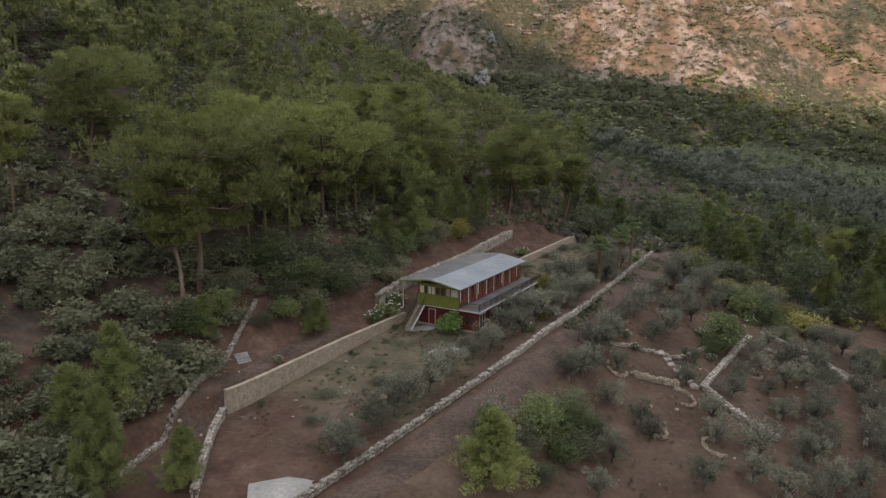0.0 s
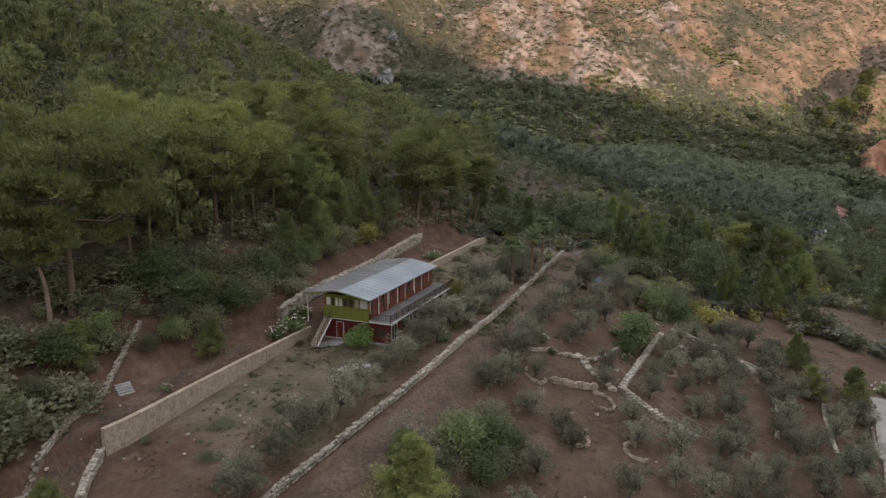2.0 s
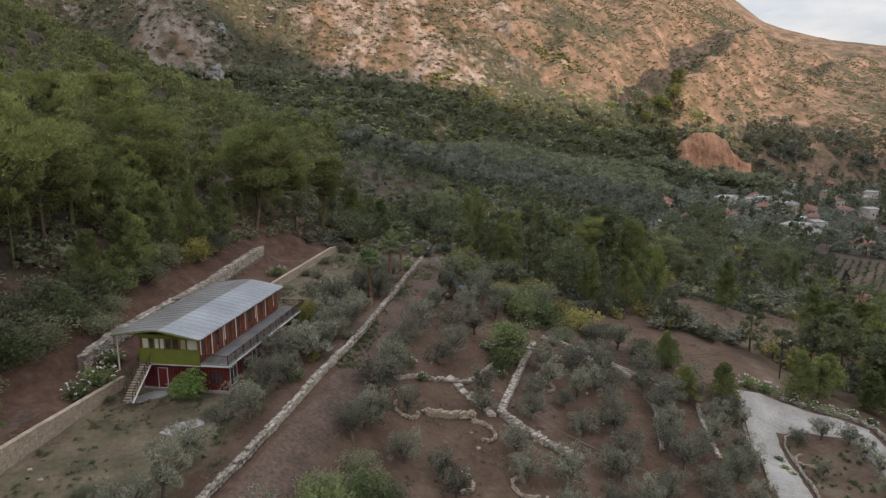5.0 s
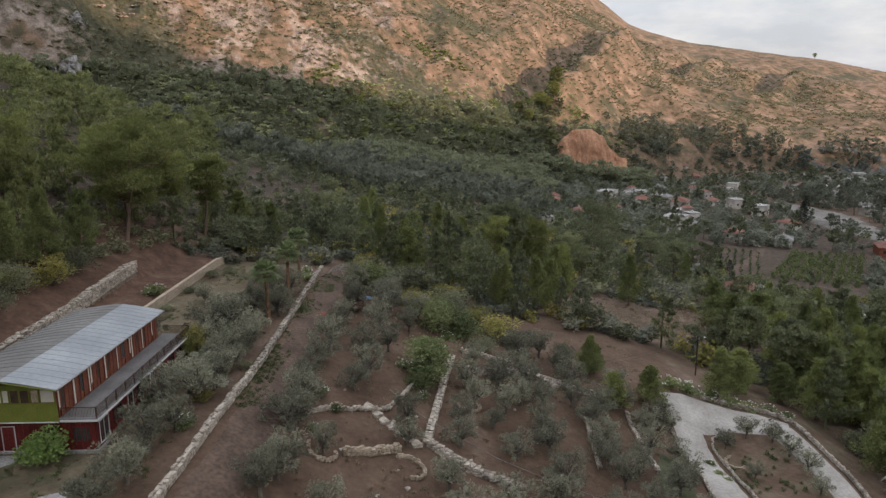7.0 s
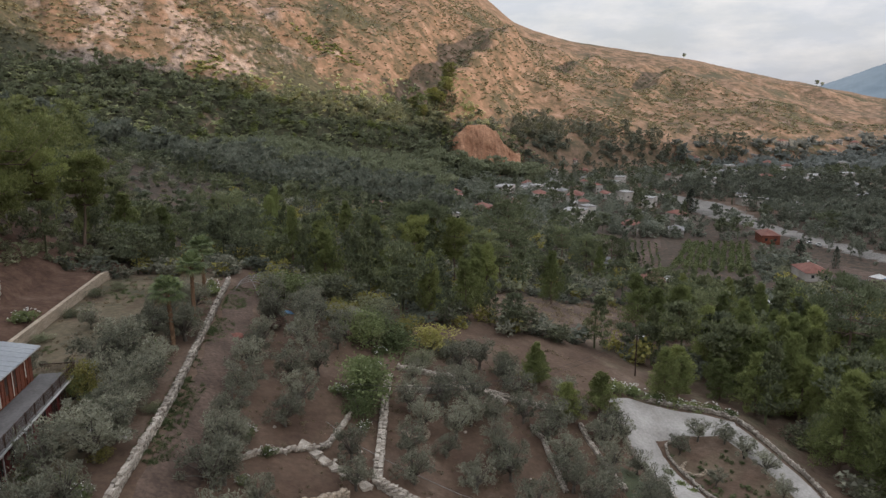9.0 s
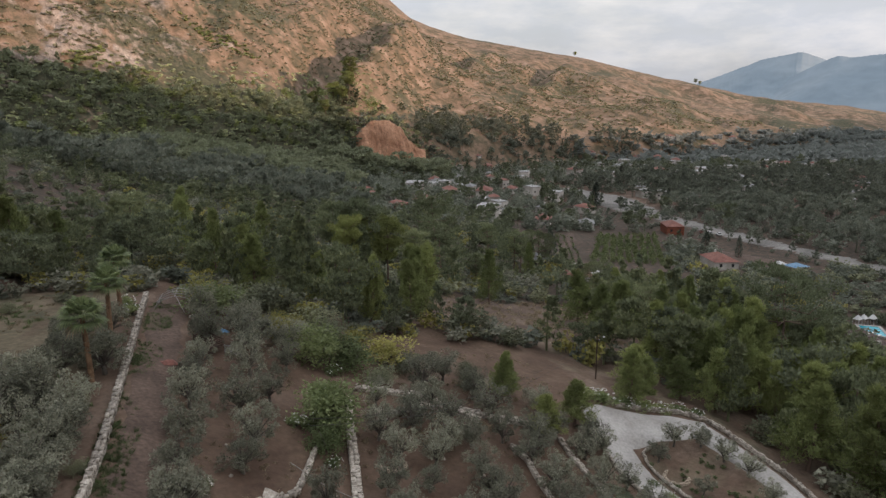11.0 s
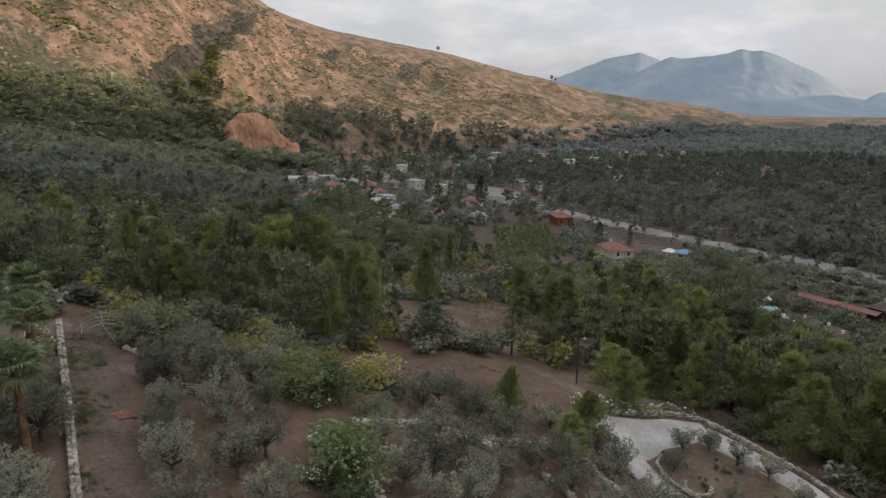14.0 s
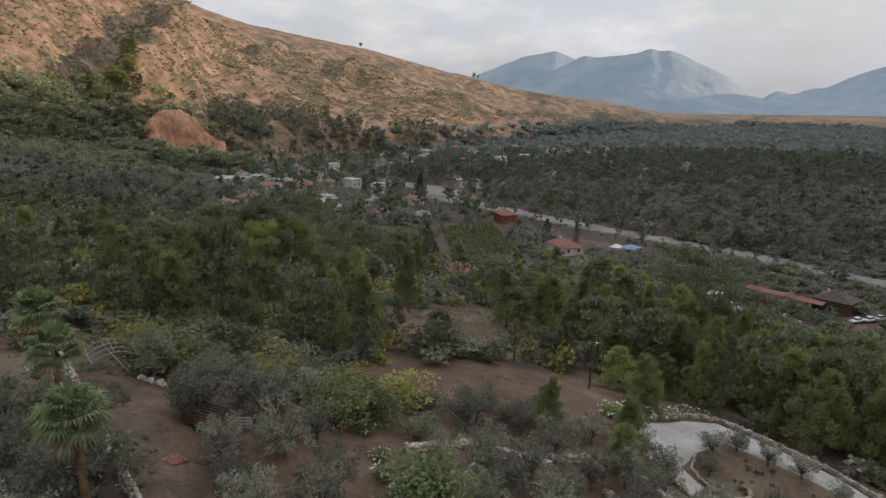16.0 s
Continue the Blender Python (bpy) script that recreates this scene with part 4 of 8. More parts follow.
def garden_wall(name, u0, u1, s0, s1, high0, high1, label):
    """A rendered retaining wall of warm stone with a concrete coping, in lengths that step with the slope."""
    top = new(name)
    tagged(top, label, "garden wall", kind="structure")
    n = max(1, round((u1 - u0) / 2.0))
    turn0 = math.degrees(math.atan2(AY, AX))
    rng = random.Random(3)
    block_me = []
    for k in range(10):
        me = bpy.data.meshes.new("stone")
        c, f = STONES[k]
        me.from_pydata((c * [1, 1, 1]).tolist(), [], f)
        me.materials.append(STONE_WARM)
        block_me.append(me)
    done = 0
    for k in range(n):
        a, b = (u0 + (u1 - u0) * (k + q) / n for q in (0, 1))
        sa, sb = (s0 + (s1 - s0) * (k + q) / n for q in (0, 1))
        za, zb = (float(yard(q)) + 0.36 for q in (a, b))
        ha, hb = (high0 + (high1 - high0) * (k + q) / n for q in (0, 1))
        bm = bmesh.new()
        vs = []
        for (u, s, z, high) in ((a, sa, za, ha), (b, sb, zb, hb)):
            for w in (-0.22, 0.22):
                x, y = xy(u, s + w)
                vs += [bm.verts.new((x, y, z - 0.5)), bm.verts.new((x, y, z + high))]
        for q in ((0, 1, 3, 2), (4, 6, 7, 5), (0, 4, 5, 1), (2, 3, 7, 6), (1, 5, 7, 3), (0, 2, 6, 4)):
            bm.faces.new([vs[i] for i in q])
        bmesh.ops.recalc_face_normals(bm, faces=bm.faces)
        part("wall_length", bm, PLASTER, top)
        bm = bmesh.new()
        vs = []
        for (u, s, z, high) in ((a, sa, za, ha), (b, sb, zb, hb)):
            for w in (-0.27, 0.27):
                x, y = xy(u, s + w)
                vs += [bm.verts.new((x, y, z + high + 0.004)), bm.verts.new((x, y, z + high + 0.09))]
        for q in ((0, 1, 3, 2), (4, 6, 7, 5), (0, 4, 5, 1), (2, 3, 7, 6), (1, 5, 7, 3), (0, 2, 6, 4)):
            bm.faces.new([vs[i] for i in q])
        bmesh.ops.recalc_face_normals(bm, faces=bm.faces)
        part("coping", bm, STONE_WARM, top)
        high = min(ha, hb)
        for c in range(5):
            d = rng.uniform(0, 0.3)
            while d < 1.95 and done < 300:
                w = rng.uniform(0.4, 0.95)
                q = (k + min(d + w / 2, 1.98) / 2.0) / n
                x, y = xy(u0 + (u1 - u0) * q, s0 + (s1 - s0) * q + 0.203)
                z = za + (zb - za) * (d / 2.0) + high * (c + 0.5) / 5
                ob = new("stone", block_me[rng.randrange(10)])
                ob.parent = top
                ob.matrix_basis = Matrix.LocRotScale((x, y, z), Euler((0, 0, radians(turn0))), (w * 1.25, 0.05, high / 5 * 1.35))
                d += w * 1.02
                done += 1


garden_wall("wall_garden", 44.4, 74.0, -56.1, -54.0, 2.75, 1.15, "long warm stone retaining wall with a flat coping")
garden_wall("wall_garden_far", 98.0, 139.0, -54.0, -54.6, 1.25, 1.25, "warm stone retaining wall beyond the house")


def ribbon(name, pts, material, label, lift=0.12, rough=0.25, seed=1, cross=5, category="road"):
    """A strip of ground with wavering edges along (u, s, width) points."""
    rng = random.Random(seed)
    P = [Vector((*xy(u, s), 0)) for u, s, w in pts]
    fine, wid = [], []
    for k in range(len(P) - 1):
        n = max(2, int((P[k + 1] - P[k]).length / 1.5))
        for i in range(n):
            fine.append(P[k].lerp(P[k + 1], i / n))
            wid.append(pts[k][2] + (pts[k + 1][2] - pts[k][2]) * i / n)
    fine.append(P[-1])
    wid.append(pts[-1][2])
    co, fa = [], []
    for k, p in enumerate(fine):
        d = (fine[min(k + 1, len(fine) - 1)] - fine[max(k - 1, 0)]).normalized()
        side = Vector((-d.y, d.x, 0))
        a, b = (wid[k] / 2 + rng.uniform(-rough, rough) for _ in (0, 1))
        for i in range(cross):
            q = p + side * (-a + (a + b) * i / (cross - 1))
            edge = i in (0, cross - 1)
            co.append((q.x, q.y, float(land(q.x, q.y)) + (lift if not edge else -0.12)))
    for k in range(len(fine) - 1):
        for i in range(cross - 1):
            fa.append((k * cross + i, (k + 1) * cross + i, (k + 1) * cross + i + 1, k * cross + i + 1))
    me = soup(name, co, fa, material, True)
    return tagged(new(name, me), label, category, kind="structure")


ribbon("road", [(28, -35.6, 4.2), (43, -34.6, 4.4), (55, -33.6, 4.6), (66, -32.6, 4.6), (80, -32.2, 4.4), (95, -32.3, 4.0), (112, -33.0, 4.0), (128, -33.6, 4.4), (136, -33.8, 4.0)], DIRT,
       "rutted red-brown dirt road beside the stone wall", 0.10, 0.35, 2, 9)
ribbon("path", [(33, -51.0, 3.0), (42, -57.6, 3.4), (47, -58.4, 3.4), (56, -58.0, 3.0), (66, -57.6, 2.6)], DIRT, "bare red earth path above the garden wall", 0.06, 0.3, 3, 5, "path")
ribbon("drive", [(113.0, 14.6, 5.0), (113.0, 18.5, 8.4), (113.4, 23.0, 6.8), (113.0, 28.0, 6.8), (111.6, 31.4, 5.0)], CONCRETE, "pale concrete turning place with worn edges", 0.22, 0.10, 4, 9, "driveway")
ribbon("drive_arm", [(110.5, 16.9, 4.4), (105, 17.0, 4.6), (100, 17.1, 4.7), (95, 16.2, 4.7), (85, 16.0, 4.6), (78, 16.0, 4.4)], CONCRETE, "pale concrete drive with worn edges", 0.18, 0.10, 14, 7, "driveway")
ribbon("drive_loop", [(111.4, 30.0, 4.6), (105, 30.6, 3.9), (99, 31.1, 3.7), (90, 31.0, 3.6), (80, 30.6, 3.6)], CONCRETE, "pale concrete drive looping round a planted island", 0.26, 0.10, 5, 7, "driveway")
ribbon("lawn", [(100.8, 11.8, 2.6), (96, 10.6, 5.2), (91, 10.2, 5.4)], LAWN, "small watered green lawn beside the drive", 0.05, 0.3, 6, 5, "lawn")


def stepping_path():
    """Flat pale slabs laid as steps down between two terraces."""
    ob = root("garden_path", 91.6, -21.2, ground_at(91.6, -21.2))
    tagged(ob, "path of flat pale stone slabs stepping down between terraces", "path")
    rng = random.Random(6)
    inv = ob.matrix_world.inverted()
    for u, s, w in ((93.8, -23.4, 1.5), (92.9, -22.4, 1.5), (92.1, -21.5, 1.6), (91.5, -20.6, 1.4), (90.9, -19.7, 1.3), (90.4, -18.8, 1.2), (89.9, -17.9, 1.2)):
        bm = bmesh.new()
        block(bm, -w / 2, w / 2, -0.5, 0.5, -0.3, 0.16, 0.04)
        for v in bm.verts:
            v.co.x += rng.uniform(-0.12, 0.12)
            v.co.y += rng.uniform(-0.10, 0.10)
        slab_ = part("slab", bm, STONE, ob)
        x, y = xy(u, s)
        slab_.matrix_basis = inv @ pose(x, y, ground_at(u, s), 0, 0, TERRACE + 40 + rng.uniform(-12, 12))


stepping_path()
ribbon("concrete_corner", [(36.0, -43.2, 3.2), (38.4, -40.8, 4.2), (39.6, -39.0, 2.4)], CONCRETE, "pale concrete slab in the corner of the yard", 0.5, 0.1, 8, 3, "paving")


def earth_steps():
    st = root("garden_steps", 50.6, -60.0, ground_at(50.6, -60.0) - 0.05, 70)
    tagged(st, "five small pale concrete steps in the red bank", "steps")
    for k in range(5):
        boxed("step", (k * 0.32, k * 0.32 + 0.30, -0.8, 0.8, -0.2, 0.12 + k * 0.17), CAP, st, 0.02)


earth_steps()


# ---------------------------------------------------------------- trees and shrubs
def tube(points, radii, n=6):
    """Corners and triangles of a tapered bent tube."""
    P = np.asarray(points, float)
    co, fa = [], []
    for k, p in enumerate(P):
        d = P[min(k + 1, len(P) - 1)] - P[max(k - 1, 0)]
        d = d / (np.linalg.norm(d) + 1e-9)
        a = np.cross(d, (0.31, 0.95, 0.05))
        a /= np.linalg.norm(a) + 1e-9
        b = np.cross(d, a)
        for i in range(n):
            t = 6.2832 * i / n
            co.append(p + radii[k] * (a * math.cos(t) + b * math.sin(t)))
    for k in range(len(P) - 1):
        for i in range(n):
            q = (k * n + i, k * n + (i + 1) % n, (k + 1) * n + (i + 1) % n, (k + 1) * n + i)
            fa += [(q[0], q[1], q[2]), (q[0], q[2], q[3])]
    return np.array(co), np.array(fa)


def joined(pieces):
    co, fa, base = [], [], 0
    for c, f in pieces:
        co.append(c)
        fa.append(np.asarray(f) + base)
        base += len(c)
    return np.concatenate(co), np.concatenate(fa)


def foliage(r, lobes, n, length, width, up=0.3, leafy=False, loose=0.6):
    """Many small leaves or needle tufts in and on ellipsoid lobes (x, y, z, rx, ry, rz)."""
    lobes = np.asarray(lobes, float)
    d = r.normal(size=(len(lobes), n, 3))
    d /= np.linalg.norm(d, axis=2, keepdims=True)
    deep = r.uniform(0.30, 1.06, (len(lobes), n, 1)) ** 0.55
    p = (lobes[:, None, :3] + d * lobes[:, None, 3:] * deep).reshape(-1, 3)
    v = d.reshape(-1, 3) * 0.8 + (0, 0, up) + r.normal(size=p.shape) * loose
    v /= np.linalg.norm(v, axis=1, keepdims=True)
    s = np.cross(v, r.normal(size=p.shape))
    s /= np.linalg.norm(s, axis=1, keepdims=True)
    ln = length * r.uniform(0.6, 1.4, (len(p), 1))
    wd = width * r.uniform(0.6, 1.4, (len(p), 1))
    k = np.arange(len(p))[:, None]
    if leafy:
        co = np.stack([p, p + v * ln * 0.5 + s * wd, p + v * ln, p + v * ln * 0.5 - s * wd], 1).reshape(-1, 3)
        fa = np.concatenate([k * 4 + [0, 1, 2], k * 4 + [0, 2, 3]])
    else:
        co = np.stack([p - s * wd, p + s * wd, p + v * ln], 1).reshape(-1, 3)
        fa = k * 3 + [0, 1, 2]
    return co, fa


def pine_parts(seed, kind, limbs, n, length, width):
    """A pine 1 m high: trunk with limbs, and crown. kind: broad (old, open, flat plates), cone (young, dense)."""
    r = np.random.RandomState(seed)
    lean = r.uniform(-0.05, 0.05, 2)
    hs = np.linspace(0, 0.94, 7)
    bend = np.cumsum(r.normal(0, 0.010 if kind == "cone" else 0.016, (7, 2)), 0) + hs[:, None] * lean
    axis = np.column_stack([bend, hs])
    wood = [tube(axis, np.interp(hs, [0, 0.1, 1], [0.024, 0.017, 0.004]), 7)]
    lobes = []
    start = {"cone": 0.10, "broad": 0.34, "tall": 0.45}[kind]
    whorls = max(3, limbs // 4)
    for k in range(limbs):
        f = (k + r.uniform(0, 0.8)) / limbs
        if kind != "cone":
            f = (math.floor(f * whorls) + 0.3 + r.uniform(-0.16, 0.16)) / whorls
        h = start + (0.97 - start) * f
        base = np.array([np.interp(h, hs, axis[:, 0]), np.interp(h, hs, axis[:, 1]), h * 0.97])
        a = k * 2.4 + r.uniform(-0.5, 0.5)
        out = np.array([math.cos(a), math.sin(a), 0])
        side = np.array([-out[1], out[0], 0])
        if kind == "cone":
            # upswept feathery branches
            reach = 0.03 + 0.25 * (1 - f) ** 0.8 * r.uniform(0.55, 1.2)
            tip = base + out * reach + (0, 0, 0.38 * reach + r.uniform(-0.01, 0.03))
            wood.append(tube([base, (base + tip) / 2 - (0, 0, 0.05 * reach), tip], [0.006 * (1.2 - f), 0.004 * (1.2 - f), 0.0015], 4))
            for q in (0.45, 0.75, 1.0):
                c = base + (tip - base) * q + r.normal(0, 0.010, 3)
                rad = (0.022 + 0.11 * reach) * r.uniform(0.7, 1.3)
                lobes.append((*c, rad, rad, rad * r.uniform(0.8, 1.5)))
            continue
        # spreading limbs that carry flat plates of needles at their ends and on side branches
        if kind == "broad":
            reach = (0.15 + 0.27 * math.sin(math.pi * min(f * 0.82 + 0.14, 1))) * r.uniform(0.55, 1.2)
        else:
            reach = (0.08 + 0.17 * math.sin(math.pi * min(f * 0.8 + 0.1, 1))) * r.uniform(0.6, 1.2)
        tip = base + out * reach + (0, 0, r.uniform(0.05, 0.55) * reach)
        mid = base + out * reach * 0.5 + (0, 0, -0.02 * reach) + r.normal(0, 0.008, 3)
        wood.append(tube([base, mid, tip], [0.0075 * (1.2 - f), 0.0055 * (1.2 - f), 0.0015], 4))
        for q, swing in ((0.55, 0.30), (0.72, -0.34), (0.88, 0.24), (1.04, 0.0)):
            c = base + (tip - base) * q + side * swing * reach * r.uniform(0.5, 1.3) + (0, 0, r.normal(0.012, 0.010))
            rad = (0.030 + 0.15 * reach) * r.uniform(0.65, 1.3)
            lobes.append((*c, rad, rad * r.uniform(0.75, 1.1), rad * r.uniform(0.42, 0.72)))
    top = axis[-1] + (0, 0, 0.01)
    for k in range(4):
        rad = 0.050 if kind != "cone" else 0.022
        lobes.append((*(top + r.normal(0, 0.022, 3) * (1, 1, 0.5) - (0, 0, 0.02 * k)), rad, rad, rad * (0.5 if kind != "cone" else 1.6)))
    return joined(wood), foliage(r, lobes, n, length, width, 0.9 if kind != "cone" else 1.1)


def olive_parts(seed, lob, n, length, width):
    """An olive 1 m high and as wide: short forked trunk, rounded broken crown."""
    r = np.random.RandomState(seed)
    wood, lobes = [], []
    fork = np.array([r.uniform(-0.04, 0.04), r.uniform(-0.04, 0.04), 0.24])
    wood.append(tube([(0, 0, -0.06), fork * 0.5, fork], [0.055, 0.042, 0.036], 7))
    for k in range(lob):
        a = (k % 5) * 1.2566 + r.normal(0, 0.28) + seed
        d = r.uniform(0.12, 0.47)
        c = np.array([math.cos(a) * d, math.sin(a) * d, r.uniform(0.36, 1.0) - 0.42 * d * d])
        wood.append(tube([fork, (fork + c) / 2 + (0, 0, 0.03), c], [0.022, 0.013, 0.005], 4))
        rad = r.uniform(0.07, 0.165)
        lobes.append((*c, rad, rad, rad * r.uniform(0.8, 1.35)))
    return joined(wood), foliage(r, lobes, n, length, width, 0.25, False, 0.9)


def shrub_parts(seed, lob, n, length, width, flat=0.8):
    r = np.random.RandomState(seed)
    lobes = []
    for k in range(lob):
        a, d = k * 2.4 + r.uniform(-0.5, 0.5), r.uniform(0.0, 0.34)
        rad = r.uniform(0.15, 0.26)
        lobes.append((math.cos(a) * d, math.sin(a) * d, r.uniform(0.25, 0.75) * flat - 0.25 * d, rad, rad, rad * 0.9))
    w = [tube([(0, 0, -0.05), (l[0] * 0.6, l[1] * 0.6, l[2] * 0.6), l[:3]], [0.022, 0.014, 0.005], 4) for l in lobes[:6]]
    return joined(w), foliage(r, lobes, n, length, width, 0.3, True, 0.9)


class Kind:
    """A set of tree models whose copies share their meshes."""

    def __init__(self, name, models, bark, leaves, label, category, group):
        self.name, self.label, self.category, self.group, self.count = name, label, category, group, 0
        self.meshes = [(soup("trunk", *wood, bark, True), soup("crown", *crown, leaves)) for wood, crown in models]

    def put(self, u, s, high, wide=None, turn=None, label="", model=None, z=None, name=None):
        k = self.count
        self.count += 1
        r = random.Random(k * 31 + len(self.name))
        trunk, crown = self.meshes[k % len(self.meshes) if model is None else model]
        spread = r.uniform(0.78, 1.02) if self.name == "young_pine" else 1.0
        ob = new(name or self.name)
        x, y = xy(u, s)
        z = float(land(x, y)) if z is None else z
        w = (high if wide is None else wide) * spread
        ob.matrix_world = Matrix.LocRotScale((x, y, z - 0.04 * high * 0.5), Euler((r.uniform(-0.04, 0.04), r.uniform(-0.04, 0.04), r.uniform(0, 6.28) if turn is None else turn)), (w, w, high))
        part("trunk", trunk, None, ob)
        part("crown", crown, None, ob)
        return tagged(ob, label or self.label, self.category, self.group)


OLD_PINE = Kind("pine_tree", [pine_parts(11 + k, "broad", 26, 140, 0.025, 0.0050) for k in range(4)], BARK, PINE_NEAR, "tall red-barked pine with open layered green crown", "tree", "pines of the hillside")
TALL_PINE = Kind("pine_tree", [pine_parts(31 + k, "tall", 24, 100, 0.028, 0.0055) for k in range(3)], BARK, PINE_NEAR, "tall slender pine with a ragged green crown", "tree", "pines of the hillside")
DARK_PINE = Kind("pine_tree", [pine_parts(15 + k, "broad" if k % 2 else "tall", 22, 66, 0.034, 0.0068) for k in range(4)], BARK, PINE_DEEP, "dark green pine rising out of the lower wood", "tree", "pines of the lower wood")
CONE_PINE = Kind("young_pine", [pine_parts(51 + k, "cone", 48, 48, 0.046, 0.0054) for k in range(4)], BARK, PINE_YOUNG, "young bright green pine with a dense pointed crown", "tree", "young pines")
FINE_PINE = Kind("young_pine", [pine_parts(61 + k, "cone", 76, 120, 0.026, 0.0034) for k in range(2)], BARK, PINE_YOUNG, "young feathery pine with upswept branches", "tree", "young pines")
OLIVE_TREE = Kind("olive_tree", [olive_parts(71 + k, 27, 84, 0.058, 0.0135) for k in range(6)], OLIVE_BARK, OLIVE, "grey-green olive tree on a short forked trunk", "tree", "olive trees of the terraces")
SHRUB = Kind("shrub", [shrub_parts(91 + k, 22, 120, 0.040, 0.012) for k in range(4)], OLIVE_BARK, MAQUIS, "dark evergreen shrub with small leathery leaves", "shrub", "evergreen shrubs")
LEAFY_TREE = Kind("broadleaf_tree", [shrub_parts(111 + k, 26, 120, 0.044, 0.016, 1.0) for k in range(3)], OLIVE_BARK, BROAD, "fresh green broadleaf tree with a dense rounded crown", "tree", "broadleaf trees")
FIG_BUSH = Kind("fig_bush", [shrub_parts(125, 26, 110, 0.060, 0.024, 1.0)], OLIVE_BARK, FIG, "bright green fig bush against the house corner", "shrub", "fig bushes")
GOLD_TREE = Kind("yellowing_tree", [shrub_parts(131 + k, 18, 90, 0.050, 0.018, 1.0) for k in range(3)], OLIVE_BARK, YELLOW, "small tree with yellowing autumn leaves", "tree", "yellowing trees")
CYPRESS_TREE = Kind("cypress_tree", [(tube([(0, 0, -0.05), (0, 0, 0.5), (0, 0, 0.95)], [0.02, 0.012, 0.003], 6),
                    foliage(np.random.RandomState(7 + k), [(0, 0, z, w, w, 0.09) for z, w in zip(np.linspace(0.1, 0.95, 12), (0.14, 0.17, 0.18, 0.18, 0.17, 0.16, 0.145, 0.13, 0.11, 0.09, 0.06, 0.035))], 60, 0.05, 0.014, 0.9)) for k in range(2)],
                    BARK, CYPRESS, "dark slender cypress rising over the gardens", "tree", "cypresses")

# pines one by one: u, s, height, crown width as a share of the model's
for u, s, h, w, kind in ((79, -75, 19.5, 20, OLD_PINE), (54, -72, 22.5, 22, OLD_PINE), (50, -70, 18, 16, TALL_PINE), (128, -66, 19, 17, OLD_PINE), (134, -68, 16, 16, OLD_PINE), (152, -63, 16, 15, TALL_PINE),
                         (146, -66, 15, 15, TALL_PINE), (140, -70, 17, 15, OLD_PINE), (64, -74, 18, 16, TALL_PINE), (90, -76, 15, 15, OLD_PINE), (56, -98, 17, 17, OLD_PINE), (42, -92, 16, 13, TALL_PINE),
                         (70, -84, 17, 16, OLD_PINE), (98, -84, 18, 16, OLD_PINE), (112, -78, 16, 16, OLD_PINE), (120, -86, 18, 17, TALL_PINE)):
    kind.put(u, s, h, w)
for u, s, h, w, kind in ((91, -66, 10, 13, CONE_PINE), (103, -69, 10, 14, CONE_PINE), (61, -58.6, 5.0, 8.0, FINE_PINE), (49, -65, 5.5, 8.0, FINE_PINE), (109, -67, 11, 14, CONE_PINE), (96, -67, 8, 12, CONE_PINE),
                         (85, -66, 8.5, 12, CONE_PINE), (116, -67, 10, 13, CONE_PINE), (158, -58, 12, 14, CONE_PINE), (164, -54, 11, 13, CONE_PINE), (100, -74, 13, 16, CONE_PINE), (106, -76, 13, 15, CONE_PINE),
                         (119, 24.5, 8.0, 11, CONE_PINE), (130, 40, 10.5, 14, CONE_PINE), (121, 40, 10, 14, CONE_PINE), (121, 47, 10, 13, CONE_PINE), (134, 59, 12, 15, CONE_PINE)):
    kind.put(u, s, h, w)
for u, s, h, w, kind in ((113, 50, 12.5, 16, CONE_PINE), (111, 44, 7, 9, CONE_PINE), (125, 64, 12, 15, CONE_PINE), (115, 4.6, 6.4, 8.0, CONE_PINE), (107.4, 6.6, 5.4, 8.5, CONE_PINE), (111.2, 12.0, 5.8, 8.5, CONE_PINE),
                         (105, 41, 12, 14, CONE_PINE), (99, 44, 14, 16, CONE_PINE), (92, 42, 11, 13, CONE_PINE), (104, 54, 12.5, 15, CONE_PINE), (128, 50, 11, 14, CONE_PINE), (138, 50, 10.5, 14, CONE_PINE),
                         (142, 44, 12, 15, CONE_PINE), (118, 58, 12, 15, CONE_PINE), (109, 62, 12, 15, CONE_PINE), (96, 56, 14, 16, CONE_PINE), (88, 52, 13, 16, CONE_PINE), (170, -6, 16, 12, TALL_PINE)):
    kind.put(u, s, h, w)
for u, s, h, w, kind in ((180, 4, 17, 13, TALL_PINE), (157, 4, 10, 12, CONE_PINE), (153, -6, 9, 11, CONE_PINE), (156, -13, 8, 11, CONE_PINE), (156, -24, 11, 16, CONE_PINE), (176, -24, 11, 15, CONE_PINE),
                         (158, 46, 12, 17, CONE_PINE), (164, 40, 12, 15, CONE_PINE), (166, 52, 11, 14, CONE_PINE), (176, -4, 16, 13, TALL_PINE), (185, -14, 13, 16, CONE_PINE), (165, 6, 12, 14, CONE_PINE),
                         (36, -62, 9, 12, CONE_PINE), (28, -52, 11, 13, FINE_PINE), (33, -48.6, 6.0, 8, FINE_PINE), (30, -59, 8, 12, CONE_PINE), (51, -27.5, 8.2, 15, FINE_PINE), (53.5, -28.4, 6.4, 12, FINE_PINE)):
    kind.put(u, s, h, w)

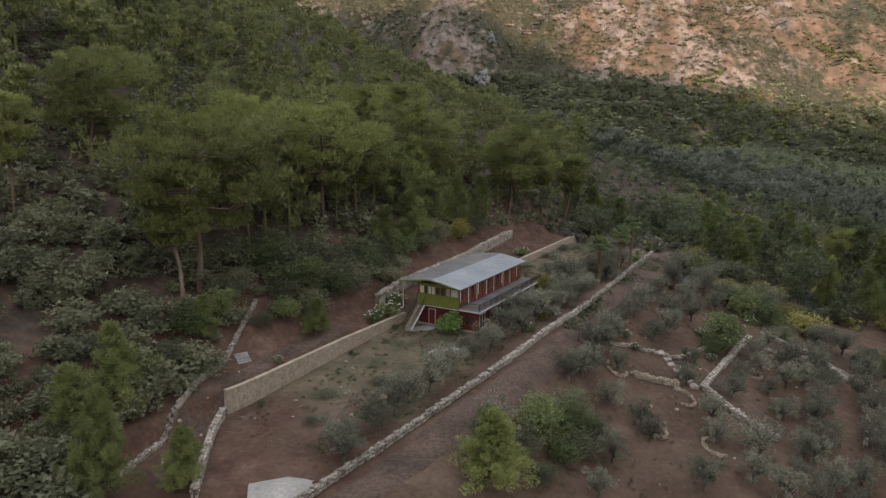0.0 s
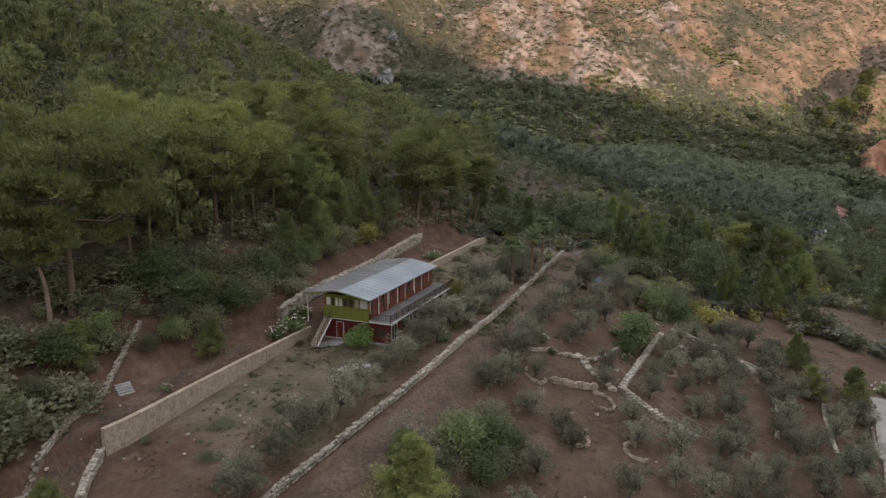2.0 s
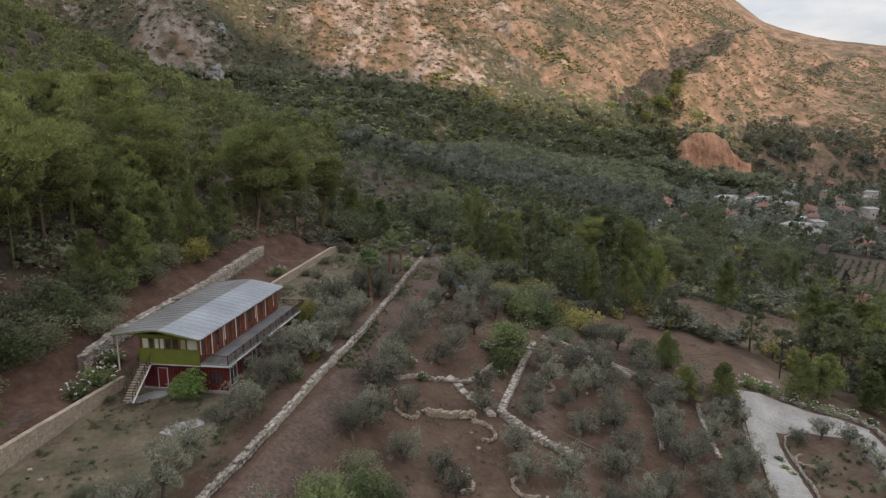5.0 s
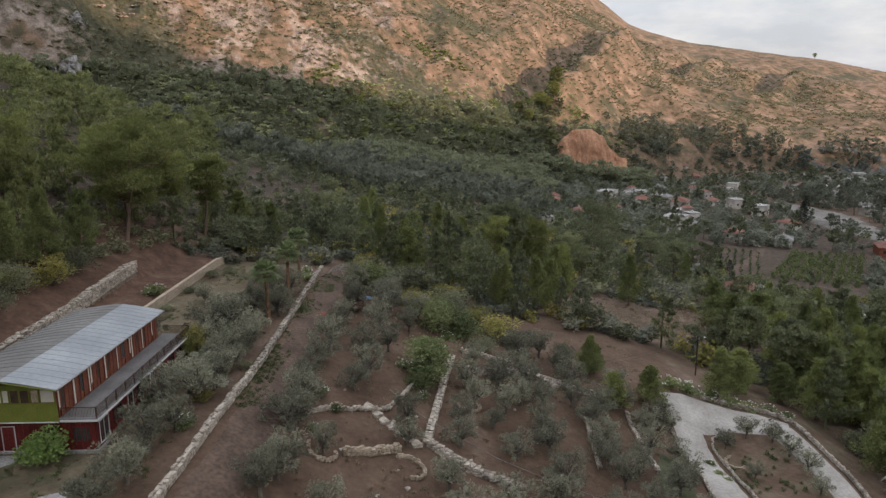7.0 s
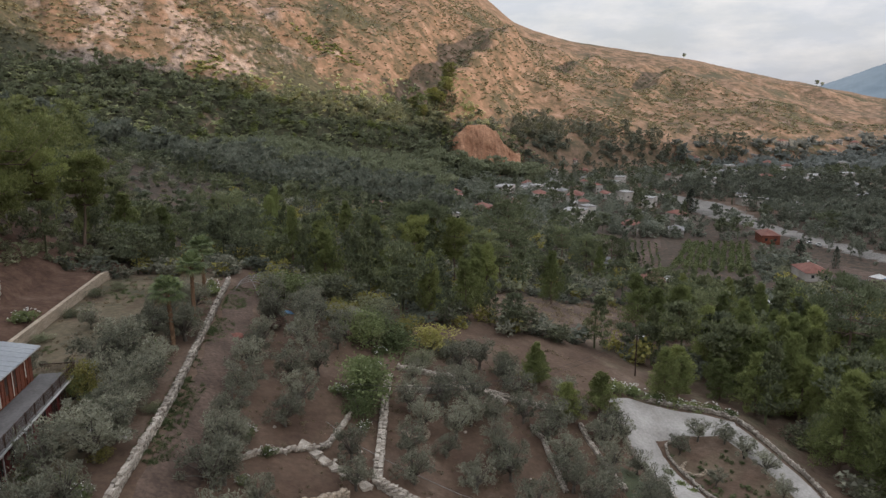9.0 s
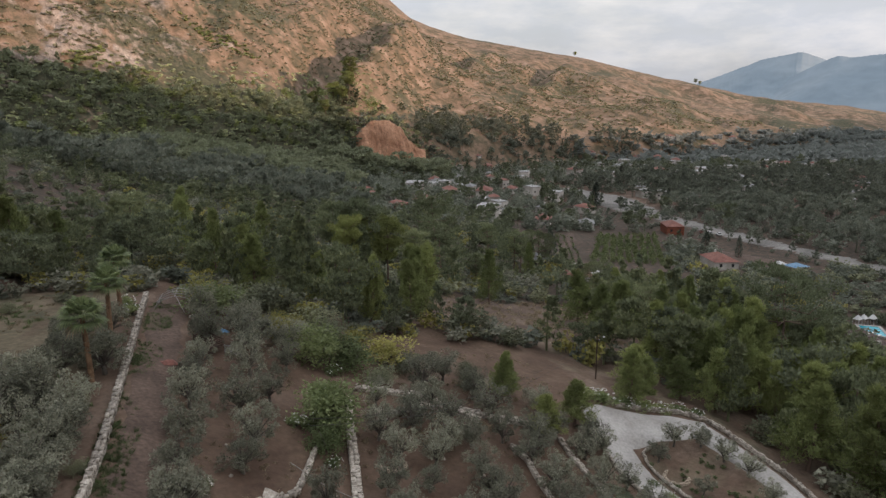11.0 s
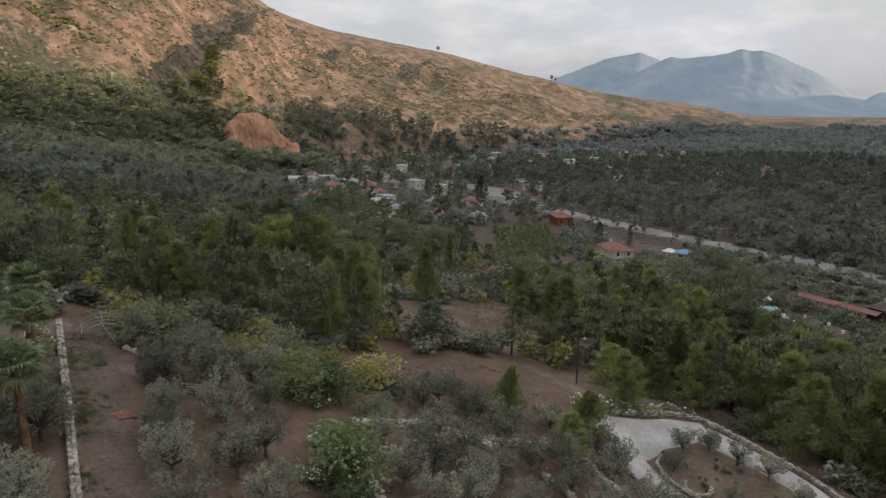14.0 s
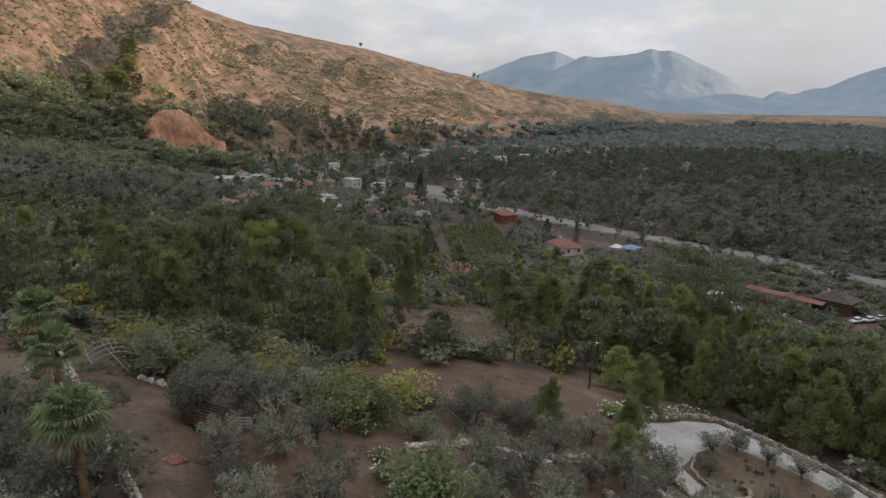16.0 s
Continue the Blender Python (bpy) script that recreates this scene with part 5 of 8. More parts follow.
# pines that stand out of the lower wood and the grove: u, s, height, crown width
for u, s, h, w in ((176.5, -4.1, 19.4, 13), (209.5, 24.3, 14.1, 12), (198.5, 30.3, 9.4, 9), (146.1, 76.2, 22.3, 15), (199.1, -4.2, 18.4, 12.8), (236.7, 31.6, 20.8, 16), (162.7, 43.9, 8.8, 9), (187.3, -43.9, 8.3, 10.3)):
    DARK_PINE.put(u, s, h, w * 1.25)
for u, s, h, w in ((153.8, 40.4, 12.2, 10), (136.5, 46.8, 12.1, 9), (182.2, 9.5, 10.8, 8.5), (170.5, -12.3, 8.2, 9.5), (175.2, -24.6, 10.7, 11), (138.9, 63, 6.9, 9), (117.2, 5.9, 4.4, 4.6), (124.4, 36.5, 6.7, 7), (139.2, 55.3, 12.5, 8.5), (141.2, 59.4, 12.9, 8.5), (114.8, 49.9, 4.2, 4.2), (121.4, 27.7, 6.6, 6.7), (130.6, 76.1, 11.5, 11), (125.9, 78.6, 11.1, 10.9), (117.9, 73.2, 11.2, 10.1), (124.3, 55.3, 11.1, 8.3), (149.6, -22.9, 10.4, 9.1), (143.5, -5.8, 12.2, 5.7), (147.6, 0.8, 11.1, 8), (163.9, 7.7, 13.2, 8), (175.1, 25.1, 12.4, 7.6), (128.4, 31, 6.5, 8.2), (125.3, 46.3, 9.2, 8.6), (142.9, 65.7, 15, 11.7)):
    CONE_PINE.put(u, s, h, w * 1.6)

# the pine grove between the drive and the village
lower = random.Random(88)
for k in range(74):
    u, s = lower.uniform(88, 180), lower.uniform(39, 84)
    if field_mask(*xy(u, s)) < 0.3 and not (u < 118 and s < 44):
        h = lower.uniform(8, 14)
        (CONE_PINE if lower.random() < 0.88 else DARK_PINE).put(u, s, h, h * lower.uniform(0.85, 1.15))

# old pines scattered through the lower wood
crowns = random.Random(91)
for k in range(26):
    u, s = crowns.uniform(146, 236), crowns.uniform(-48, 62)
    if field_mask(*xy(u, s)) < 0.2:
        h = crowns.uniform(9, 14)
        (DARK_PINE if k % 2 else CONE_PINE).put(u, s, h, h * crowns.uniform(0.8, 1.05))

# olives, terrace by terrace
for flat in (row(44, -39.2, 46, -41.4, 49.5, -40.3, 53, -40.0, 56, -40.4, 59, -39.6, 63, -39.8, 68, -39.4, 71, -38.4, 75, -38.6, 78, -37.6, 82, -40.2, 85.5, -39.4, 87, -37.2, 91, -38.6, 95, -37.7, 98, -41.2, 102, -40.6,
                 105, -42.7, 109, -40.6, 113, -41.0, 121, -41.2, 101, -43.6, 103, -41, 120, -38.2),
             row(74, -29.3, 77, -28.7, 83, -26.0, 84, -29.6, 87.5, -29.4, 90, -29.1, 94, -29.6, 96, -25.2, 100, -24.2, 100, -29.4, 105, -25.2, 105, -29.7, 108, -22.6, 109, -29.4, 113, -29.2, 113, -24.4, 116, -20.6,
                 119, -23.7, 121, -19.6, 120, -28.6, 123, -24.5, 126, -25.7, 129, -30, 66, -20.7, 60, -20, 57, -30),
             row(73, -18.8, 80, -12.8, 82, -8.3, 84, -14.3, 89, -18.6, 92, -13.2, 93, -19.0, 93, -7.1, 96, -13.5, 101, -11.4, 101, -7.9, 104, -5.7, 104.6, -12.6, 107, -8.5, 110, -8.0, 76, -8, 70, -12, 86, -4),
             row(86, -2.8, 89.5, -2.3, 91, 4.4, 94, 3.0, 95, -3.2, 97.5, -3.6, 98, 3.4, 99, 9.0, 100, -3.6, 102, 2.6, 105, 4.4, 105, -2.9, 108, -4.6, 111, 1.6, 115, 0.6, 117, -4.8, 119, -2.0, 80, 2, 84, 7, 104.6, 10.0, 107, 12.0, 112.5, 8)):
    for k, (u, s) in enumerate(flat):
        r = random.Random(int(u * 13 + s * 7))
        h = r.uniform(3.1, 4.5)
        OLIVE_TREE.put(u, s, h, h * r.uniform(0.92, 1.18))
grove = random.Random(77)
for u in np.arange(84, 128, 2.5):
    if all(not q - 5.5 < u < q + 1.4 for q in (107.6, 117.7, 125.2)):
        h = grove.uniform(3.0, 4.0)
        OLIVE_TREE.put(u + grove.uniform(-0.7, 0.7), -37.2 + grove.uniform(-0.9, 0.5), h, h * grove.uniform(1.0, 1.3))
for u in np.arange(88, 134, 4.3):
    for s in (-37.9, -41.6, -45.4, -49.2):
        if grove.random() < (0.35 if -43 < s < -40 else 0.08 if s < -40 else 0.0) and not (u < 98 and s < -40):
            h = grove.uniform(2.4, 3.3)
            OLIVE_TREE.put(u + grove.uniform(-1.2, 1.2), s + grove.uniform(-0.9, 0.9), h, h * grove.uniform(1.0, 1.3))
for u in np.arange(76, 132, 4.6):
    for s in (-28.8, -24.6, -20.6):
        if grove.random() < 0.30:
            h = grove.uniform(2.6, 3.5)
            OLIVE_TREE.put(u + grove.uniform(-1.4, 1.4), s + grove.uniform(-0.9, 0.9), h, h * grove.uniform(1.0, 1.3))
taken = [(o.location.x, o.location.y) for o in bpy.data.objects if o.name.startswith("olive_tree")]
for k in range(260):
    u, s = grove.uniform(72, 113), grove.uniform(-13, 12.5)
    x, y = xy(u, s)
    if min((x - q[0]) ** 2 + (y - q[1]) ** 2 for q in taken) > 3.4 ** 2 and (s > -8 or u > 92):
        h = grove.uniform(2.6, 3.8)
        OLIVE_TREE.put(u, s, h, h * grove.uniform(0.95, 1.25))
        taken.append((x, y))
for u, s, h in ((107.2, 21.2, 2.6), (109.2, 24.6, 3.0), (108.0, 27.6, 3.0), (104.5, 28.2, 2.8), (110.4, 13.6, 2.6), (107.4, 14.0, 2.8), (101.0, 28.8, 2.8), (100.0, 22.0, 2.2), (96.5, 28.0, 2.6)):
    OLIVE_TREE.put(u, s, h, h * 1.1, label="small open-crowned olive tree beside the drive")

# single shrubs and broadleaf trees
for u, s, h, w, kind in ((61.5, -27.4, 5.6, 6.6, LEAFY_TREE), (66, -25.6, 5.2, 6.4, LEAFY_TREE), (58.0, -27.6, 4.6, 5.6, SHRUB), (63.4, -23.6, 4.4, 6.0, SHRUB), (69.6, -27.0, 4.0, 5.2, SHRUB), (64.4, -28.6, 4.6, 5.4, SHRUB), (61.0, -24.4, 3.6, 4.6, LEAFY_TREE), (68.4, -23.6, 3.4, 4.6, SHRUB), (57.0, -24.6, 3.2, 4.4, SHRUB), (104.6, -17.2, 6.6, 8.6, LEAFY_TREE), (101.8, -17.8, 3.6, 5.0, LEAFY_TREE), (120, -17, 6.0, 8, LEAFY_TREE), (73.3, -46.0, 3.4, 4.6, FIG_BUSH),
                         (124, -8, 4.2, 8, GOLD_TREE), (122, -6, 3.6, 6, SHRUB), (128, -21, 3.8, 5, GOLD_TREE), (132, -28.5, 4.8, 10, LEAFY_TREE), (126, -20.5, 3.6, 6, GOLD_TREE), (121, -13, 4.8, 8, LEAFY_TREE),
                         (137, -30, 4.6, 8, GOLD_TREE), (74, -64.5, 5, 10, SHRUB), (68, -65.5, 4.8, 5, GOLD_TREE), (79, -64, 4.2, 8, SHRUB), (84, -62.8, 3.6, 6, SHRUB)):
    kind.put(u, s, h, w)
for u, s, h, w, kind in ((82.7, -41.6, 1.9, 2.6, SHRUB), (80.7, -38.4, 1.6, 2.2, SHRUB), (83.9, -37.4, 1.5, 2.2, GOLD_TREE), (119.1, -52.9, 1.6, 2.6, SHRUB), (127.5, -52.8, 1.8, 3.0, SHRUB), (110.8, -52.5, 1.2, 3.4, SHRUB), (131, -51, 1.8, 3, SHRUB), (134, -46, 1.6, 3.4, SHRUB), (118, 1.6, 3.0, 5, SHRUB), (131, -14, 4.2, 8, SHRUB), (136, -16, 5, 9, SHRUB), (129, -11, 3.4, 6, GOLD_TREE), (116.8, -10, 3.2, 5.5, SHRUB), (122.5, 2.2, 2.6, 4.5, SHRUB), (95.6, -42.6, 4.4, 3.6, GOLD_TREE), (95.2, -43.6, 3.2, 3.0, LEAFY_TREE),
                         (93.6, -41.4, 1.8, 3, SHRUB), (92, -35.9, 1.3, 2.2, SHRUB), (58, -46, 1.2, 3, SHRUB), (48, -47, 0.8, 3, SHRUB), (53, -49.5, 0.7, 4, SHRUB), (47.5, -54.2, 1.5, 1.2, SHRUB), (62, -53.6, 0.8, 1.0, SHRUB),
                         (71, -53.4, 0.9, 2.0, SHRUB), (78.4, -44.4, 1.3, 2.4, SHRUB), (80, -61.4, 3.4, 6, SHRUB), (63.5, -61.5, 3.2, 4.5, SHRUB)):
    kind.put(u, s, h, w)

# thickets on the bank between the retaining walls and the wood
for u, s, h, w, kind in ((70, -64.0, 5.6, 8, SHRUB), (74.5, -65.8, 6.2, 9, SHRUB), (66, -66, 5.2, 8, LEAFY_TREE), (62, -65.6, 4.4, 7, SHRUB), (78.5, -65, 5.4, 8, SHRUB), (82.5, -66, 6.0, 9, SHRUB), (87.5, -64.8, 4.6, 7, LEAFY_TREE),
                         (94, -65, 4.8, 7, SHRUB), (100, -66, 5.2, 8, SHRUB), (106, -64.8, 4.6, 7, GOLD_TREE), (112, -65.4, 5.0, 8, SHRUB), (70, -69.5, 6.6, 9, SHRUB), (63.5, -70, 6.0, 9, SHRUB), (58, -69, 5.0, 7, SHRUB),
                         (53.5, -67, 4.4, 6, LEAFY_TREE), (48, -66.5, 4.6, 7, SHRUB), (43, -64, 4.2, 7, SHRUB), (39, -62.5, 4.4, 7, SHRUB), (36, -60, 3.8, 6, GOLD_TREE), (33, -61, 4.4, 7, SHRUB), (29, -58, 4.4, 7, SHRUB), (60, -63, 3.6, 5, SHRUB), (64.5, -62.4, 4.4, 6, SHRUB), (69, -62.6, 4.6, 6, LEAFY_TREE), (73.5, -62.8, 4.2, 6, SHRUB), (56.5, -63.4, 3.0, 4, SHRUB), (47, -61.6, 2.6, 3.6, SHRUB)):
    (LEAFY_TREE if kind is SHRUB and int(u) % 3 == 0 else kind).put(u, s, h, w)


def palm(u, s, high, seed, span=1.9):
    """A fan palm: ringed trunk, arched fans of leaflets, a skirt of dead fronds."""
    r = random.Random(seed)
    ob = new("palm_tree")
    x, y = xy(u, s)
    ob.location = (x, y, ground_at(u, s) - 0.1)
    tagged(ob, "fan palm with ringed brown trunk and bright green fronds", "tree", "palms of the garden")
    lean = (r.uniform(-0.2, 0.2), r.uniform(-0.2, 0.2))
    hs = np.linspace(0, high, 26)
    rad = [0.24 + (0.045 if k % 2 else 0.0) - 0.05 * k / 26 for k in range(26)]
    part("trunk", soup("trunk", *tube([(lean[0] * (z / high) ** 2, lean[1] * (z / high) ** 2, z) for z in hs], rad, 9), PALM_BARK, True), None, ob)
    head = Vector((lean[0], lean[1], high))
    for k in range(34):
        a, el = k * 2.4, radians(80 - 105 * (k / 34) ** 0.9 + r.uniform(-8, 8))
        d = Vector((math.cos(a) * math.cos(el), math.sin(a) * math.cos(el), math.sin(el)))
        stem = span * r.uniform(0.45, 0.62)
        hub = head + d * stem
        side = d.cross(Vector((0, 0, 1))).normalized()
        over = side.cross(d).normalized()
        pieces = [tube([head, head + d * stem * 0.5 + Vector((0, 0, 0.03)), hub], [0.03, 0.024, 0.018], 4)]
        co, fa = [], []
        for j in range(17):
            t = (j - 8) / 8 * 1.75
            v = (d * math.cos(t) + side * math.sin(t)).normalized()
            ln = span * (0.62 - 0.16 * abs(t) / 1.75) * r.uniform(0.85, 1.1)
            wv = v.cross(over).normalized() * 0.075
            mid, tip = hub + v * ln * 0.6 + over * 0.03, hub + v * ln + Vector((0, 0, -0.30 * ln))
            b = len(co)
            co += [hub[:], (mid + wv)[:], (mid - wv)[:], tip[:]]
            fa += [(b, b + 1, b + 2), (b + 1, b + 3, b + 2)]
        pieces.append((np.array(co), np.array(fa)))
        part("frond", soup("frond", *joined(pieces), PALM if k < 32 else STRAW), None, ob)


palm(107.6, -37.9, 6.2, 1, 2.1)
palm(117.7, -37.9, 6.5, 2, 2.0)
palm(125.2, -38.1, 7.1, 3, 2.0)


def flowering(u, s, high, wide, seed):
    """An oleander: upright leafy stems dotted with white flowers."""
    r = np.random.RandomState(seed)
    ob = new("oleander")
    x, y = xy(u, s)
    ob.matrix_world = Matrix.LocRotScale((x, y, ground_at(u, s) - 0.05), Euler((0, 0, seed)), (wide, wide, high))
    wood, leaves = shrub_parts(seed + 400, 11, 60, 0.12, 0.026)
    part("trunk", soup("trunk", *wood, OLIVE_BARK), None, ob)
    part("crown", soup("crown", *leaves, BROAD), None, ob)
    n = 20
    d = r.normal(size=(n, 3))
    d /= np.linalg.norm(d, axis=1, keepdims=True)
    d[:, 2] = np.abs(d[:, 2])
    c = d * (0.44, 0.44, 0.40) + (0, 0, 0.42)
    co, fa = foliage(r, [(*q, 0.02, 0.02, 0.02) for q in c], 5, 0.042, 0.020, 0.4, True)
    tagged(part("blossom", soup("blossom", co, fa, PETAL), None, ob, "clusters of white flowers"), kind="stuff")
    tagged(ob, "oleander bush dotted with white flowers", "shrub", "flowering oleanders")


for k, (u, s, h, w) in enumerate(((72.6, -55.8, 2.5, 4.2), (69.6, -55.9, 2.0, 3.2), (76.5, -57.2, 2.0, 3.2), (114.8, -56.0, 2.0, 3.6), (53.2, -57.4, 1.1, 1.4), (130.4, -38.3, 1.9, 2.4), (127.2, -37.4, 1.7, 2.6), (92.4, -28.2, 1.5, 2.2), (90.6, -26.2, 1.3, 1.8),
                                  (104.8, -20.4, 1.5, 2.4), (99.2, -17.6, 1.2, 1.8), (79.0, -37.0, 1.4, 2.2), (117.6, 16.8, 2.4, 3.6), (117.8, 19.6, 2.2, 3.6), (117.6, 22.6, 1.8, 3.4), (117.6, 25.6, 1.7, 3.4), (110.3, -17.4, 1.8, 3.0), (107.4, -17.6, 2.0, 3.0), (105.2, -19.0, 1.8, 2.6))):
    flowering(u, s, h, w, k)
for k, (u, s, h, w) in enumerate(((117.4, 28.4, 1.6, 3.0), (117.6, 31.2, 1.5, 3.0), (116.8, 33.6, 1.2, 2.4), (99.6, 17.6, 0.9, 1.6), (103.2, 17.9, 1.0, 1.5), (97.4, 17.8, 0.8, 1.4), (85.8, -27.6, 1.0, 1.5), (117.6, -15.4, 1.4, 2.4), (113.4, -16.2, 1.2, 2.2))):
    flowering(u, s, h, w, k + 40)


def scatter(name, models, spots, material, label, category, sizes, widths):
    """Countless plants as one mesh: copies of a few models at spots (x, y), turned and scaled."""
    r = np.random.RandomState(len(spots))
    co, fa, base = [], [], 0
    pick = r.randint(0, len(models), len(spots))
    for m, (c, f) in enumerate(models):
        k = np.where(pick == m)[0]
        if not len(k):
            continue
        a = r.uniform(0, 6.283, len(k))
        p, h, w = spots[k], sizes[k], widths[k]
        x = c[None, :, 0] * np.cos(a)[:, None] - c[None, :, 1] * np.sin(a)[:, None]
        y = c[None, :, 0] * np.sin(a)[:, None] + c[None, :, 1] * np.cos(a)[:, None]
        z = land(p[:, 0], p[:, 1])
        v = np.stack([x * w[:, None] + p[:, 0:1], y * w[:, None] + p[:, 1:2], c[None, :, 2] * h[:, None] + z[:, None] - 0.02 * h[:, None]], -1)
        co.append(v.reshape(-1, 3))
        fa.append((f[None] + (np.arange(len(k)) * len(c))[:, None, None] + base).reshape(-1, 3))
        base += len(k) * len(c)
    me = soup(name, np.concatenate(co), np.concatenate(fa), material)
    return tagged(new(name, me), label, category, kind="stuff")


def cover(n, seed, r0, r1, b0, b1):
    """Random places between two distances and two bearings, even over the ground."""
    r = np.random.RandomState(seed)
    rad = np.sqrt(r.uniform(r0 * r0, r1 * r1, n))
    b = np.radians(r.uniform(b0, b1, n))
    return np.column_stack([rad * np.sin(b), rad * np.cos(b)])


def apart(p, d):
    """Drops places that crowd within about d of one before."""
    seen, keep = set(), []
    for k, q in enumerate(p):
        c = (int(q[0] // d), int(q[1] // d))
        if c not in seen:
            seen.add(c)
            keep.append(k)
    return p[keep]


# ---------------------------------------------------------------- where the houses of the valley stand
HOUSES = []
RED_ROOF, FLAT, GREY_ROOF = "white-walled village house under a clay tile roof", "white flat-roofed village house among trees", "village house under a dull grey roof"
for u, s, w, d, h, turn, roof, wall, label, st in ((475, 82, 15, 9, 5.4, -20, CAP, WALL, FLAT, 2), (462, 127, 15, 10, 6.2, -25, TILE, WALL, RED_ROOF, 2), (313, -10, 9, 6, 3.0, -30, TILE, WALL, RED_ROOF, 1), (344, 41, 12, 8, 3.2, -35, TILE, RUST, RED_ROOF, 1),
        (315, 23, 7, 6, 3.2, 10, CAP, WALL, FLAT, 1), (388, 35, 10, 7, 3.2, -30, TILE, WALL, RED_ROOF, 1), (305, 7, 5, 4, 2.6, 20, ROOF_OLD, WALL, GREY_ROOF, 1)):
    HOUSES.append((u, s, w, d, h, turn, roof, wall, label, st, 0.3))
for u, s, w, d, h, turn, roof, wall, label, st in ((660, 142, 14, 9, 9.0, -40, WHITE, TILE, "orange three-storey house with a white roof", 3), (706, 207, 13, 9, 4.8, -40, TILE, WALL, RED_ROOF, 2), (690, 212, 13, 9, 4.6, -20, TILE, TILE, RED_ROOF, 1),
        (600, 62, 19, 9, 3.4, -30, CAP, CAP, GREY_ROOF, 1), (353, 119, 11, 8, 3.2, -30, TILE, WALL, RED_ROOF, 1), (348, 141, 11, 7, 3.0, -25, ROOF_OLD, WALL, GREY_ROOF, 1), (326, 176, 13, 8, 4.0, -20, TILE, RUST, "long brick house under a clay tile roof", 1)):
    HOUSES.append((u, s, w, d, h, turn, roof, wall, label, st, 0.3))
for u, s, w, d, h, turn, roof, wall, label, st in ((257, 149, 14, 9, 3.0, -15, TILE, WALL, RED_ROOF, 1), (214, 66, 9, 7, 3.2, -20, TILE, WALL, RED_ROOF, 1), (225, 58, 6, 6, 3.2, 0, ROOF_OLD, WALL, GREY_ROOF, 1), (760, 367, 20, 10, 5.5, -35, TILE, WALL, RED_ROOF, 2),
        (732, 438, 18, 10, 5.5, -35, TILE, WALL, RED_ROOF, 2), (546, 354, 17, 11, 7.0, -35, CAP, WALL, FLAT, 2), (850, 636, 17, 10, 6, -40, TILE, WALL, RED_ROOF, 2), (542, 268, 12, 8, 4, -20, ROOF_OLD, WALL, GREY_ROOF, 1)):
    HOUSES.append((u, s, w, d, h, turn, roof, wall, label, st, 0.3))
for u, s, w, d, h, turn, roof, wall, label, st in ((158, 160, 10, 8, 3.6, 5, BROWN, BROWN, "large timber building under a dark roof", 1), (140, 100, 9, 7, 3.4, 20, BROWN, WALL, "low house under a dark brown roof", 1), (137, 122, 8, 7, 3.2, -15, BROWN, RUST, "low timber house under a dark roof", 1),
        (367, -52, 9, 6, 3.0, -20, ROOF_OLD, WALL, GREY_ROOF, 1), (372, -44, 5, 4, 2.6, 0, TILE, WALL, RED_ROOF, 1), (353, 90, 13, 10, 7.5, -35, CAP, WALL, "tall white flat-roofed house with balconies", 2), (366, 100, 9, 8, 4, -35, ROOF_OLD, WALL, GREY_ROOF, 1)):
    HOUSES.append((u, s, w, d, h, turn, roof, wall, label, st, 0.3))
for k, (u, s) in enumerate(((846, 611), (797, 540), (840, 638), (602, 500), (605, 529), (597, 561), (562, 343), (568, 368), (786, 471), (808, 505), (520, 130), (540, 150), (505, 112), (560, 120), (585, 180), (450, 100), (430, 118), (498, 160))):
    HOUSES.append((u, s, 10 + k % 4 * 1.6, 8, 3.4 if k % 3 else 6.0, -40 + k * 9 % 50, TILE if k % 2 else CAP, WALL, RED_ROOF if k % 2 else FLAT, 1 if k % 3 else 2, 0.8))
for k, (u, s) in enumerate(((150, 111), (155.5, 113), (161, 116), (166.5, 119), (147, 121), (153, 125))):
    HOUSES.append((u, s, 5.0, 4.2, 2.5, -25 + k * 5, BROWN, WALL if k % 3 == 0 else RUST, "small timber cabin under a dark roof", 1, 0.2))
town = random.Random(12)
for k in range(64):
    u, s = town.uniform(370, 820), 0
    s = town.uniform(70, 190) * (u / 430) if k < 30 else town.uniform(250, 560)
    if abs(s - 205) < 30 and u < 560 or ground_at(u, s) > -14:
        continue
    w = town.uniform(7, 14)
    roof, wall, label = town.choice(((TILE, WALL, RED_ROOF), (CAP, WALL, FLAT), (TILE, WALL, RED_ROOF), (ROOF_OLD, WALL, GREY_ROOF), (ROOF_OLD, WALL, GREY_ROOF)))
    HOUSES.append((u, s, w, w * 0.7, town.choice((3.2, 3.4, 5.8)), town.uniform(-50, 20), roof, wall, label, 1, 0.6))
for u, s, w, d, h, roof, wall, label in ((139.6, 86.2, 5, 4.5, 4.2, BROWN, WHITE, "white gabled cabin under a dark roof"), (141, 98.8, 8, 6, 3, ROOF_OLD, WALL, GREY_ROOF), (161.1, 102.3, 8, 6, 3, ROOF_OLD, WALL, GREY_ROOF), (160.5, 118.4, 4.5, 3.6, 2.6, BROWN, WALL, "small cabin under a dark roof with a pale edge"), (160, 126, 4.5, 3.6, 2.6, BROWN, WALL, "small cabin under a dark roof with a pale edge"), (155, 110.8, 4.5, 3.6, 2.6, BROWN, WALL, "small cabin under a dark roof with a pale edge")):
    HOUSES.append((u, s, w, d, h, 10, roof, wall, label, 1, 0.2))
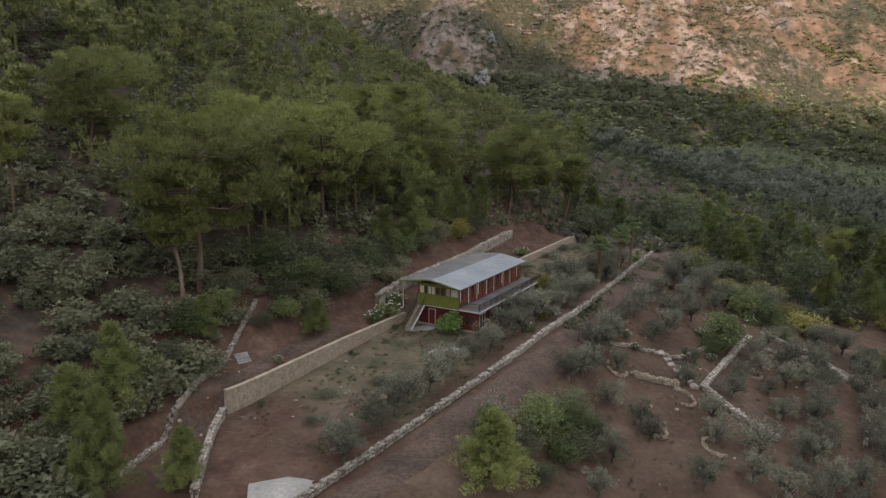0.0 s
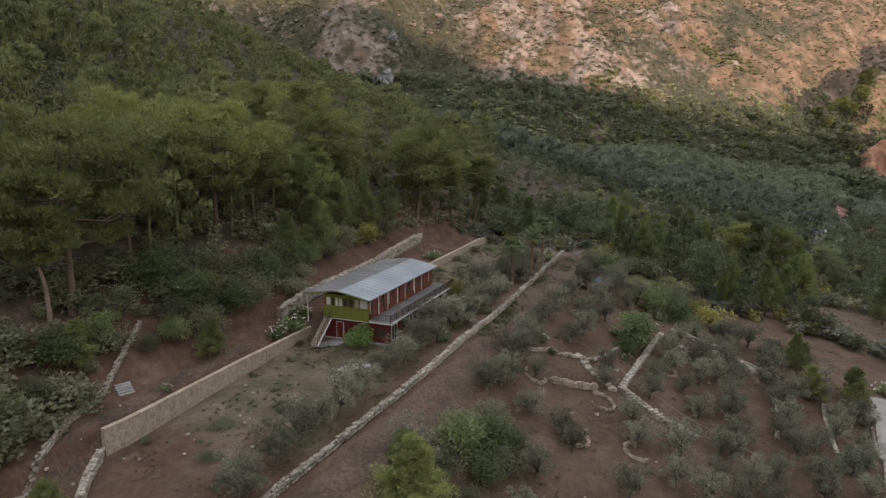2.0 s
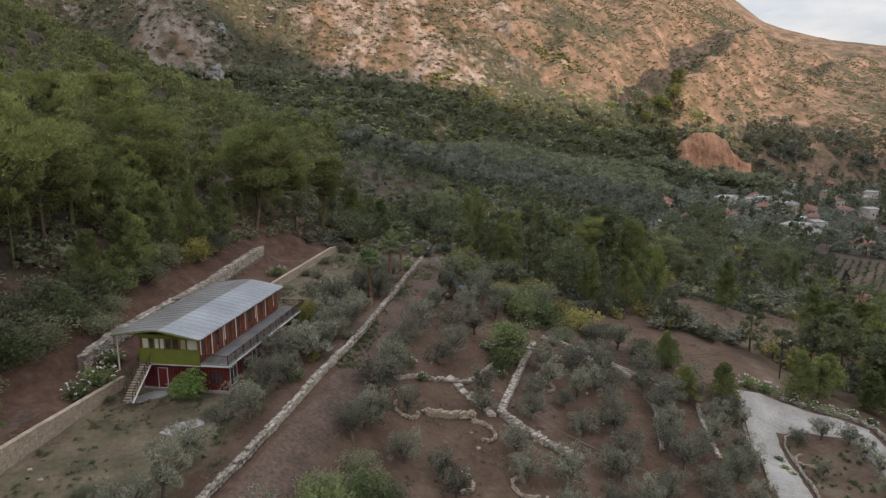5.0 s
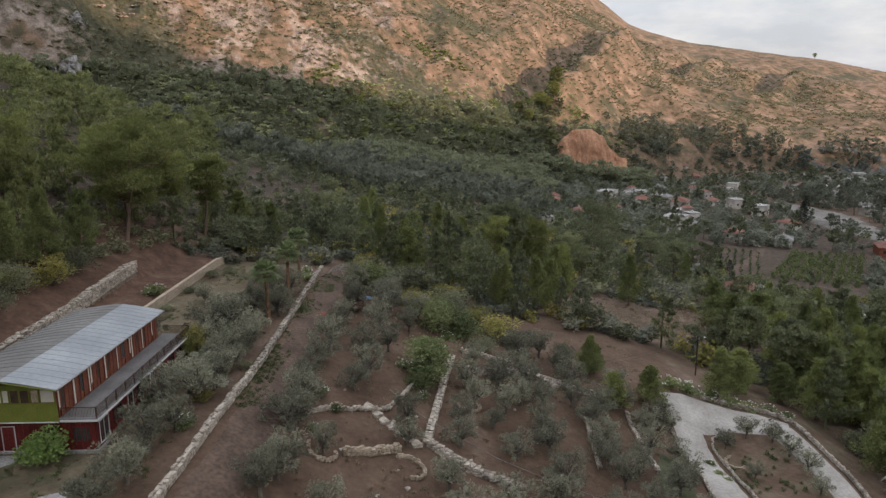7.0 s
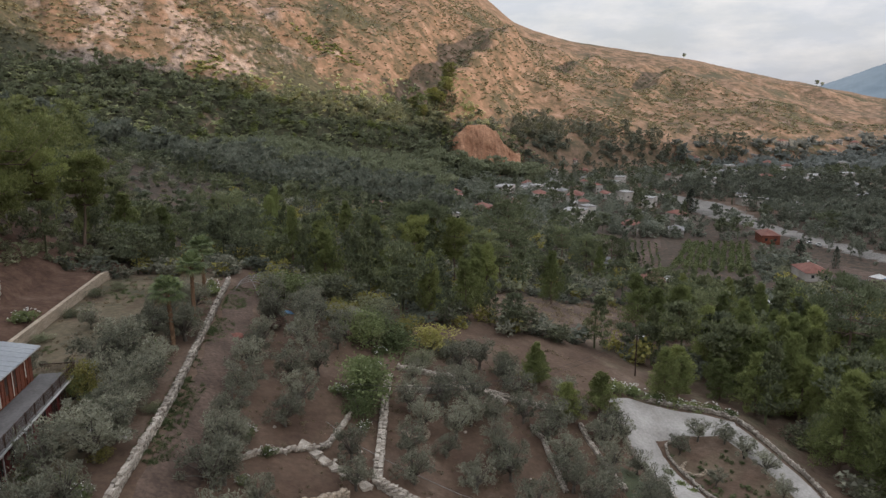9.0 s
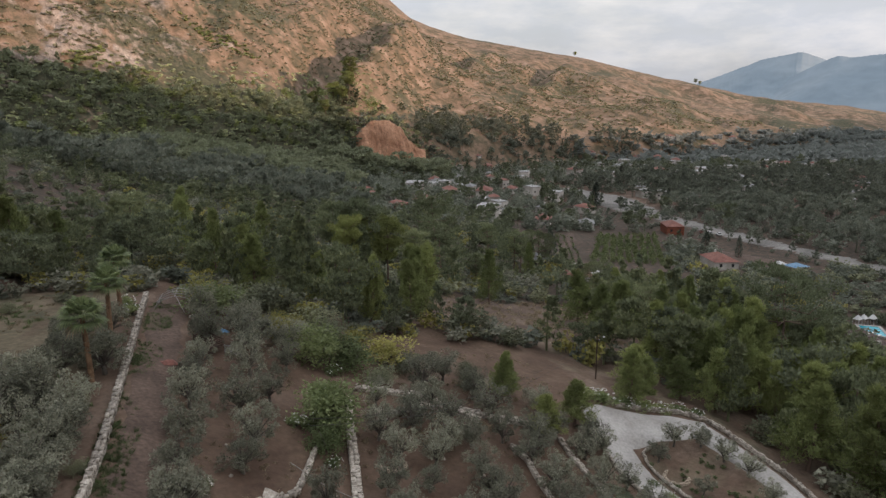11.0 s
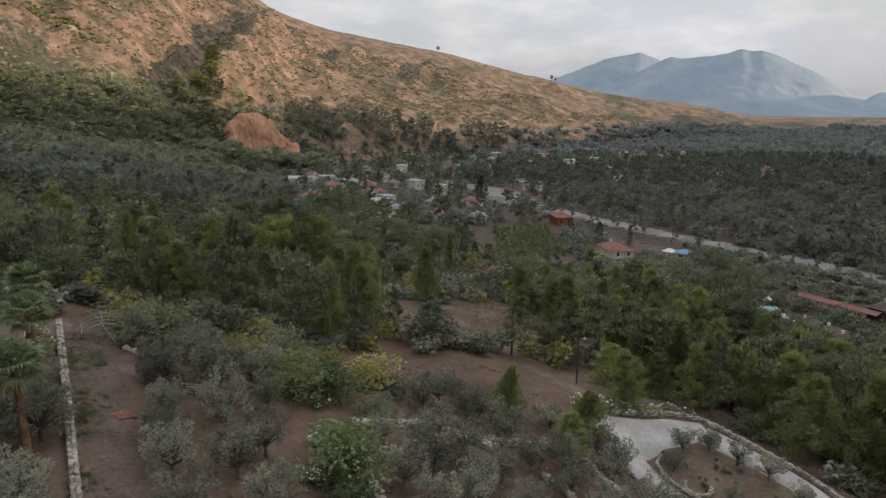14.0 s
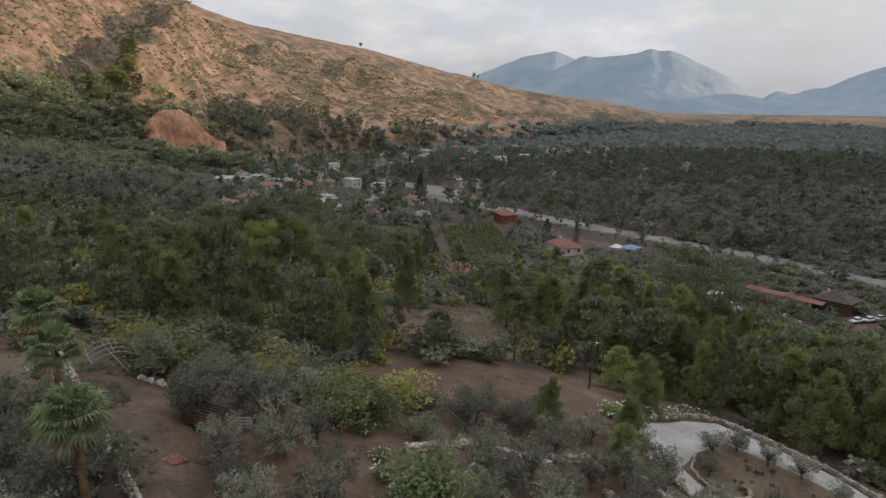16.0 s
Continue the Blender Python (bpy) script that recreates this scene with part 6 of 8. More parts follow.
# single houses and sheds that stand out between the gardens
for k, (u, s, w, tone) in enumerate(((491, 86, 17, 1), (465, 125, 15, 0), (596, 16, 12, 1), (615, 35, 7, 1), (628, 54, 22, 1), (349, -4, 9, 0), (344, 1, 6, 1), (404, 36, 12, 0), (389, 65, 10, 0), (381, 51, 9, 0), (498, 103, 12, 1),
                                     (590, 150, 24, 2), (502, 164, 11, 1), (487, 184, 20, 2), (406, 116, 9, 1), (430, 113, 11, 1), (354, 94, 8, 1), (593, 396, 22, 1), (604, 494, 12, 0), (604, 435, 14, 1))):
    HOUSES.append((u, s, w, min(w * 0.7, 10), (3.2, 4.6, 2.8)[tone], -30 + k * 17 % 40, (TILE, CAP, ROOF_OLD)[tone], WALL, (RED_ROOF, FLAT, GREY_ROOF)[tone], 1, 0.8))
for k, (u, s, w, tone) in enumerate(((671, 415, 9, 1), (608, 357, 16, 0), (710, 381, 14, 1), (755, 425, 14, 0), (765, 456, 20, 0), (761, 358, 24, 0), (753, 371, 13, 1), (694, 318, 20, 2), (586, 290, 14, 1), (868, 673, 16, 1),
                                     (878, 714, 14, 0), (901, 795, 22, 1), (826, 586, 13, 0), (648, 519, 17, 1), (631, 586, 14, 1), (527, 287, 10, 1), (551, 326, 11, 1), (454, 242, 10, 1), (444, 249, 9, 1), (375, -56, 10, 2), (390, -30, 8, 1))):
    HOUSES.append((u, s, w, min(w * 0.7, 10), (3.4, 4.8, 3.0)[tone], -40 + k * 13 % 45, (TILE, CAP, ROOF_OLD)[tone], WALL, (RED_ROOF, FLAT, GREY_ROOF)[tone], 1, 1.0))
# none stands in another
HOUSES = [h for k, h in enumerate(HOUSES) if all(math.dist(h[:2], q[:2]) > 0.5 * (h[2] + q[2]) * 0.85 + 1 for q in HOUSES[:k])]


def house_mask(x, y):
    """Yards: open ground round each house, longest on its downhill side towards the terraces."""
    hit = np.zeros(len(x), bool)
    for h in HOUSES:
        hx, hy = xy(h[0], h[1])
        dx, dy = x - hx, y - hy
        n = math.hypot(hx, hy - 50)
        along, across = -(dx * hx + dy * (hy - 50)) / n, np.abs(dx * (hy - 50) - dy * hx) / n
        hit |= (across < h[2] * 0.55 + 1.0) & (along > -h[3] * 0.6 - 2) & (along < h[3] * 0.6 + (6 if n > 250 else 4))
    return hit


def wood_edge(u):
    """The lower edge of the wild wood, as s, along the terraces."""
    return np.interp(u, [-30, 20, 30, 40, 51, 61, 66, 74, 125, 150, 175], [-42, -49, -55.2, -59.0, -63.2, -68.0, -67, -64.5, -65, -57, -40])


def wood_density(x, y):
    """1 where wild woods stand, 0 on terraces, fields, river and village ground."""
    u, s = us(x, y)
    w = np.ones_like(u)
    w[(s > wood_edge(u)) & (s < 36) & (u > -25) & (u < 138)] = 0
    w[(u < 60) & (s > -48) & (s < 30)] = 0
    w[field_mask(x, y) > 0.35] = 0
    w[river_mask(u, s)] = 0
    w[plot_mask(u, s)] = 0
    w[house_mask(x, y)] = 0
    return w


def river_mask(u, s):
    mid = np.interp(u, [120, 186, 213, 245, 290, 338, 385, 420, 470, 560], [200, 208, 207, 204, 200, 199, 196, 204, 214, 214])
    half = np.interp(u, [120, 180, 300, 390, 420, 470, 500, 560], [9, 9, 10, 11, 20, 22, 12, 6])
    return (np.abs(s - mid) < half) & (u > 110)


def plot_mask(u, s):
    """Gardens, fields and open ground of the village."""
    a = (u > 225) & (u < 330) & (s > 50 + (u - 225) * 0.40) & (s < 108 + (u - 225) * 0.62)
    b = (u > 140) & (u < 192) & (s > 106) & (s < 163)
    c = (u > 238) & (u < 300) & (s > 158) & (s < 188)
    return a | b | c


# ---------------------------------------------------------------- woods, from near to far
def light_pine(seed, kind, limbs, n, length, width):
    """A pine for the mass of the woods: crown and bare trunk alone."""
    return joined([tube([(0, 0, -0.03), (0.01, 0, 0.4), (0, 0.01, 0.9)], [0.02, 0.014, 0.004], 4), pine_parts(seed, kind, limbs, n, length, width)[1]])


def light_bush(seed, lob, n, length, width):
    """A bush of small three-cornered leaves."""
    r = np.random.RandomState(seed)
    lobes = []
    for k in range(lob):
        a, d = k * 2.4 + r.uniform(-0.5, 0.5), r.uniform(0.0, 0.34)
        rad = r.uniform(0.14, 0.25)
        lobes.append((math.cos(a) * d, math.sin(a) * d, r.uniform(0.2, 0.72) - 0.25 * d, rad, rad, rad * 0.9))
    return foliage(r, lobes, n, length, width, 0.3, False, 0.9)


fine_pine = [light_pine(190 + k, kind, 17, 24, 0.046, 0.0165) for k, kind in enumerate(("cone", "cone", "broad", "tall", "cone"))]
near_pine = [light_pine(200 + k, kind, 11, 10, 0.075, 0.028) for k, kind in enumerate(("cone", "broad", "cone", "tall", "broad"))]
fine_bush = [light_bush(210 + k, 13, 62, 0.070, 0.030) for k in range(5)]
near_bush = [light_bush(220 + k, 10, 20, 0.115, 0.058) for k in range(5)]
mid_pine = [light_pine(240 + k, kind, 7, 7, 0.11, 0.048) for k, kind in enumerate(("cone", "broad", "broad", "tall"))]
mid_bush = [light_bush(260 + k, 8, 13, 0.14, 0.078) for k in range(4)]
far_bush = [light_bush(280 + k, 4, 6, 0.40, 0.24) for k in range(4)]


def plant(name, models, p, material, label, category, lo, hi, wide, seed):
    r = np.random.RandomState(seed)
    h = r.uniform(lo, hi, len(p)) * np.where(r.uniform(size=len(p)) < 0.15, 1.25, 1.0)
    # the pines on the spur past the house stay low
    u, s = us(p[:, 0], p[:, 1])
    h = h * (1 - 0.42 * step(95, 150, u) * (1 - step(-66, -58, s)) * (1 - step(230, 300, u)))
    return scatter(name, models, p, material, label, category, h, h * wide * r.uniform(0.85, 1.2, len(p)))


def thinned(p, seed, keep=1.0):
    r = np.random.RandomState(seed)
    return p[(wood_density(p[:, 0], p[:, 1]) * keep) > r.uniform(size=len(p))]


# hillside above the terraces
hill = apart(thinned(cover(3000, 1, 45, 340, -50, 12), 2), 6.0)
hu, hs_ = us(hill[:, 0], hill[:, 1])
hill = hill[(hs_ < wood_edge(hu) - 5) & (hs_ < -60)]
hu, hs_ = us(hill[:, 0], hill[:, 1])
hill = hill[(np.random.RandomState(37).uniform(size=len(hill)) < np.where(hu > 80, 0.85, 0.5)) & ((hu > 52) | (hs_ < -88))]
near_by = np.hypot(hill[:, 0] - 0, hill[:, 1] - 30) < 150
plant("hillside_pines", fine_pine, hill[near_by], PINE, "dense pine wood climbing the hillside", "woods", 8, 16, 0.82, 3)
plant("upper_pines", near_pine, hill[~near_by], PINE, "pine wood high on the hillside", "woods", 9, 16, 0.95, 28)
under = apart(thinned(cover(9000, 4, 30, 240, -54, 14), 5), 2.3)
uu, us_ = us(under[:, 0], under[:, 1])
under = under[(us_ < wood_edge(uu)) & (us_ < -50) & ((us_ < -80) | (uu < 30) | (np.random.RandomState(89).uniform(size=len(uu)) < 0.55))]
ud = np.hypot(under[:, 0], under[:, 1] - 30)
plant("hillside_scrub", fine_bush, under[ud < 75], MAQUIS, "dark evergreen scrub under the pines", "scrub", 1.8, 5.0, 1.45, 6)
plant("upper_scrub", mid_bush, under[(ud >= 75)], MAQUIS, "evergreen scrub high on the hillside", "scrub", 1.8, 3.8, 1.4, 29)
# the wooded slope beyond the terraces
slope = apart(thinned(cover(6500, 7, 80, 330, 4, 112), 8), 4.8)
su, ss = us(slope[:, 0], slope[:, 1])
slope = slope[(ss > -130) & ((ss > 36) | (su > 138)) & ((ss > -72) | (su > 160))]
deal = np.random.RandomState(9).uniform(size=len(slope))
sd = np.hypot(slope[:, 0], slope[:, 1] - 60)
su, ss = us(slope[:, 0], slope[:, 1])
open_view = (ss > 92) & (sd > 140)
close = sd < 125
pine = (deal < 0.20) & ~open_view
dark_pine = (deal > 0.20) & (deal < 0.34) & ~open_view
scrub_ = (deal > 0.34) & (deal < 0.66) | (deal < 0.12) & open_view
plant("slope_pines", fine_pine, slope[pine & close], PINE_DEEP, "mixed pine wood on the lower slope", "woods", 7, 13, 0.9, 9)
far_end = su > 200
plant("slope_dark_pines", fine_pine, slope[dark_pine & close], WOODS_GREEN, "dark pines among the scrub of the lower slope", "woods", 6, 11, 0.95, 53)
plant("lower_dark_pines", near_pine, slope[dark_pine & ~close], WOODS_GREEN, "dark pines on the far part of the slope", "woods", 5, 10, 1.0, 54)
plant("lower_pines", near_pine, slope[pine & ~close & ~far_end], PINE_DEEP, "pine wood on the far part of the slope", "woods", 6, 12, 1.1, 30)
plant("village_edge_pines", near_pine, slope[pine & ~close & far_end], PINE_DEEP, "low pine wood at the edge of the village", "woods", 4, 7, 1.3, 50)
plant("slope_scrub", fine_bush, slope[scrub_ & close], MAQUIS, "dark evergreen scrub on the lower slope", "scrub", 2.4, 5.4, 1.5, 10)
plant("lower_scrub", near_bush, slope[scrub_ & ~close], MAQUIS, "evergreen scrub on the far part of the slope", "scrub", 2.2, 4.8, 1.6, 31)
down = ss > 70
plant("lower_trees", near_bush, slope[(deal > 0.5) & down & (ss < 96) & (su < 195)], WOODS_GREEN, "dark broadleaf trees above the village", "woods", 4, 8, 1.3, 46)
plant("garden_trees", near_bush, slope[(deal > 0.4) & ((ss >= 96) | down & (su >= 195))], WOODS, "low dark garden trees by the river", "woods", 2.5, 5.0, 1.4, 48)
plant("lower_tall_pines", near_pine, slope[(deal < 0.3) & down & (ss < 96) & (su < 195)], WOODS_GREEN, "tall dark pines above the village", "woods", 8, 13, 1.2, 47)
plant("slope_olives", near_bush, slope[(deal > 0.66) & ~down], OLIVE, "wild olives and grey-green bushes on the slope", "scrub", 2.4, 4.6, 1.5, 11)
fill = apart(thinned(cover(9000, 33, 130, 330, 4, 112), 34), 4.2)
fu, fs = us(fill[:, 0], fill[:, 1])
fill = fill[(fs > -130) & ((fs > 36) | (fu > 138))]
plant("slope_undergrowth", mid_bush, fill[::2], WOODS, "tangled undergrowth between the trees", "scrub", 1.5, 3.2, 1.8, 32)
# trees and hedges of the garden round the pool
yard_ = apart(cover(9000, 86, 130, 300, 40, 100), 3.4)
yu, ys = us(yard_[:, 0], yard_[:, 1])
held = (np.hypot(yu - 177, ys - 134.4) < 8) | (np.abs(yu - 168.8) < 13.5) & (np.abs(ys - 152.4) < 4.5) | (np.abs(yu - 183) < 4) & (np.abs(ys - 138) < 6.5) | (np.abs(yu - 171) < 11) & (np.abs(ys - 131.7) < 2.5) | (np.abs(yu - 147.5) < 4.5) & (np.abs(ys - 157) < 7)
before = (yu < 177) & (yu > 150) & (np.abs(ys - 134.4 + (177 - yu) * 0.45) < 7)
yard_ = yard_[(yu > 141) & (yu < 191) & (ys > 107) & (ys < 162) & ~held & ~before & ~house_mask(yard_[:, 0], yard_[:, 1]) & (fbm(yard_[:, 0], yard_[:, 1], 14, 87, 2) > -0.2)]
plant("pool_garden_trees", near_bush, yard_, WOODS_GREEN, "dark green garden trees and hedges round the pool", "woods", 2.0, 4.6, 1.4, 88)
gold = apart(thinned(cover(900, 12, 100, 280, 5, 70), 13), 8)
gu, gs = us(gold[:, 0], gold[:, 1])
plant("slope_yellow", near_bush, gold[(gs > -60) & (gu > 138)], YELLOW, "yellowing bushes among the evergreen woods", "scrub", 2.2, 4.6, 1.2, 14)
# valley woods: tall pines on the far side of the river and under the mountain, low gardens round the village
vale = apart(thinned(cover(52000, 15, 300, 820, -12, 112), 16, 0.97), 6.2)
vale = vale[(np.degrees(np.arctan2(vale[:, 0], vale[:, 1])) < 41) | (np.random.RandomState(14).uniform(size=len(vale)) < 0.62)]
vz, vb = land(vale[:, 0], vale[:, 1]), np.degrees(np.arctan2(vale[:, 0], vale[:, 1]))
vu, vs = us(vale[:, 0], vale[:, 1])
keep = vz < np.interp(vb, WOOD_TOP_B + [44], WOOD_TOP_Z + [26])
tall = keep & (np.abs(vs - 186) > 20) & ((vs > 222) & (vu < 560) | (vb < 38) | (vu < 250) & (vs > 205) | (vs < 25))
bank = (np.abs(vs - 186) < 20) & (vu < 420)
town_land = keep & ~tall & ~bank
plant("river_bushes", mid_bush, vale[keep & bank & ~tall], WOODS, "low bushes along the river bank", "scrub", 1.5, 3.4, 1.5, 49)
deal = np.random.RandomState(17).uniform(size=len(vale))
vr = np.hypot(vale[:, 0], vale[:, 1])
far_pine = [light_pine(340 + k, kind, 6, 8, 0.095, 0.050) for k, kind in enumerate(("cone", "broad", "broad", "tall"))]
west = vb < 41
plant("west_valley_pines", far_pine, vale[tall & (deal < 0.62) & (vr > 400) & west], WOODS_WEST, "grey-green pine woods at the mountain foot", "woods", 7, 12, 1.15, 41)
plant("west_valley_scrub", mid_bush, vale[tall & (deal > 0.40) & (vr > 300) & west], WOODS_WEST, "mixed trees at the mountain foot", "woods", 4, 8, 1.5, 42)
plant("deep_valley_pines", far_pine, vale[tall & (deal < 0.62) & (vr > 480) & ~west], WOODS, "dark pine woods far down the valley", "woods", 8, 13, 0.95, 38)
plant("valley_pines", mid_pine, vale[tall & (deal < 0.62) & ((vr <= 480) & ~west | (vr <= 400) & west)], WOODS, "dark pine woods filling the valley", "woods", 8, 13, 1.0, 18)
plant("valley_scrub", mid_bush, vale[tall & (deal > 0.40) & ~west], WOODS, "dark mixed trees filling the valley", "woods", 4, 8, 1.5, 19)
plant("village_trees", mid_bush, vale[town_land & (deal < 0.78)], WOODS, "garden trees round the village houses", "woods", 4, 8.5, 1.25, 26)
plant("village_pines", mid_pine, vale[town_land & (deal > 0.84)], WOODS_GREEN, "taller pines among the village gardens", "woods", 7, 11, 1.0, 27)
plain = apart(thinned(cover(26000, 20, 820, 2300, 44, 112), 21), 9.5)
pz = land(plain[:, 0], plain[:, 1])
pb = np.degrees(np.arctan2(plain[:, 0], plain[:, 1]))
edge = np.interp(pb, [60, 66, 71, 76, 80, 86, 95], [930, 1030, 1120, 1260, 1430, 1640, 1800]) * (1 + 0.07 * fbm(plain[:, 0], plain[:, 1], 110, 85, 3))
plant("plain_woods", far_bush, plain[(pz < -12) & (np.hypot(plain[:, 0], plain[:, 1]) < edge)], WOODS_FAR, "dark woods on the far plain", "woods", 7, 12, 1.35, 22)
bank_u = np.random.RandomState(80).uniform(150, 470, 60)
bank_s = np.interp(bank_u, [120, 186, 245, 338, 385, 470], [193, 199, 195, 190, 184, 188]) + np.random.RandomState(81).normal(0, 2.5, 60)
keep_ = fbm(bank_u, bank_u * 0, 40, 82, 2) > -0.25
plant("bank_trees", mid_pine, np.column_stack(xy(bank_u, bank_s))[keep_], WOODS, "dark trees along the near bank of the river", "woods", 4, 9, 1.0, 83)
# tall trees hiding the foot of the quarry
screen = apart(cover(420, 65, 590, 632, 36.5, 46), 6.5)
plant("quarry_trees", mid_pine, screen, WOODS_WEST, "pines along the foot of the red earth cut", "woods", 10, 17, 1.1, 45)
east = apart(cover(6000, 68, 600, 1050, 44, 66), 6.5)
ez, eb = land(east[:, 0], east[:, 1]), np.degrees(np.arctan2(east[:, 0], east[:, 1]))
east = east[(ez < np.interp(eb, [44, 48, 52, 58, 66], [16, 12, 6, -6, -20]) + 6 * fbm(east[:, 0], east[:, 1], 60, 47, 3)) & (ez > -33) & ~house_mask(east[:, 0], east[:, 1]) & (fbm(east[:, 0], east[:, 1], 45, 48, 3) > -0.35)]
plant("foot_pines", far_pine, east, WOODS, "dark pines along the mountain foot behind the village", "woods", 7, 13, 0.95, 69)
# bushes and trees on the lit mountain
maq = apart(cover(80000, 23, 520, 1250, -18, 72), 2.9)
mz, mm = land(maq[:, 0], maq[:, 1]), hills(maq[:, 0], maq[:, 1])[1]
mb = np.degrees(np.arctan2(maq[:, 0], maq[:, 1]))
clump = waves(maq[:, 0], maq[:, 1], 90, 40) + 0.7 * waves(maq[:, 0], maq[:, 1], 31, 41)
on_crag = np.exp(-((mb - 2.0) / 3.4) ** 4) * (np.hypot(maq[:, 0], maq[:, 1]) < 780)
odds = 0.46 + 0.75 * clump + 0.30 * (mb < 24) - 0.04 * (mb > 45) - 0.35 * on_crag + 0.3 * np.exp(-((mz - 15) / 30) ** 2) * (mb < 40)
thin = (np.random.RandomState(24).uniform(size=len(maq)) < odds) & (mm > 0.5) & (mz > -4)
tiny_bush = [light_bush(300 + k, 2, 4, 0.55, 0.36) for k in range(4)]
foot_ = (mz < 60) & (mb < 41)
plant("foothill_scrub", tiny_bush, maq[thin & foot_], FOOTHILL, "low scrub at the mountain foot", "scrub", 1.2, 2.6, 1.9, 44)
plant("mountain_scrub", tiny_bush, maq[thin & ~foot_], HILL_SCRUB, "low evergreen scrub scattered over the mountain", "scrub", 1.0, 2.4, 1.9, 25)
green = thin & (mb > 10) & (mb < 41) & (mz < 50) & (clump > -0.1)
thicket = (np.hypot((maq[:, 0] - 352) / 30, (maq[:, 1] - 621 + 0.55 * (maq[:, 0] - 352)) / 12) < 1) | (np.hypot((maq[:, 0] - 224) / 34, (maq[:, 1] - 556) / 13) < 1) & (clump > -0.3)
plant("mountain_thickets", tiny_bush, maq[thicket], PINE_YOUNG, "dense green thickets on the open mountain", "scrub", 1.6, 2.8, 1.9, 84)
plant("foothill_trees", mid_bush, maq[green][::3], PINE_YOUNG, "sunlit green trees along the mountain foot", "woods", 3.5, 6.5, 1.4, 35)
low_wood = (mm > 0.3) & (mz < 52) & (mz > -12) & (mb < 41) & (np.random.RandomState(64).uniform(size=len(maq)) < np.where(mz > 34, 0.04, 0.075))
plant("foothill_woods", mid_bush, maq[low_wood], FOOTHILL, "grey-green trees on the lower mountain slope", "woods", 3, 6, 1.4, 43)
ravine = np.exp(-((mb - 39.0) / 1.8) ** 2) * (np.hypot(maq[:, 0], maq[:, 1]) < 730)
plant("ravine_trees", mid_pine, maq[(ravine > 0.4) & (mb < 39.6) & (mm > 0.5)][::4], WOODS_GREEN, "pines growing in the shaded gully", "woods", 7, 12, 1.0, 36)


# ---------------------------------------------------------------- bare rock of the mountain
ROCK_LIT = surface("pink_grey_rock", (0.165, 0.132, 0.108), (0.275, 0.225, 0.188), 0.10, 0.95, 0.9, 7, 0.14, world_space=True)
ROCK_CRAG = surface("pale_grey_rock", (0.136, 0.133, 0.13), (0.345, 0.333, 0.32), 0.16, 0.95, 1.0, 5, 0.03, world_space=True, wear=0.5)


def boulder_model(seed):
    """An angular outcrop, one unit across, broken into facets."""
    r = np.random.RandomState(seed)
    pieces = []
    for k in range(6):
        c, f = STONES[(seed + k) % 10]
        turn = np.array(Euler((r.uniform(-0.5, 0.5), r.uniform(-0.5, 0.5), r.uniform(0, 6.28))).to_matrix())
        size = np.array([r.uniform(0.25, 0.7), r.uniform(0.2, 0.45), r.uniform(0.3, 0.75)])
        tri = [t for q in f for t in ((q[0], q[1], q[2]), (q[0], q[2], q[3]))]
        pieces.append(((c * size) @ turn.T + np.append(r.uniform(-0.45, 0.45, 2), r.uniform(-0.1, 0.2)), np.array(tri)))
    return joined(pieces)


outcrop = [boulder_model(600 + k) for k in range(7)]
spots = apart(cover(16000, 61, 560, 1250, -16, 38), 6)
oz, om = land(spots[:, 0], spots[:, 1]), hills(spots[:, 0], spots[:, 1])[1]
ob_ = np.degrees(np.arctan2(spots[:, 0], spots[:, 1]))
ribs = slabs(spots[:, 0], spots[:, 1])
keep = (om > 0.5) & (oz > 34) & (np.random.RandomState(62).uniform(size=len(spots)) < (0.15 + 0.8 * ribs) * (1 - step(16, 36, ob_)) + 0.02)
spots = spots[keep][::2]
size = np.minimum(np.random.RandomState(63).gamma(2.0, 0.8, len(spots)) + 0.9, 4.0)
scatter("rock_outcrops", outcrop, spots, ROCK_LIT, "pale pinkish limestone outcrops on the mountain", "rock", size * 0.62, size * 1.5)


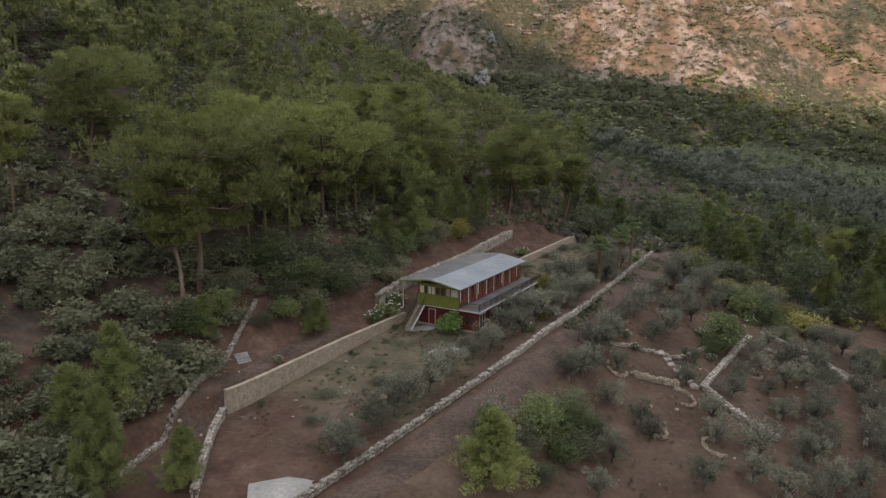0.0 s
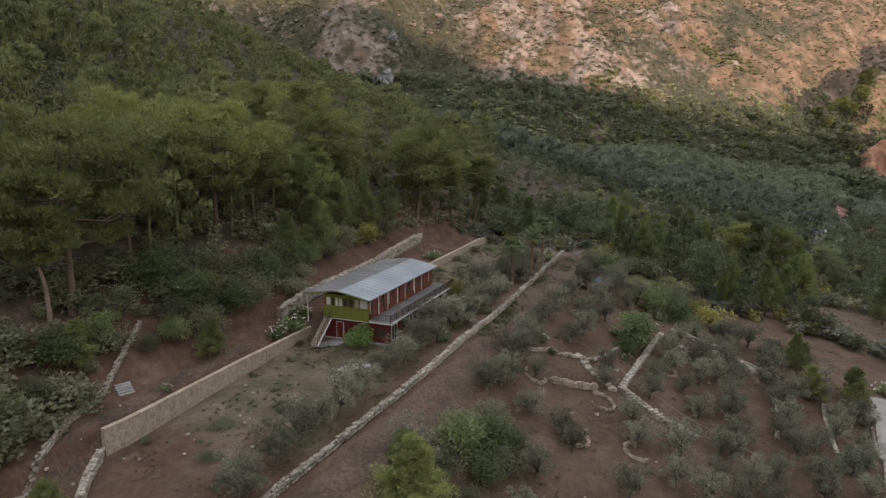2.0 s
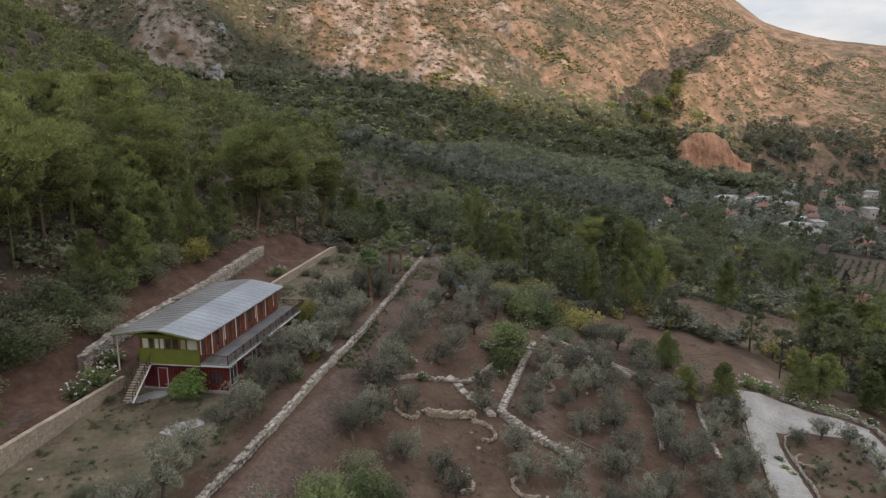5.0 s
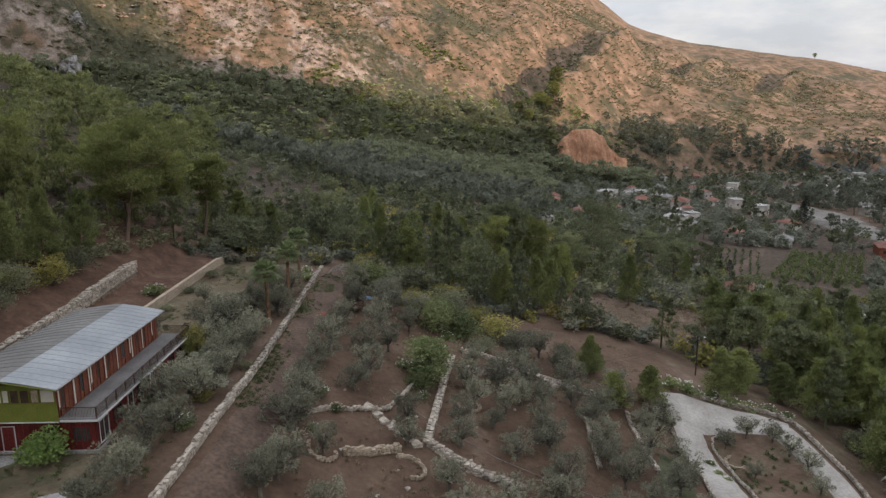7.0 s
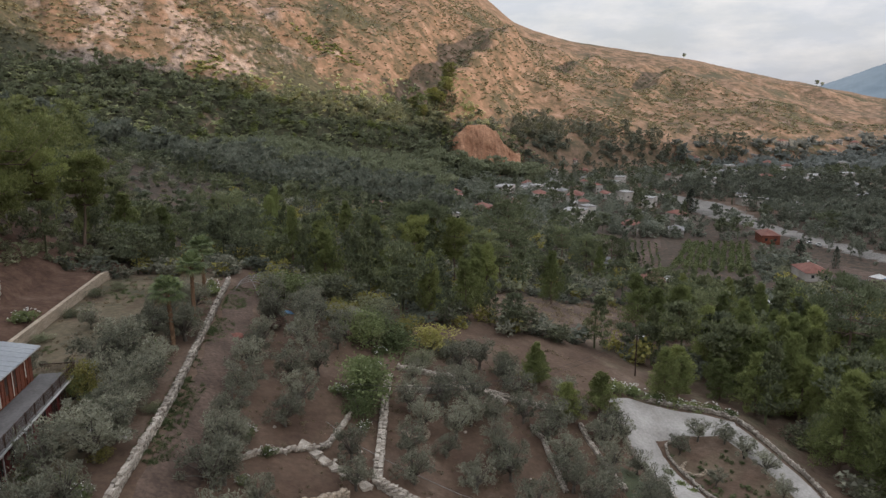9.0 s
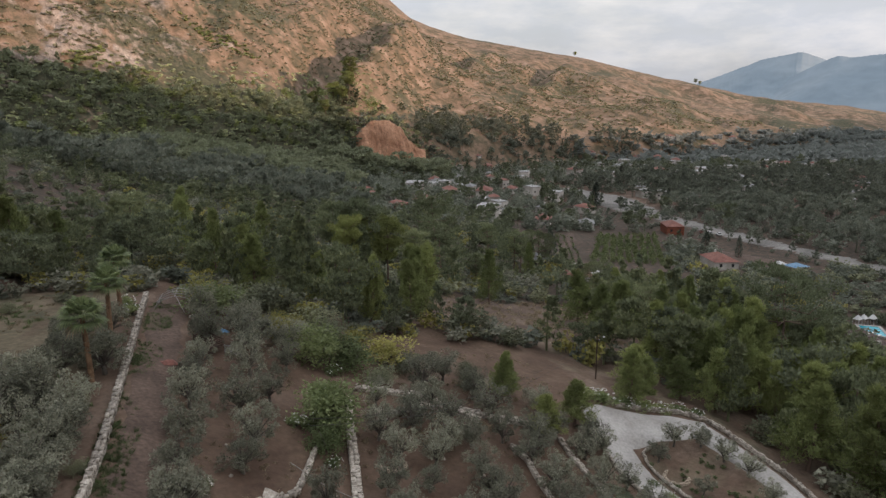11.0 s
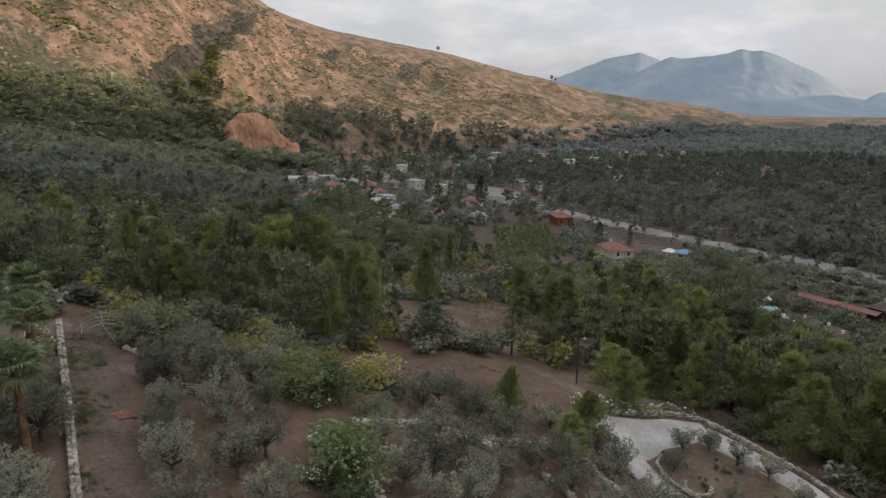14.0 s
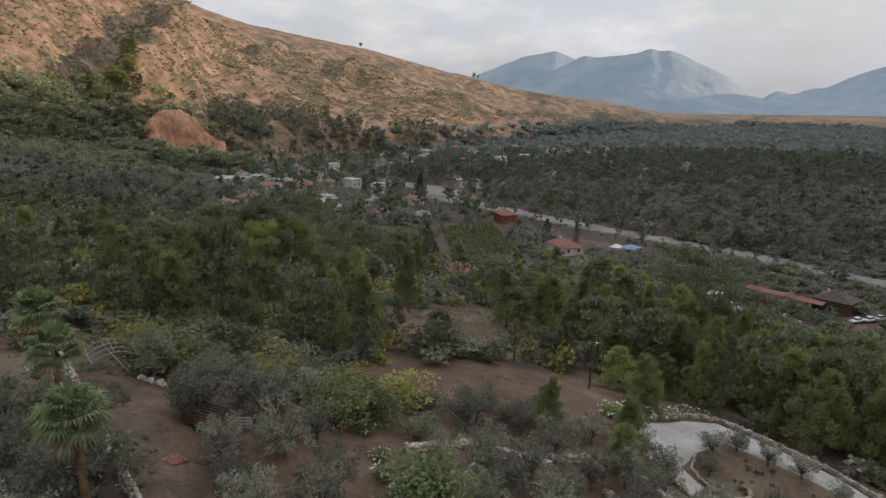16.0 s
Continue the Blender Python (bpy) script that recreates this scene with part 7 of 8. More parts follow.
def crag():
    """The pale cliff above the wood: a broken upright face with ledges and clefts."""
    b = np.linspace(-3.2, 6.6, 260)
    n = 110
    top = np.interp(b, [-3.2, -2.4, -1.6, -0.6, 0.5, 2, 3.2, 4.4, 5.4, 6.6], [30, 48, 66, 77, 84, 92, 98, 92, 80, 60]) + 7 * fbm(b * 9, b * 0, 9, 70, 4)
    co, fa = [], []
    for j in range(n):
        f = j / (n - 1)
        z = 14 + (top - 14) * f
        q = b * 9.2
        bend = 11 * fbm(q + 0.35 * z, z * 0.55, 34, 71, 5, True) + 5 * fbm(q, z * 0.45, 13, 72, 4, True) + 2.5 * fbm(q, z * 1.4, 7, 73, 3)
        shelf = 5.0 * (np.floor(z / 17 + 0.6 * fbm(q, z, 40, 74, 2)) - z / 17)
        for wide, tall, deep in ((13, 21, 7.0), (5.5, 8, 3.2)):
            i = np.floor((q + 0.35 * z + 0.5 * wide * fbm(q, z, wide * 1.5, 78, 2)) / wide).astype(int) & 255
            j = np.floor((z + 0.5 * tall * fbm(q, z, tall, 79, 2)) / tall).astype(int) & 255
            bend = bend + deep * TABLES[71][i, j]
        r = 494 + 74 * f ** 1.1 + 1.0 * np.abs(b - 1.0) ** 1.9 - bend + shelf
        co.append(np.column_stack([r * np.sin(np.radians(b)), r * np.cos(np.radians(b)), z + 1.5 * fbm(q, z, 6, 75, 2)]))
    r = 640 + 0 * b
    co.append(np.column_stack([r * np.sin(np.radians(b)), r * np.cos(np.radians(b)), top - 30]))
    k = len(b)
    for j in range(n):
        for i in range(k - 1):
            fa.append((j * k + i, j * k + i + 1, (j + 1) * k + i + 1, (j + 1) * k + i))
    tagged(new("crag", soup("crag", np.concatenate(co), fa, ROCK_CRAG)), "pale grey limestone cliff rising over the wood", "cliff", kind="structure")
    # bushes holding on in the clefts
    rng = np.random.RandomState(76)
    face = np.stack(co[8:n])
    i, j = rng.randint(0, face.shape[0], 9000), rng.randint(0, k, 9000)
    p = face[i, j]
    q = np.degrees(np.arctan2(p[:, 0], p[:, 1])) * 9.2
    p = p[(fbm(q + 0.35 * p[:, 2], p[:, 2] * 0.55, 34, 71, 5, True) < 0.02) & (fbm(q, p[:, 2], 16, 77, 3) > -0.15)]
    pieces = []
    for q in p:
        c, f = tiny_bush[rng.randint(4)]
        pieces.append((c * rng.uniform(0.9, 2.2) + q - (0, 0, 0.4), f))
    tagged(new("crag_scrub", soup("crag_scrub", *joined(pieces), MAQUIS)), "dark bushes clinging to the ledges of the cliff", "scrub", kind="stuff")


crag()


# ---------------------------------------------------------------- far mountains
def far_mountains():
    """Ranges many kilometres off, as a backdrop behind the plain, blue from haze in their colour."""
    # haze of the distance put into the base colour
    m = surface("haze_blue_range", (0.180, 0.230, 0.268), (0.222, 0.268, 0.300), 0.003, 1.0, 0.0, 4, 0.0, world_space=True, wear=0.05)

    def range_at(name, dist, knots, base=-60):
        b = np.linspace(knots[0][0], knots[-1][0], 260)
        el = np.interp(b, [k[0] for k in knots], [k[1] for k in knots])
        el = np.convolve(np.pad(el, 3, mode="edge"), np.ones(7) / 7, "valid") + 0.05 * waves(b * 10, b * 0, 17, 31) + 0.03 * waves(b * 10, b * 0, 5, 32)
        co, fa = [], []
        n = 60
        for j in range(n):
            f = j / (n - 1)
            d = dist + 760 * f
            x, y = d * np.sin(np.radians(b)), d * np.cos(np.radians(b))
            here = np.interp(b + 2.2 * (1 - f) * fbm(x, y, 500, 36, 3), b, el)
            z = base + (28 + d * np.tan(np.radians(here)) - base) * f ** 0.85 + 60 * f ** 0.6 * (1 - f) * fbm(x, y, 420, 33, 5, True)
            co.append(np.column_stack([x, y, z]))
        k = len(b)
        for j in range(n - 1):
            for i in range(k - 1):
                fa.append((j * k + i, (j + 1) * k + i, (j + 1) * k + i + 1, j * k + i + 1))
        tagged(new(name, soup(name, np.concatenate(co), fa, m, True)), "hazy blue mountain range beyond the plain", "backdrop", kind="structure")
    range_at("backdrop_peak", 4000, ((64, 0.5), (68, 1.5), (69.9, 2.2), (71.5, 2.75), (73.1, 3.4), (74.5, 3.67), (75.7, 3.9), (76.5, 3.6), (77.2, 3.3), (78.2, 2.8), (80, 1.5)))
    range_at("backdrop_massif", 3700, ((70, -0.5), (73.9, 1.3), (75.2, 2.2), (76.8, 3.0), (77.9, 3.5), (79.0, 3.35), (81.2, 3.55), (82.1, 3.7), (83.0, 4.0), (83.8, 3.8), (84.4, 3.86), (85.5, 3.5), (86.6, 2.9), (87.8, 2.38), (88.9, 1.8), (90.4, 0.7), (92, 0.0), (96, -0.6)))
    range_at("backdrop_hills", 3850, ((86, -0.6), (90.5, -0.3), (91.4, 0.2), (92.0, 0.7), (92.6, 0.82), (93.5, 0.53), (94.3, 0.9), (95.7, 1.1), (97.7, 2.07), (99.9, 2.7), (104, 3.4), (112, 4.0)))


far_mountains()


# ---------------------------------------------------------------- the village in the valley
def village_house(u, s, w, d, h, turn, roof, wall, label, storeys=1, sink=0.0):
    """A far house: walls, a hipped or flat roof with eaves, rows of windows, a door."""
    # the floor is dug into the slope at its uphill side
    floor_z = min(ground_at(u + i * w * 0.4, s + j * w * 0.4) for i in (-1, 1) for j in (-1, 1))
    ob = root("village_house", u, s, min(floor_z + 0.5, ground_at(u, s) + sink), turn)
    tagged(ob, label, "house", "houses of the village")
    boxed("wall", (-w / 2, w / 2, -d / 2, d / 2, -5.0, h), wall, ob)
    if roof in (TILE, ROOF_OLD, BROWN):
        bm = bmesh.new()
        e, k = 0.45, min(w, d) * 0.24
        a = [bm.verts.new(p) for p in ((-w / 2 - e, -d / 2 - e, h - 0.1), (w / 2 + e, -d / 2 - e, h - 0.1), (w / 2 + e, d / 2 + e, h - 0.1), (-w / 2 - e, d / 2 + e, h - 0.1))]
        ridge = max(w - d, 0.6) / 2 * (0.9 if w > d else 0.2)
        b = [bm.verts.new(p) for p in ((-ridge, 0, h + k), (ridge, 0, h + k))]
        for f in ((a[0], a[1], b[1], b[0]), (a[2], a[3], b[0], b[1]), (a[1], a[2], b[1]), (a[3], a[0], b[0]), (a[3], a[2], a[1], a[0])):
            bm.faces.new(f)
        bmesh.ops.recalc_face_normals(bm, faces=bm.faces)
        r = part("roof", bm, roof, ob)
        boxed("chimney", (w * 0.18, w * 0.18 + 0.6, 0.2, 0.8, h + k * 0.3, h + k + 0.5), WALL, r)
    else:
        r = boxed("roof", (-w / 2 - 0.25, w / 2 + 0.25, -d / 2 - 0.25, d / 2 + 0.25, h, h + 0.28), roof, ob)
        boxed("water_tank", (-0.6, 0.6, -0.5, 0.5, h + 0.28, h + 1.1), WHITE, r, 0.1)
    n = max(2, int(w / 2.6))
    for st in range(storeys):
        z = h / storeys * st + h / storeys * 0.34
        for k in range(n):
            x = -w / 2 + w * (k + 0.5) / n
            g = boxed("window", (x - 0.5, x + 0.5, -d / 2 - 0.05, -d / 2 + 0.02, z, z + 1.2), GLASS, ob)
            boxed("sill", (x - 0.6, x + 0.6, -d / 2 - 0.14, -d / 2 - 0.002, z - 0.1, z), WHITE, g)
        for k in range(2):
            y = -d / 2 + d * (k + 0.5) / 2
            boxed("window", (-w / 2 - 0.05, -w / 2 + 0.02, y - 0.5, y + 0.5, z, z + 1.2), GLASS, ob)
    boxed("door", (w * 0.22, w * 0.22 + 0.95, -d / 2 - 0.06, -d / 2 + 0.02, 0.0, 2.05), BROWN, ob)
    return ob


for house in HOUSES:
    village_house(*house)


def canopy():
    """The long red roof on posts beside the pool."""
    ob = root("long_canopy", 168.8, 152.4, ground_at(168.8, 152.4), 1)
    tagged(ob, "long red metal canopy on posts beside the pool", "canopy")
    bm = bmesh.new()
    n = 16
    for (y0, z0, y1, z1) in ((-2.2, 3.3, 0, 3.9), (0, 3.9, 2.2, 3.3)):
        v = [bm.verts.new(p) for p in ((-11.5, y0, z0), (11.5, y0, z0), (11.5, y1, z1), (-11.5, y1, z1))]
        w = [bm.verts.new((p.co.x, p.co.y, p.co.z - 0.08)) for p in v]
        bm.faces.new(v)
        bm.faces.new(w[::-1])
        for i in range(4):
            bm.faces.new((v[i - 1], w[i - 1], w[i], v[i]))
    bmesh.ops.recalc_face_normals(bm, faces=bm.faces)
    part("roof", bm, TILE, ob)
    for k in range(7):
        for y in (-2.0, 2.0):
            boxed("post", (-11.2 + k * 3.7, -11.08 + k * 3.7, y - 0.06, y + 0.06, -0.4, 3.35), BROWN, ob)


canopy()


def pool():
    ob = root("swimming_pool", 177.0, 134.4, ground_at(177.0, 134.4) + 0.1, -35)
    tagged(ob, "turquoise swimming pool with a pale stone rim", "pool")
    boxed("water", (-4.2, 4.2, -2.5, 2.5, -0.5, 0.28), WATER, ob)
    for d in ((-4.9, 4.9, -3.2, -2.5), (-4.9, 4.9, 2.5, 3.2), (-4.9, -4.2, -2.5, 2.5), (4.2, 4.9, -2.5, 2.5)):
        boxed("rim", (*d, -0.5, 0.36), CONCRETE, ob)


pool()


def sunbed(u, s, turn):
    ob = root("sunbed", u, s, ground_at(u, s) + 0.05, turn)
    tagged(ob, "white sunbed on the lawn beside the pool", "sunbed", "sunbeds by the pool")
    boxed("mattress", (-1.0, 0.35, -0.35, 0.35, 0.28, 0.42), WHITE, ob, 0.03)
    b = boxed("backrest", (0.0, 0.75, -0.35, 0.35, -0.06, 0.06), WHITE, ob, 0.03)
    b.matrix_basis = pose(0.35, 0, 0.36, 0, -35, 0)
    for x in (-0.9, 0.6):
        for y in (-0.3, 0.3):
            boxed("leg", (x - 0.03, x + 0.03, y - 0.03, y + 0.03, -0.1, 0.28), WHITE, ob)


for k in range(8):
    sunbed(163.5 + 2.3 * k, 131.5 + 0.5 * (k % 2), 90)


def car(u, s, turn, paint, label):
    """A parked car: body, cabin, glass, four wheels."""
    ob = root("car", u, s, ground_at(u, s) + 0.1, turn)
    tagged(ob, label, "car", "parked cars")
    bm = bmesh.new()
    block(bm, -2.1, 2.1, -0.85, 0.85, 0.35, 0.95, 0.14)
    part("body", bm, paint, ob)
    bm = bmesh.new()
    block(bm, -1.25, 0.95, -0.74, 0.74, 0.93, 1.48, 0.2)
    c = part("cabin", bm, GLASS, ob)
    boxed("roof", (-0.95, 0.65, -0.62, 0.62, 1.46, 1.52), paint, c, 0.02)
    for x in (-1.3, 1.3):
        for y in (-0.8, 0.8):
            bm = bmesh.new()
            rod(bm, (x, y - 0.1, 0.32), (x, y + 0.1, 0.32), 0.32, n=12)
            part("wheel", bm, IRON, ob)


for k, (u, s, t) in enumerate(((149, 153, 80), (147.5, 157, 75), (146.5, 161, 80), (322, 190, -30), (318, 192, -20), (314, 194, -20))):
    car(u, s, t, TILE if k == 3 else WHITE, "red parked car on the gravel" if k == 3 else "white parked car on the gravel")


def tent(u, s, w, mat_, label):
    ob = root("tent", u, s, ground_at(u, s), 15)
    tagged(ob, label, "tent", "tents and tarpaulins")
    bm = bmesh.new()
    v = [bm.verts.new(p) for p in ((-w / 2, -w / 2, 2.1), (w / 2, -w / 2, 2.1), (w / 2, w / 2, 2.1), (-w / 2, w / 2, 2.1), (0, 0, 3.4))]
    for k in range(4):
        bm.faces.new((v[k], v[(k + 1) % 4], v[4]))
    bm.faces.new(v[3::-1])
    part("canvas", bm, mat_, ob)
    for x in (-1, 1):
        for y in (-1, 1):
            boxed("pole", (x * w / 2 * 0.95 - 0.04, x * w / 2 * 0.95 + 0.04, y * w / 2 * 0.95 - 0.04, y * w / 2 * 0.95 + 0.04, -0.3, 2.1), CAP, ob)


for u, s, w, m, label in ((247, 168, 4.5, WHITE, "white peaked garden tent"), (243, 172, 7, BLUE, "blue and white tarpaulin shelter"), (218, 72, 3.5, WHITE, "white peaked garden tent"), (222, 76, 2.8, WHITE, "white peaked garden tent"),
                          (203, 96, 4, WHITE, "pale tarpaulin shelter among trees"), (190, 84, 4, WHITE, "pale tarpaulin shelter among trees"), (140, 108, 4, WHITE, "pale tarpaulin shelter among trees"),
                          (182.4, 135.2, 1.8, WHITE, "white peaked parasol tent beside the pool"), (183.1, 138.1, 1.8, WHITE, "white peaked parasol tent beside the pool"), (183.2, 141.4, 1.8, WHITE, "white peaked parasol tent beside the pool")):
    tent(u, s, w, m, label)

# river bed, fields, orchard
ribbon("river_bed", [(120, 203, 11), (186, 211, 11), (213, 210, 12), (245, 207, 12), (290, 203, 13), (338, 202, 14), (385, 200, 18), (420, 206, 32), (450, 212, 38), (475, 214, 32), (520, 214, 14)], GRAVEL,
       "wide dry river bed of pale gravel", 0.35, 3.2, 21, 9, "river")
ribbon("field_lane", [(226, 56, 5), (250, 76, 5), (300, 108, 5), (325, 120, 4)], DIRT, "pale lane between vegetable plots", 0.3, 0.3, 22, 5, "path")
ribbon("brown_plot", [(285, 160, 20), (262, 168, 24), (245, 178, 18)], DIRT, "bare brown plot beside the river", 0.3, 1.0, 23, 7, "field")


def rows_of(name, u0, u1, ds, spread, models, material, label, category, size, gap, seed):
    """Plants in straight rows on a plot: u from u0 to u1, s from a slanting edge."""
    r = np.random.RandomState(seed)
    spots = []
    for u in np.arange(u0, u1, gap):
        for k in np.arange(0, spread, gap):
            spots.append(xy(u + r.uniform(-0.4, 0.4), ds(u) + k + r.uniform(-0.4, 0.4)))
    spots = np.array(spots)
    h = size * r.uniform(0.8, 1.2, len(spots))
    scatter(name, models, spots, material, label, category, h, h * 1.15)


rows_of("orchard", 258, 320, lambda u: 96 + (u - 258) * 0.60, 31, mid_bush, BROAD, "green citrus orchard in straight rows", "orchard", 3.0, 3.6, 51)
rows_of("vegetable_rows", 236, 312, lambda u: 60 + (u - 236) * 0.42, 22, far_bush, WEED, "low rows of vegetables in a pale plot", "crops", 0.9, 3.0, 52)


def quarry():
    """The red earth cut at the mountain's foot: a steep gullied face."""
    b = np.linspace(38.3, 44.6, 170)
    n = 40
    brow = quarry_brow(b) + 1.6 * waves(b * 9, b * 0, 9, 60) + 0.9 * waves(b * 9, b * 0, 3, 64)
    x1, y1 = 668 * np.sin(np.radians(b)), 668 * np.cos(np.radians(b))
    co, fa = [], []
    for j in range(n):
        f = j / (n - 1)
        r = 628 + 24 * f ** 1.3 + (4.0 * waves(b * 9, b * 2 + f * 24, 17, 61) + 1.6 * waves(b * 9, b * 3 + f * 20, 6, 62)) * (1 - f * 0.3) - 4.5 * fbm(b * 11.5, b * 0 + f * 3.5, 9, 65, 4, True) * (1 - f) ** 0.4
        z = -34 + (brow + 34.6) * f ** 0.85 + 1.0 * waves(b * 9, b * 0 + f * 9, 4, 63) * f * (1 - f)
        co.append(np.column_stack([r * np.sin(np.radians(b)), r * np.cos(np.radians(b)), z]))
    co.append(np.column_stack([x1, y1, np.minimum(brow, land(x1, y1)) - 0.6]))
    k = len(b)
    for j in range(n):
        for i in range(k - 1):
            fa.append((j * k + i, j * k + i + 1, (j + 1) * k + i + 1, (j + 1) * k + i))
    tagged(new("quarry_face", soup("quarry_face", np.concatenate(co), fa, EARTH_CUT, True)), "bare red earth cliff cut into the mountain foot", "cliff", kind="structure")


quarry()
lip = apart(cover(900, 66, 652, 700, 37, 46.5), 3.2)
plant("quarry_scrub", mid_bush, lip, FOOTHILL, "scrub growing along the lip of the red earth cut", "scrub", 1.6, 4.2, 1.5, 67)

# cypresses and trees that stand out
for u, s, h, w in ((226, 63, 13, 14), (222, 60, 8, 9), (276, 157, 10, 14), (269, 168, 9, 10), (420, 186, 15, 20), (416, 182, 13, 20), (232, 70, 7, 9)):
    CYPRESS_TREE.put(u, s, h, w)

# ---------------------------------------------------------------- small things near the terraces
def utility_pole():
    ob = root("utility_pole", 127.5, 24.0, ground_at(127.5, 24.0), 0)
    tagged(ob, "slim dark utility pole with a lamp and wires", "pole")
    bm = bmesh.new()
    rod(bm, (0, 0, -0.5), (0, 0, 6.6), 0.13, 0.08, 8)
    part("mast", bm, BROWN, ob)
    boxed("crossbar", (-0.7, 0.7, -0.05, 0.05, 6.1, 6.2), BROWN, ob)
    for x in (-0.6, 0, 0.6):
        bm = bmesh.new()
        rod(bm, (x, 0, 6.2), (x, 0, 6.4), 0.04, 0.03, 6)
        part("insulator", bm, WHITE, ob)
    arm = boxed("lamp_arm", (0.0, 0.06, -0.9, 0.0, 6.35, 6.41), IRON, ob)
    boxed("lamp", (-0.1, 0.16, -1.25, -0.85, 6.28, 6.4), WHITE, arm, 0.03)
    for x in (-0.6, 0.6):
        pts = [(x + t * -34, t * 44, 6.4 - 3.0 * (4 * t * (1 - t)) + t * 9.0) for t in np.linspace(0, 1, 18)]
        part("wire", soup("wire", *tube(pts, [0.018] * 18, 4), IRON), None, ob)


utility_pole()


def cart():
    """An old slatted trailer under the olives."""
    ob = root("trailer", 118.4, -28.6, ground_at(118.4, -28.6), 30)
    tagged(ob, "old dark wooden trailer with slatted sides", "trailer")
    boxed("bed", (-1.6, 1.6, -0.8, 0.8, 0.62, 0.72), BROWN, ob)
    for y in (-0.8, 0.76):
        for z in (0.8, 1.05, 1.3, 1.55):
            boxed("slat", (-1.6, 1.6, y, y + 0.04, z, z + 0.12), BROWN, ob)
    for x in (-1.6, 1.56):
        for z in (0.8, 1.05, 1.3, 1.55):
            boxed("slat", (x, x + 0.04, -0.8, 0.8, z, z + 0.12), BROWN, ob)
        for y in (-0.84, 0.78):
            boxed("post", (x, x + 0.06, y, y + 0.06, 0.6, 1.72), BROWN, ob)
    for y in (-0.95, 0.85):
        bm = bmesh.new()
        rod(bm, (0, y, 0.32), (0, y + 0.14, 0.32), 0.34, n=14)
        part("wheel", bm, IRON, ob)
    boxed("drawbar", (1.6, 2.9, -0.05, 0.05, 0.5, 0.6), IRON, ob)


cart()


def pallet(u, s, turn):
    ob = root("pallet_fence", u, s, ground_at(u, s), turn)
    tagged(ob, "weathered grey slatted gate leaning by the olives", "gate")
    for z in (0.15, 0.4, 0.65, 0.9):
        boxed("slat", (-1.0, 1.0, -0.03, 0.0, z, z + 0.13), CAP, ob)
    for x in (-0.9, 0, 0.9):
        boxed("upright", (x - 0.05, x + 0.05, 0.003, 0.06, -0.05, 1.1), CAP, ob)


pallet(117.6, -26.2, 50)


def hoop_frame():
    """Bent hoops of an open greenhouse frame at the end of the road."""
    ob = root("hoop_frame", 131.2, -32.8, ground_at(131.2, -32.8), 0)
    tagged(ob, "bare rusty hoops of an open greenhouse frame", "frame")
    for k in range(4):
        bm = bmesh.new()
        pts = [Vector((k * 1.3 - 1.5, -2.6 * math.cos(t), 2.2 * math.sin(t) - 0.1)) for t in np.linspace(0, math.pi, 16)]
        for a, b in zip(pts, pts[1:]):
            rod(bm, a, b, 0.035, n=5)
        part("hoop", bm, CAP, ob)
    for y, z in ((0, 2.1), (-1.84, 1.46), (1.84, 1.46)):
        bm = bmesh.new()
        rod(bm, (-1.6, y, z), (2.5, y, z), 0.03, n=5)
        part("purlin", bm, CAP, ob)
    bm = bmesh.new()
    rod(bm, (-1.5, -1.0, 0), (2.0, 0.6, 2.1), 0.03, n=5)
    part("brace", bm, CAP, ob)


hoop_frame()


def rock(u, s, size, seed, mat_=None):
    r = np.random.RandomState(seed)
    bm = bmesh.new()
    bmesh.ops.create_icosphere(bm, subdivisions=1, radius=size)
    for v in bm.verts:
        v.co = v.co * (1 + r.uniform(-0.25, 0.2))
        v.co.z *= 0.7
    me = bpy.data.meshes.new("boulder")
    bm.to_mesh(me)
    bm.free()
    me.materials.append(mat_ or STONE)
    ob = new("boulder", me)
    x, y = xy(u, s)
    ob.location = (x, y, ground_at(u, s) + size * 0.3)
    tagged(ob, "loose pale limestone boulder on the red soil", "rock", "loose boulders")


for k in range(70):
    g = random.Random(900 + k)
    zone = ((44, 60, -54, -40), (76, 100, -30, -20), (60, 95, -20, -5), (95, 112, -14, 6), (34, 50, -60, -52))[k % 5]
    rock(g.uniform(zone[0], zone[1]), g.uniform(zone[2], zone[3]), g.uniform(0.10, 0.28), k)
for k, (u, s) in enumerate(((128.8, -30.4), (128.2, -29.8), (129.4, -30.9), (127.8, -29.4), (128.6, -29.6))):
    rock(u, s, 0.45, 40 + k)


def tarp(u, s, size, m, label, name="tarpaulin"):
    r = np.random.RandomState(int(u))
    n = 9
    g = np.linspace(-1, 1, n) * size
    co = []
    x0, y0 = xy(u, s)
    for i in range(n):
        for j in range(n):
            x, y = x0 + g[i], y0 + g[j] * 0.7
            co.append((x, y, float(land(x, y)) + 0.08 + 0.35 * max(0, 1 - (g[i] ** 2 + g[j] ** 2) / size ** 2) + r.uniform(0, 0.12)))
    fa = [(i * n + j, i * n + j + 1, (i + 1) * n + j + 1, (i + 1) * n + j) for i in range(n - 1) for j in range(n - 1)]
    tagged(new(name, soup(name, co, fa, m)), label, name.replace("_", " "))


tarp(124.8, -27.6, 0.9, BLUE, "crumpled blue tarpaulin over a heap")
tarp(113.3, -32.0, 0.8, TILE, "low heap of broken orange roof tiles", "rubble_heap")


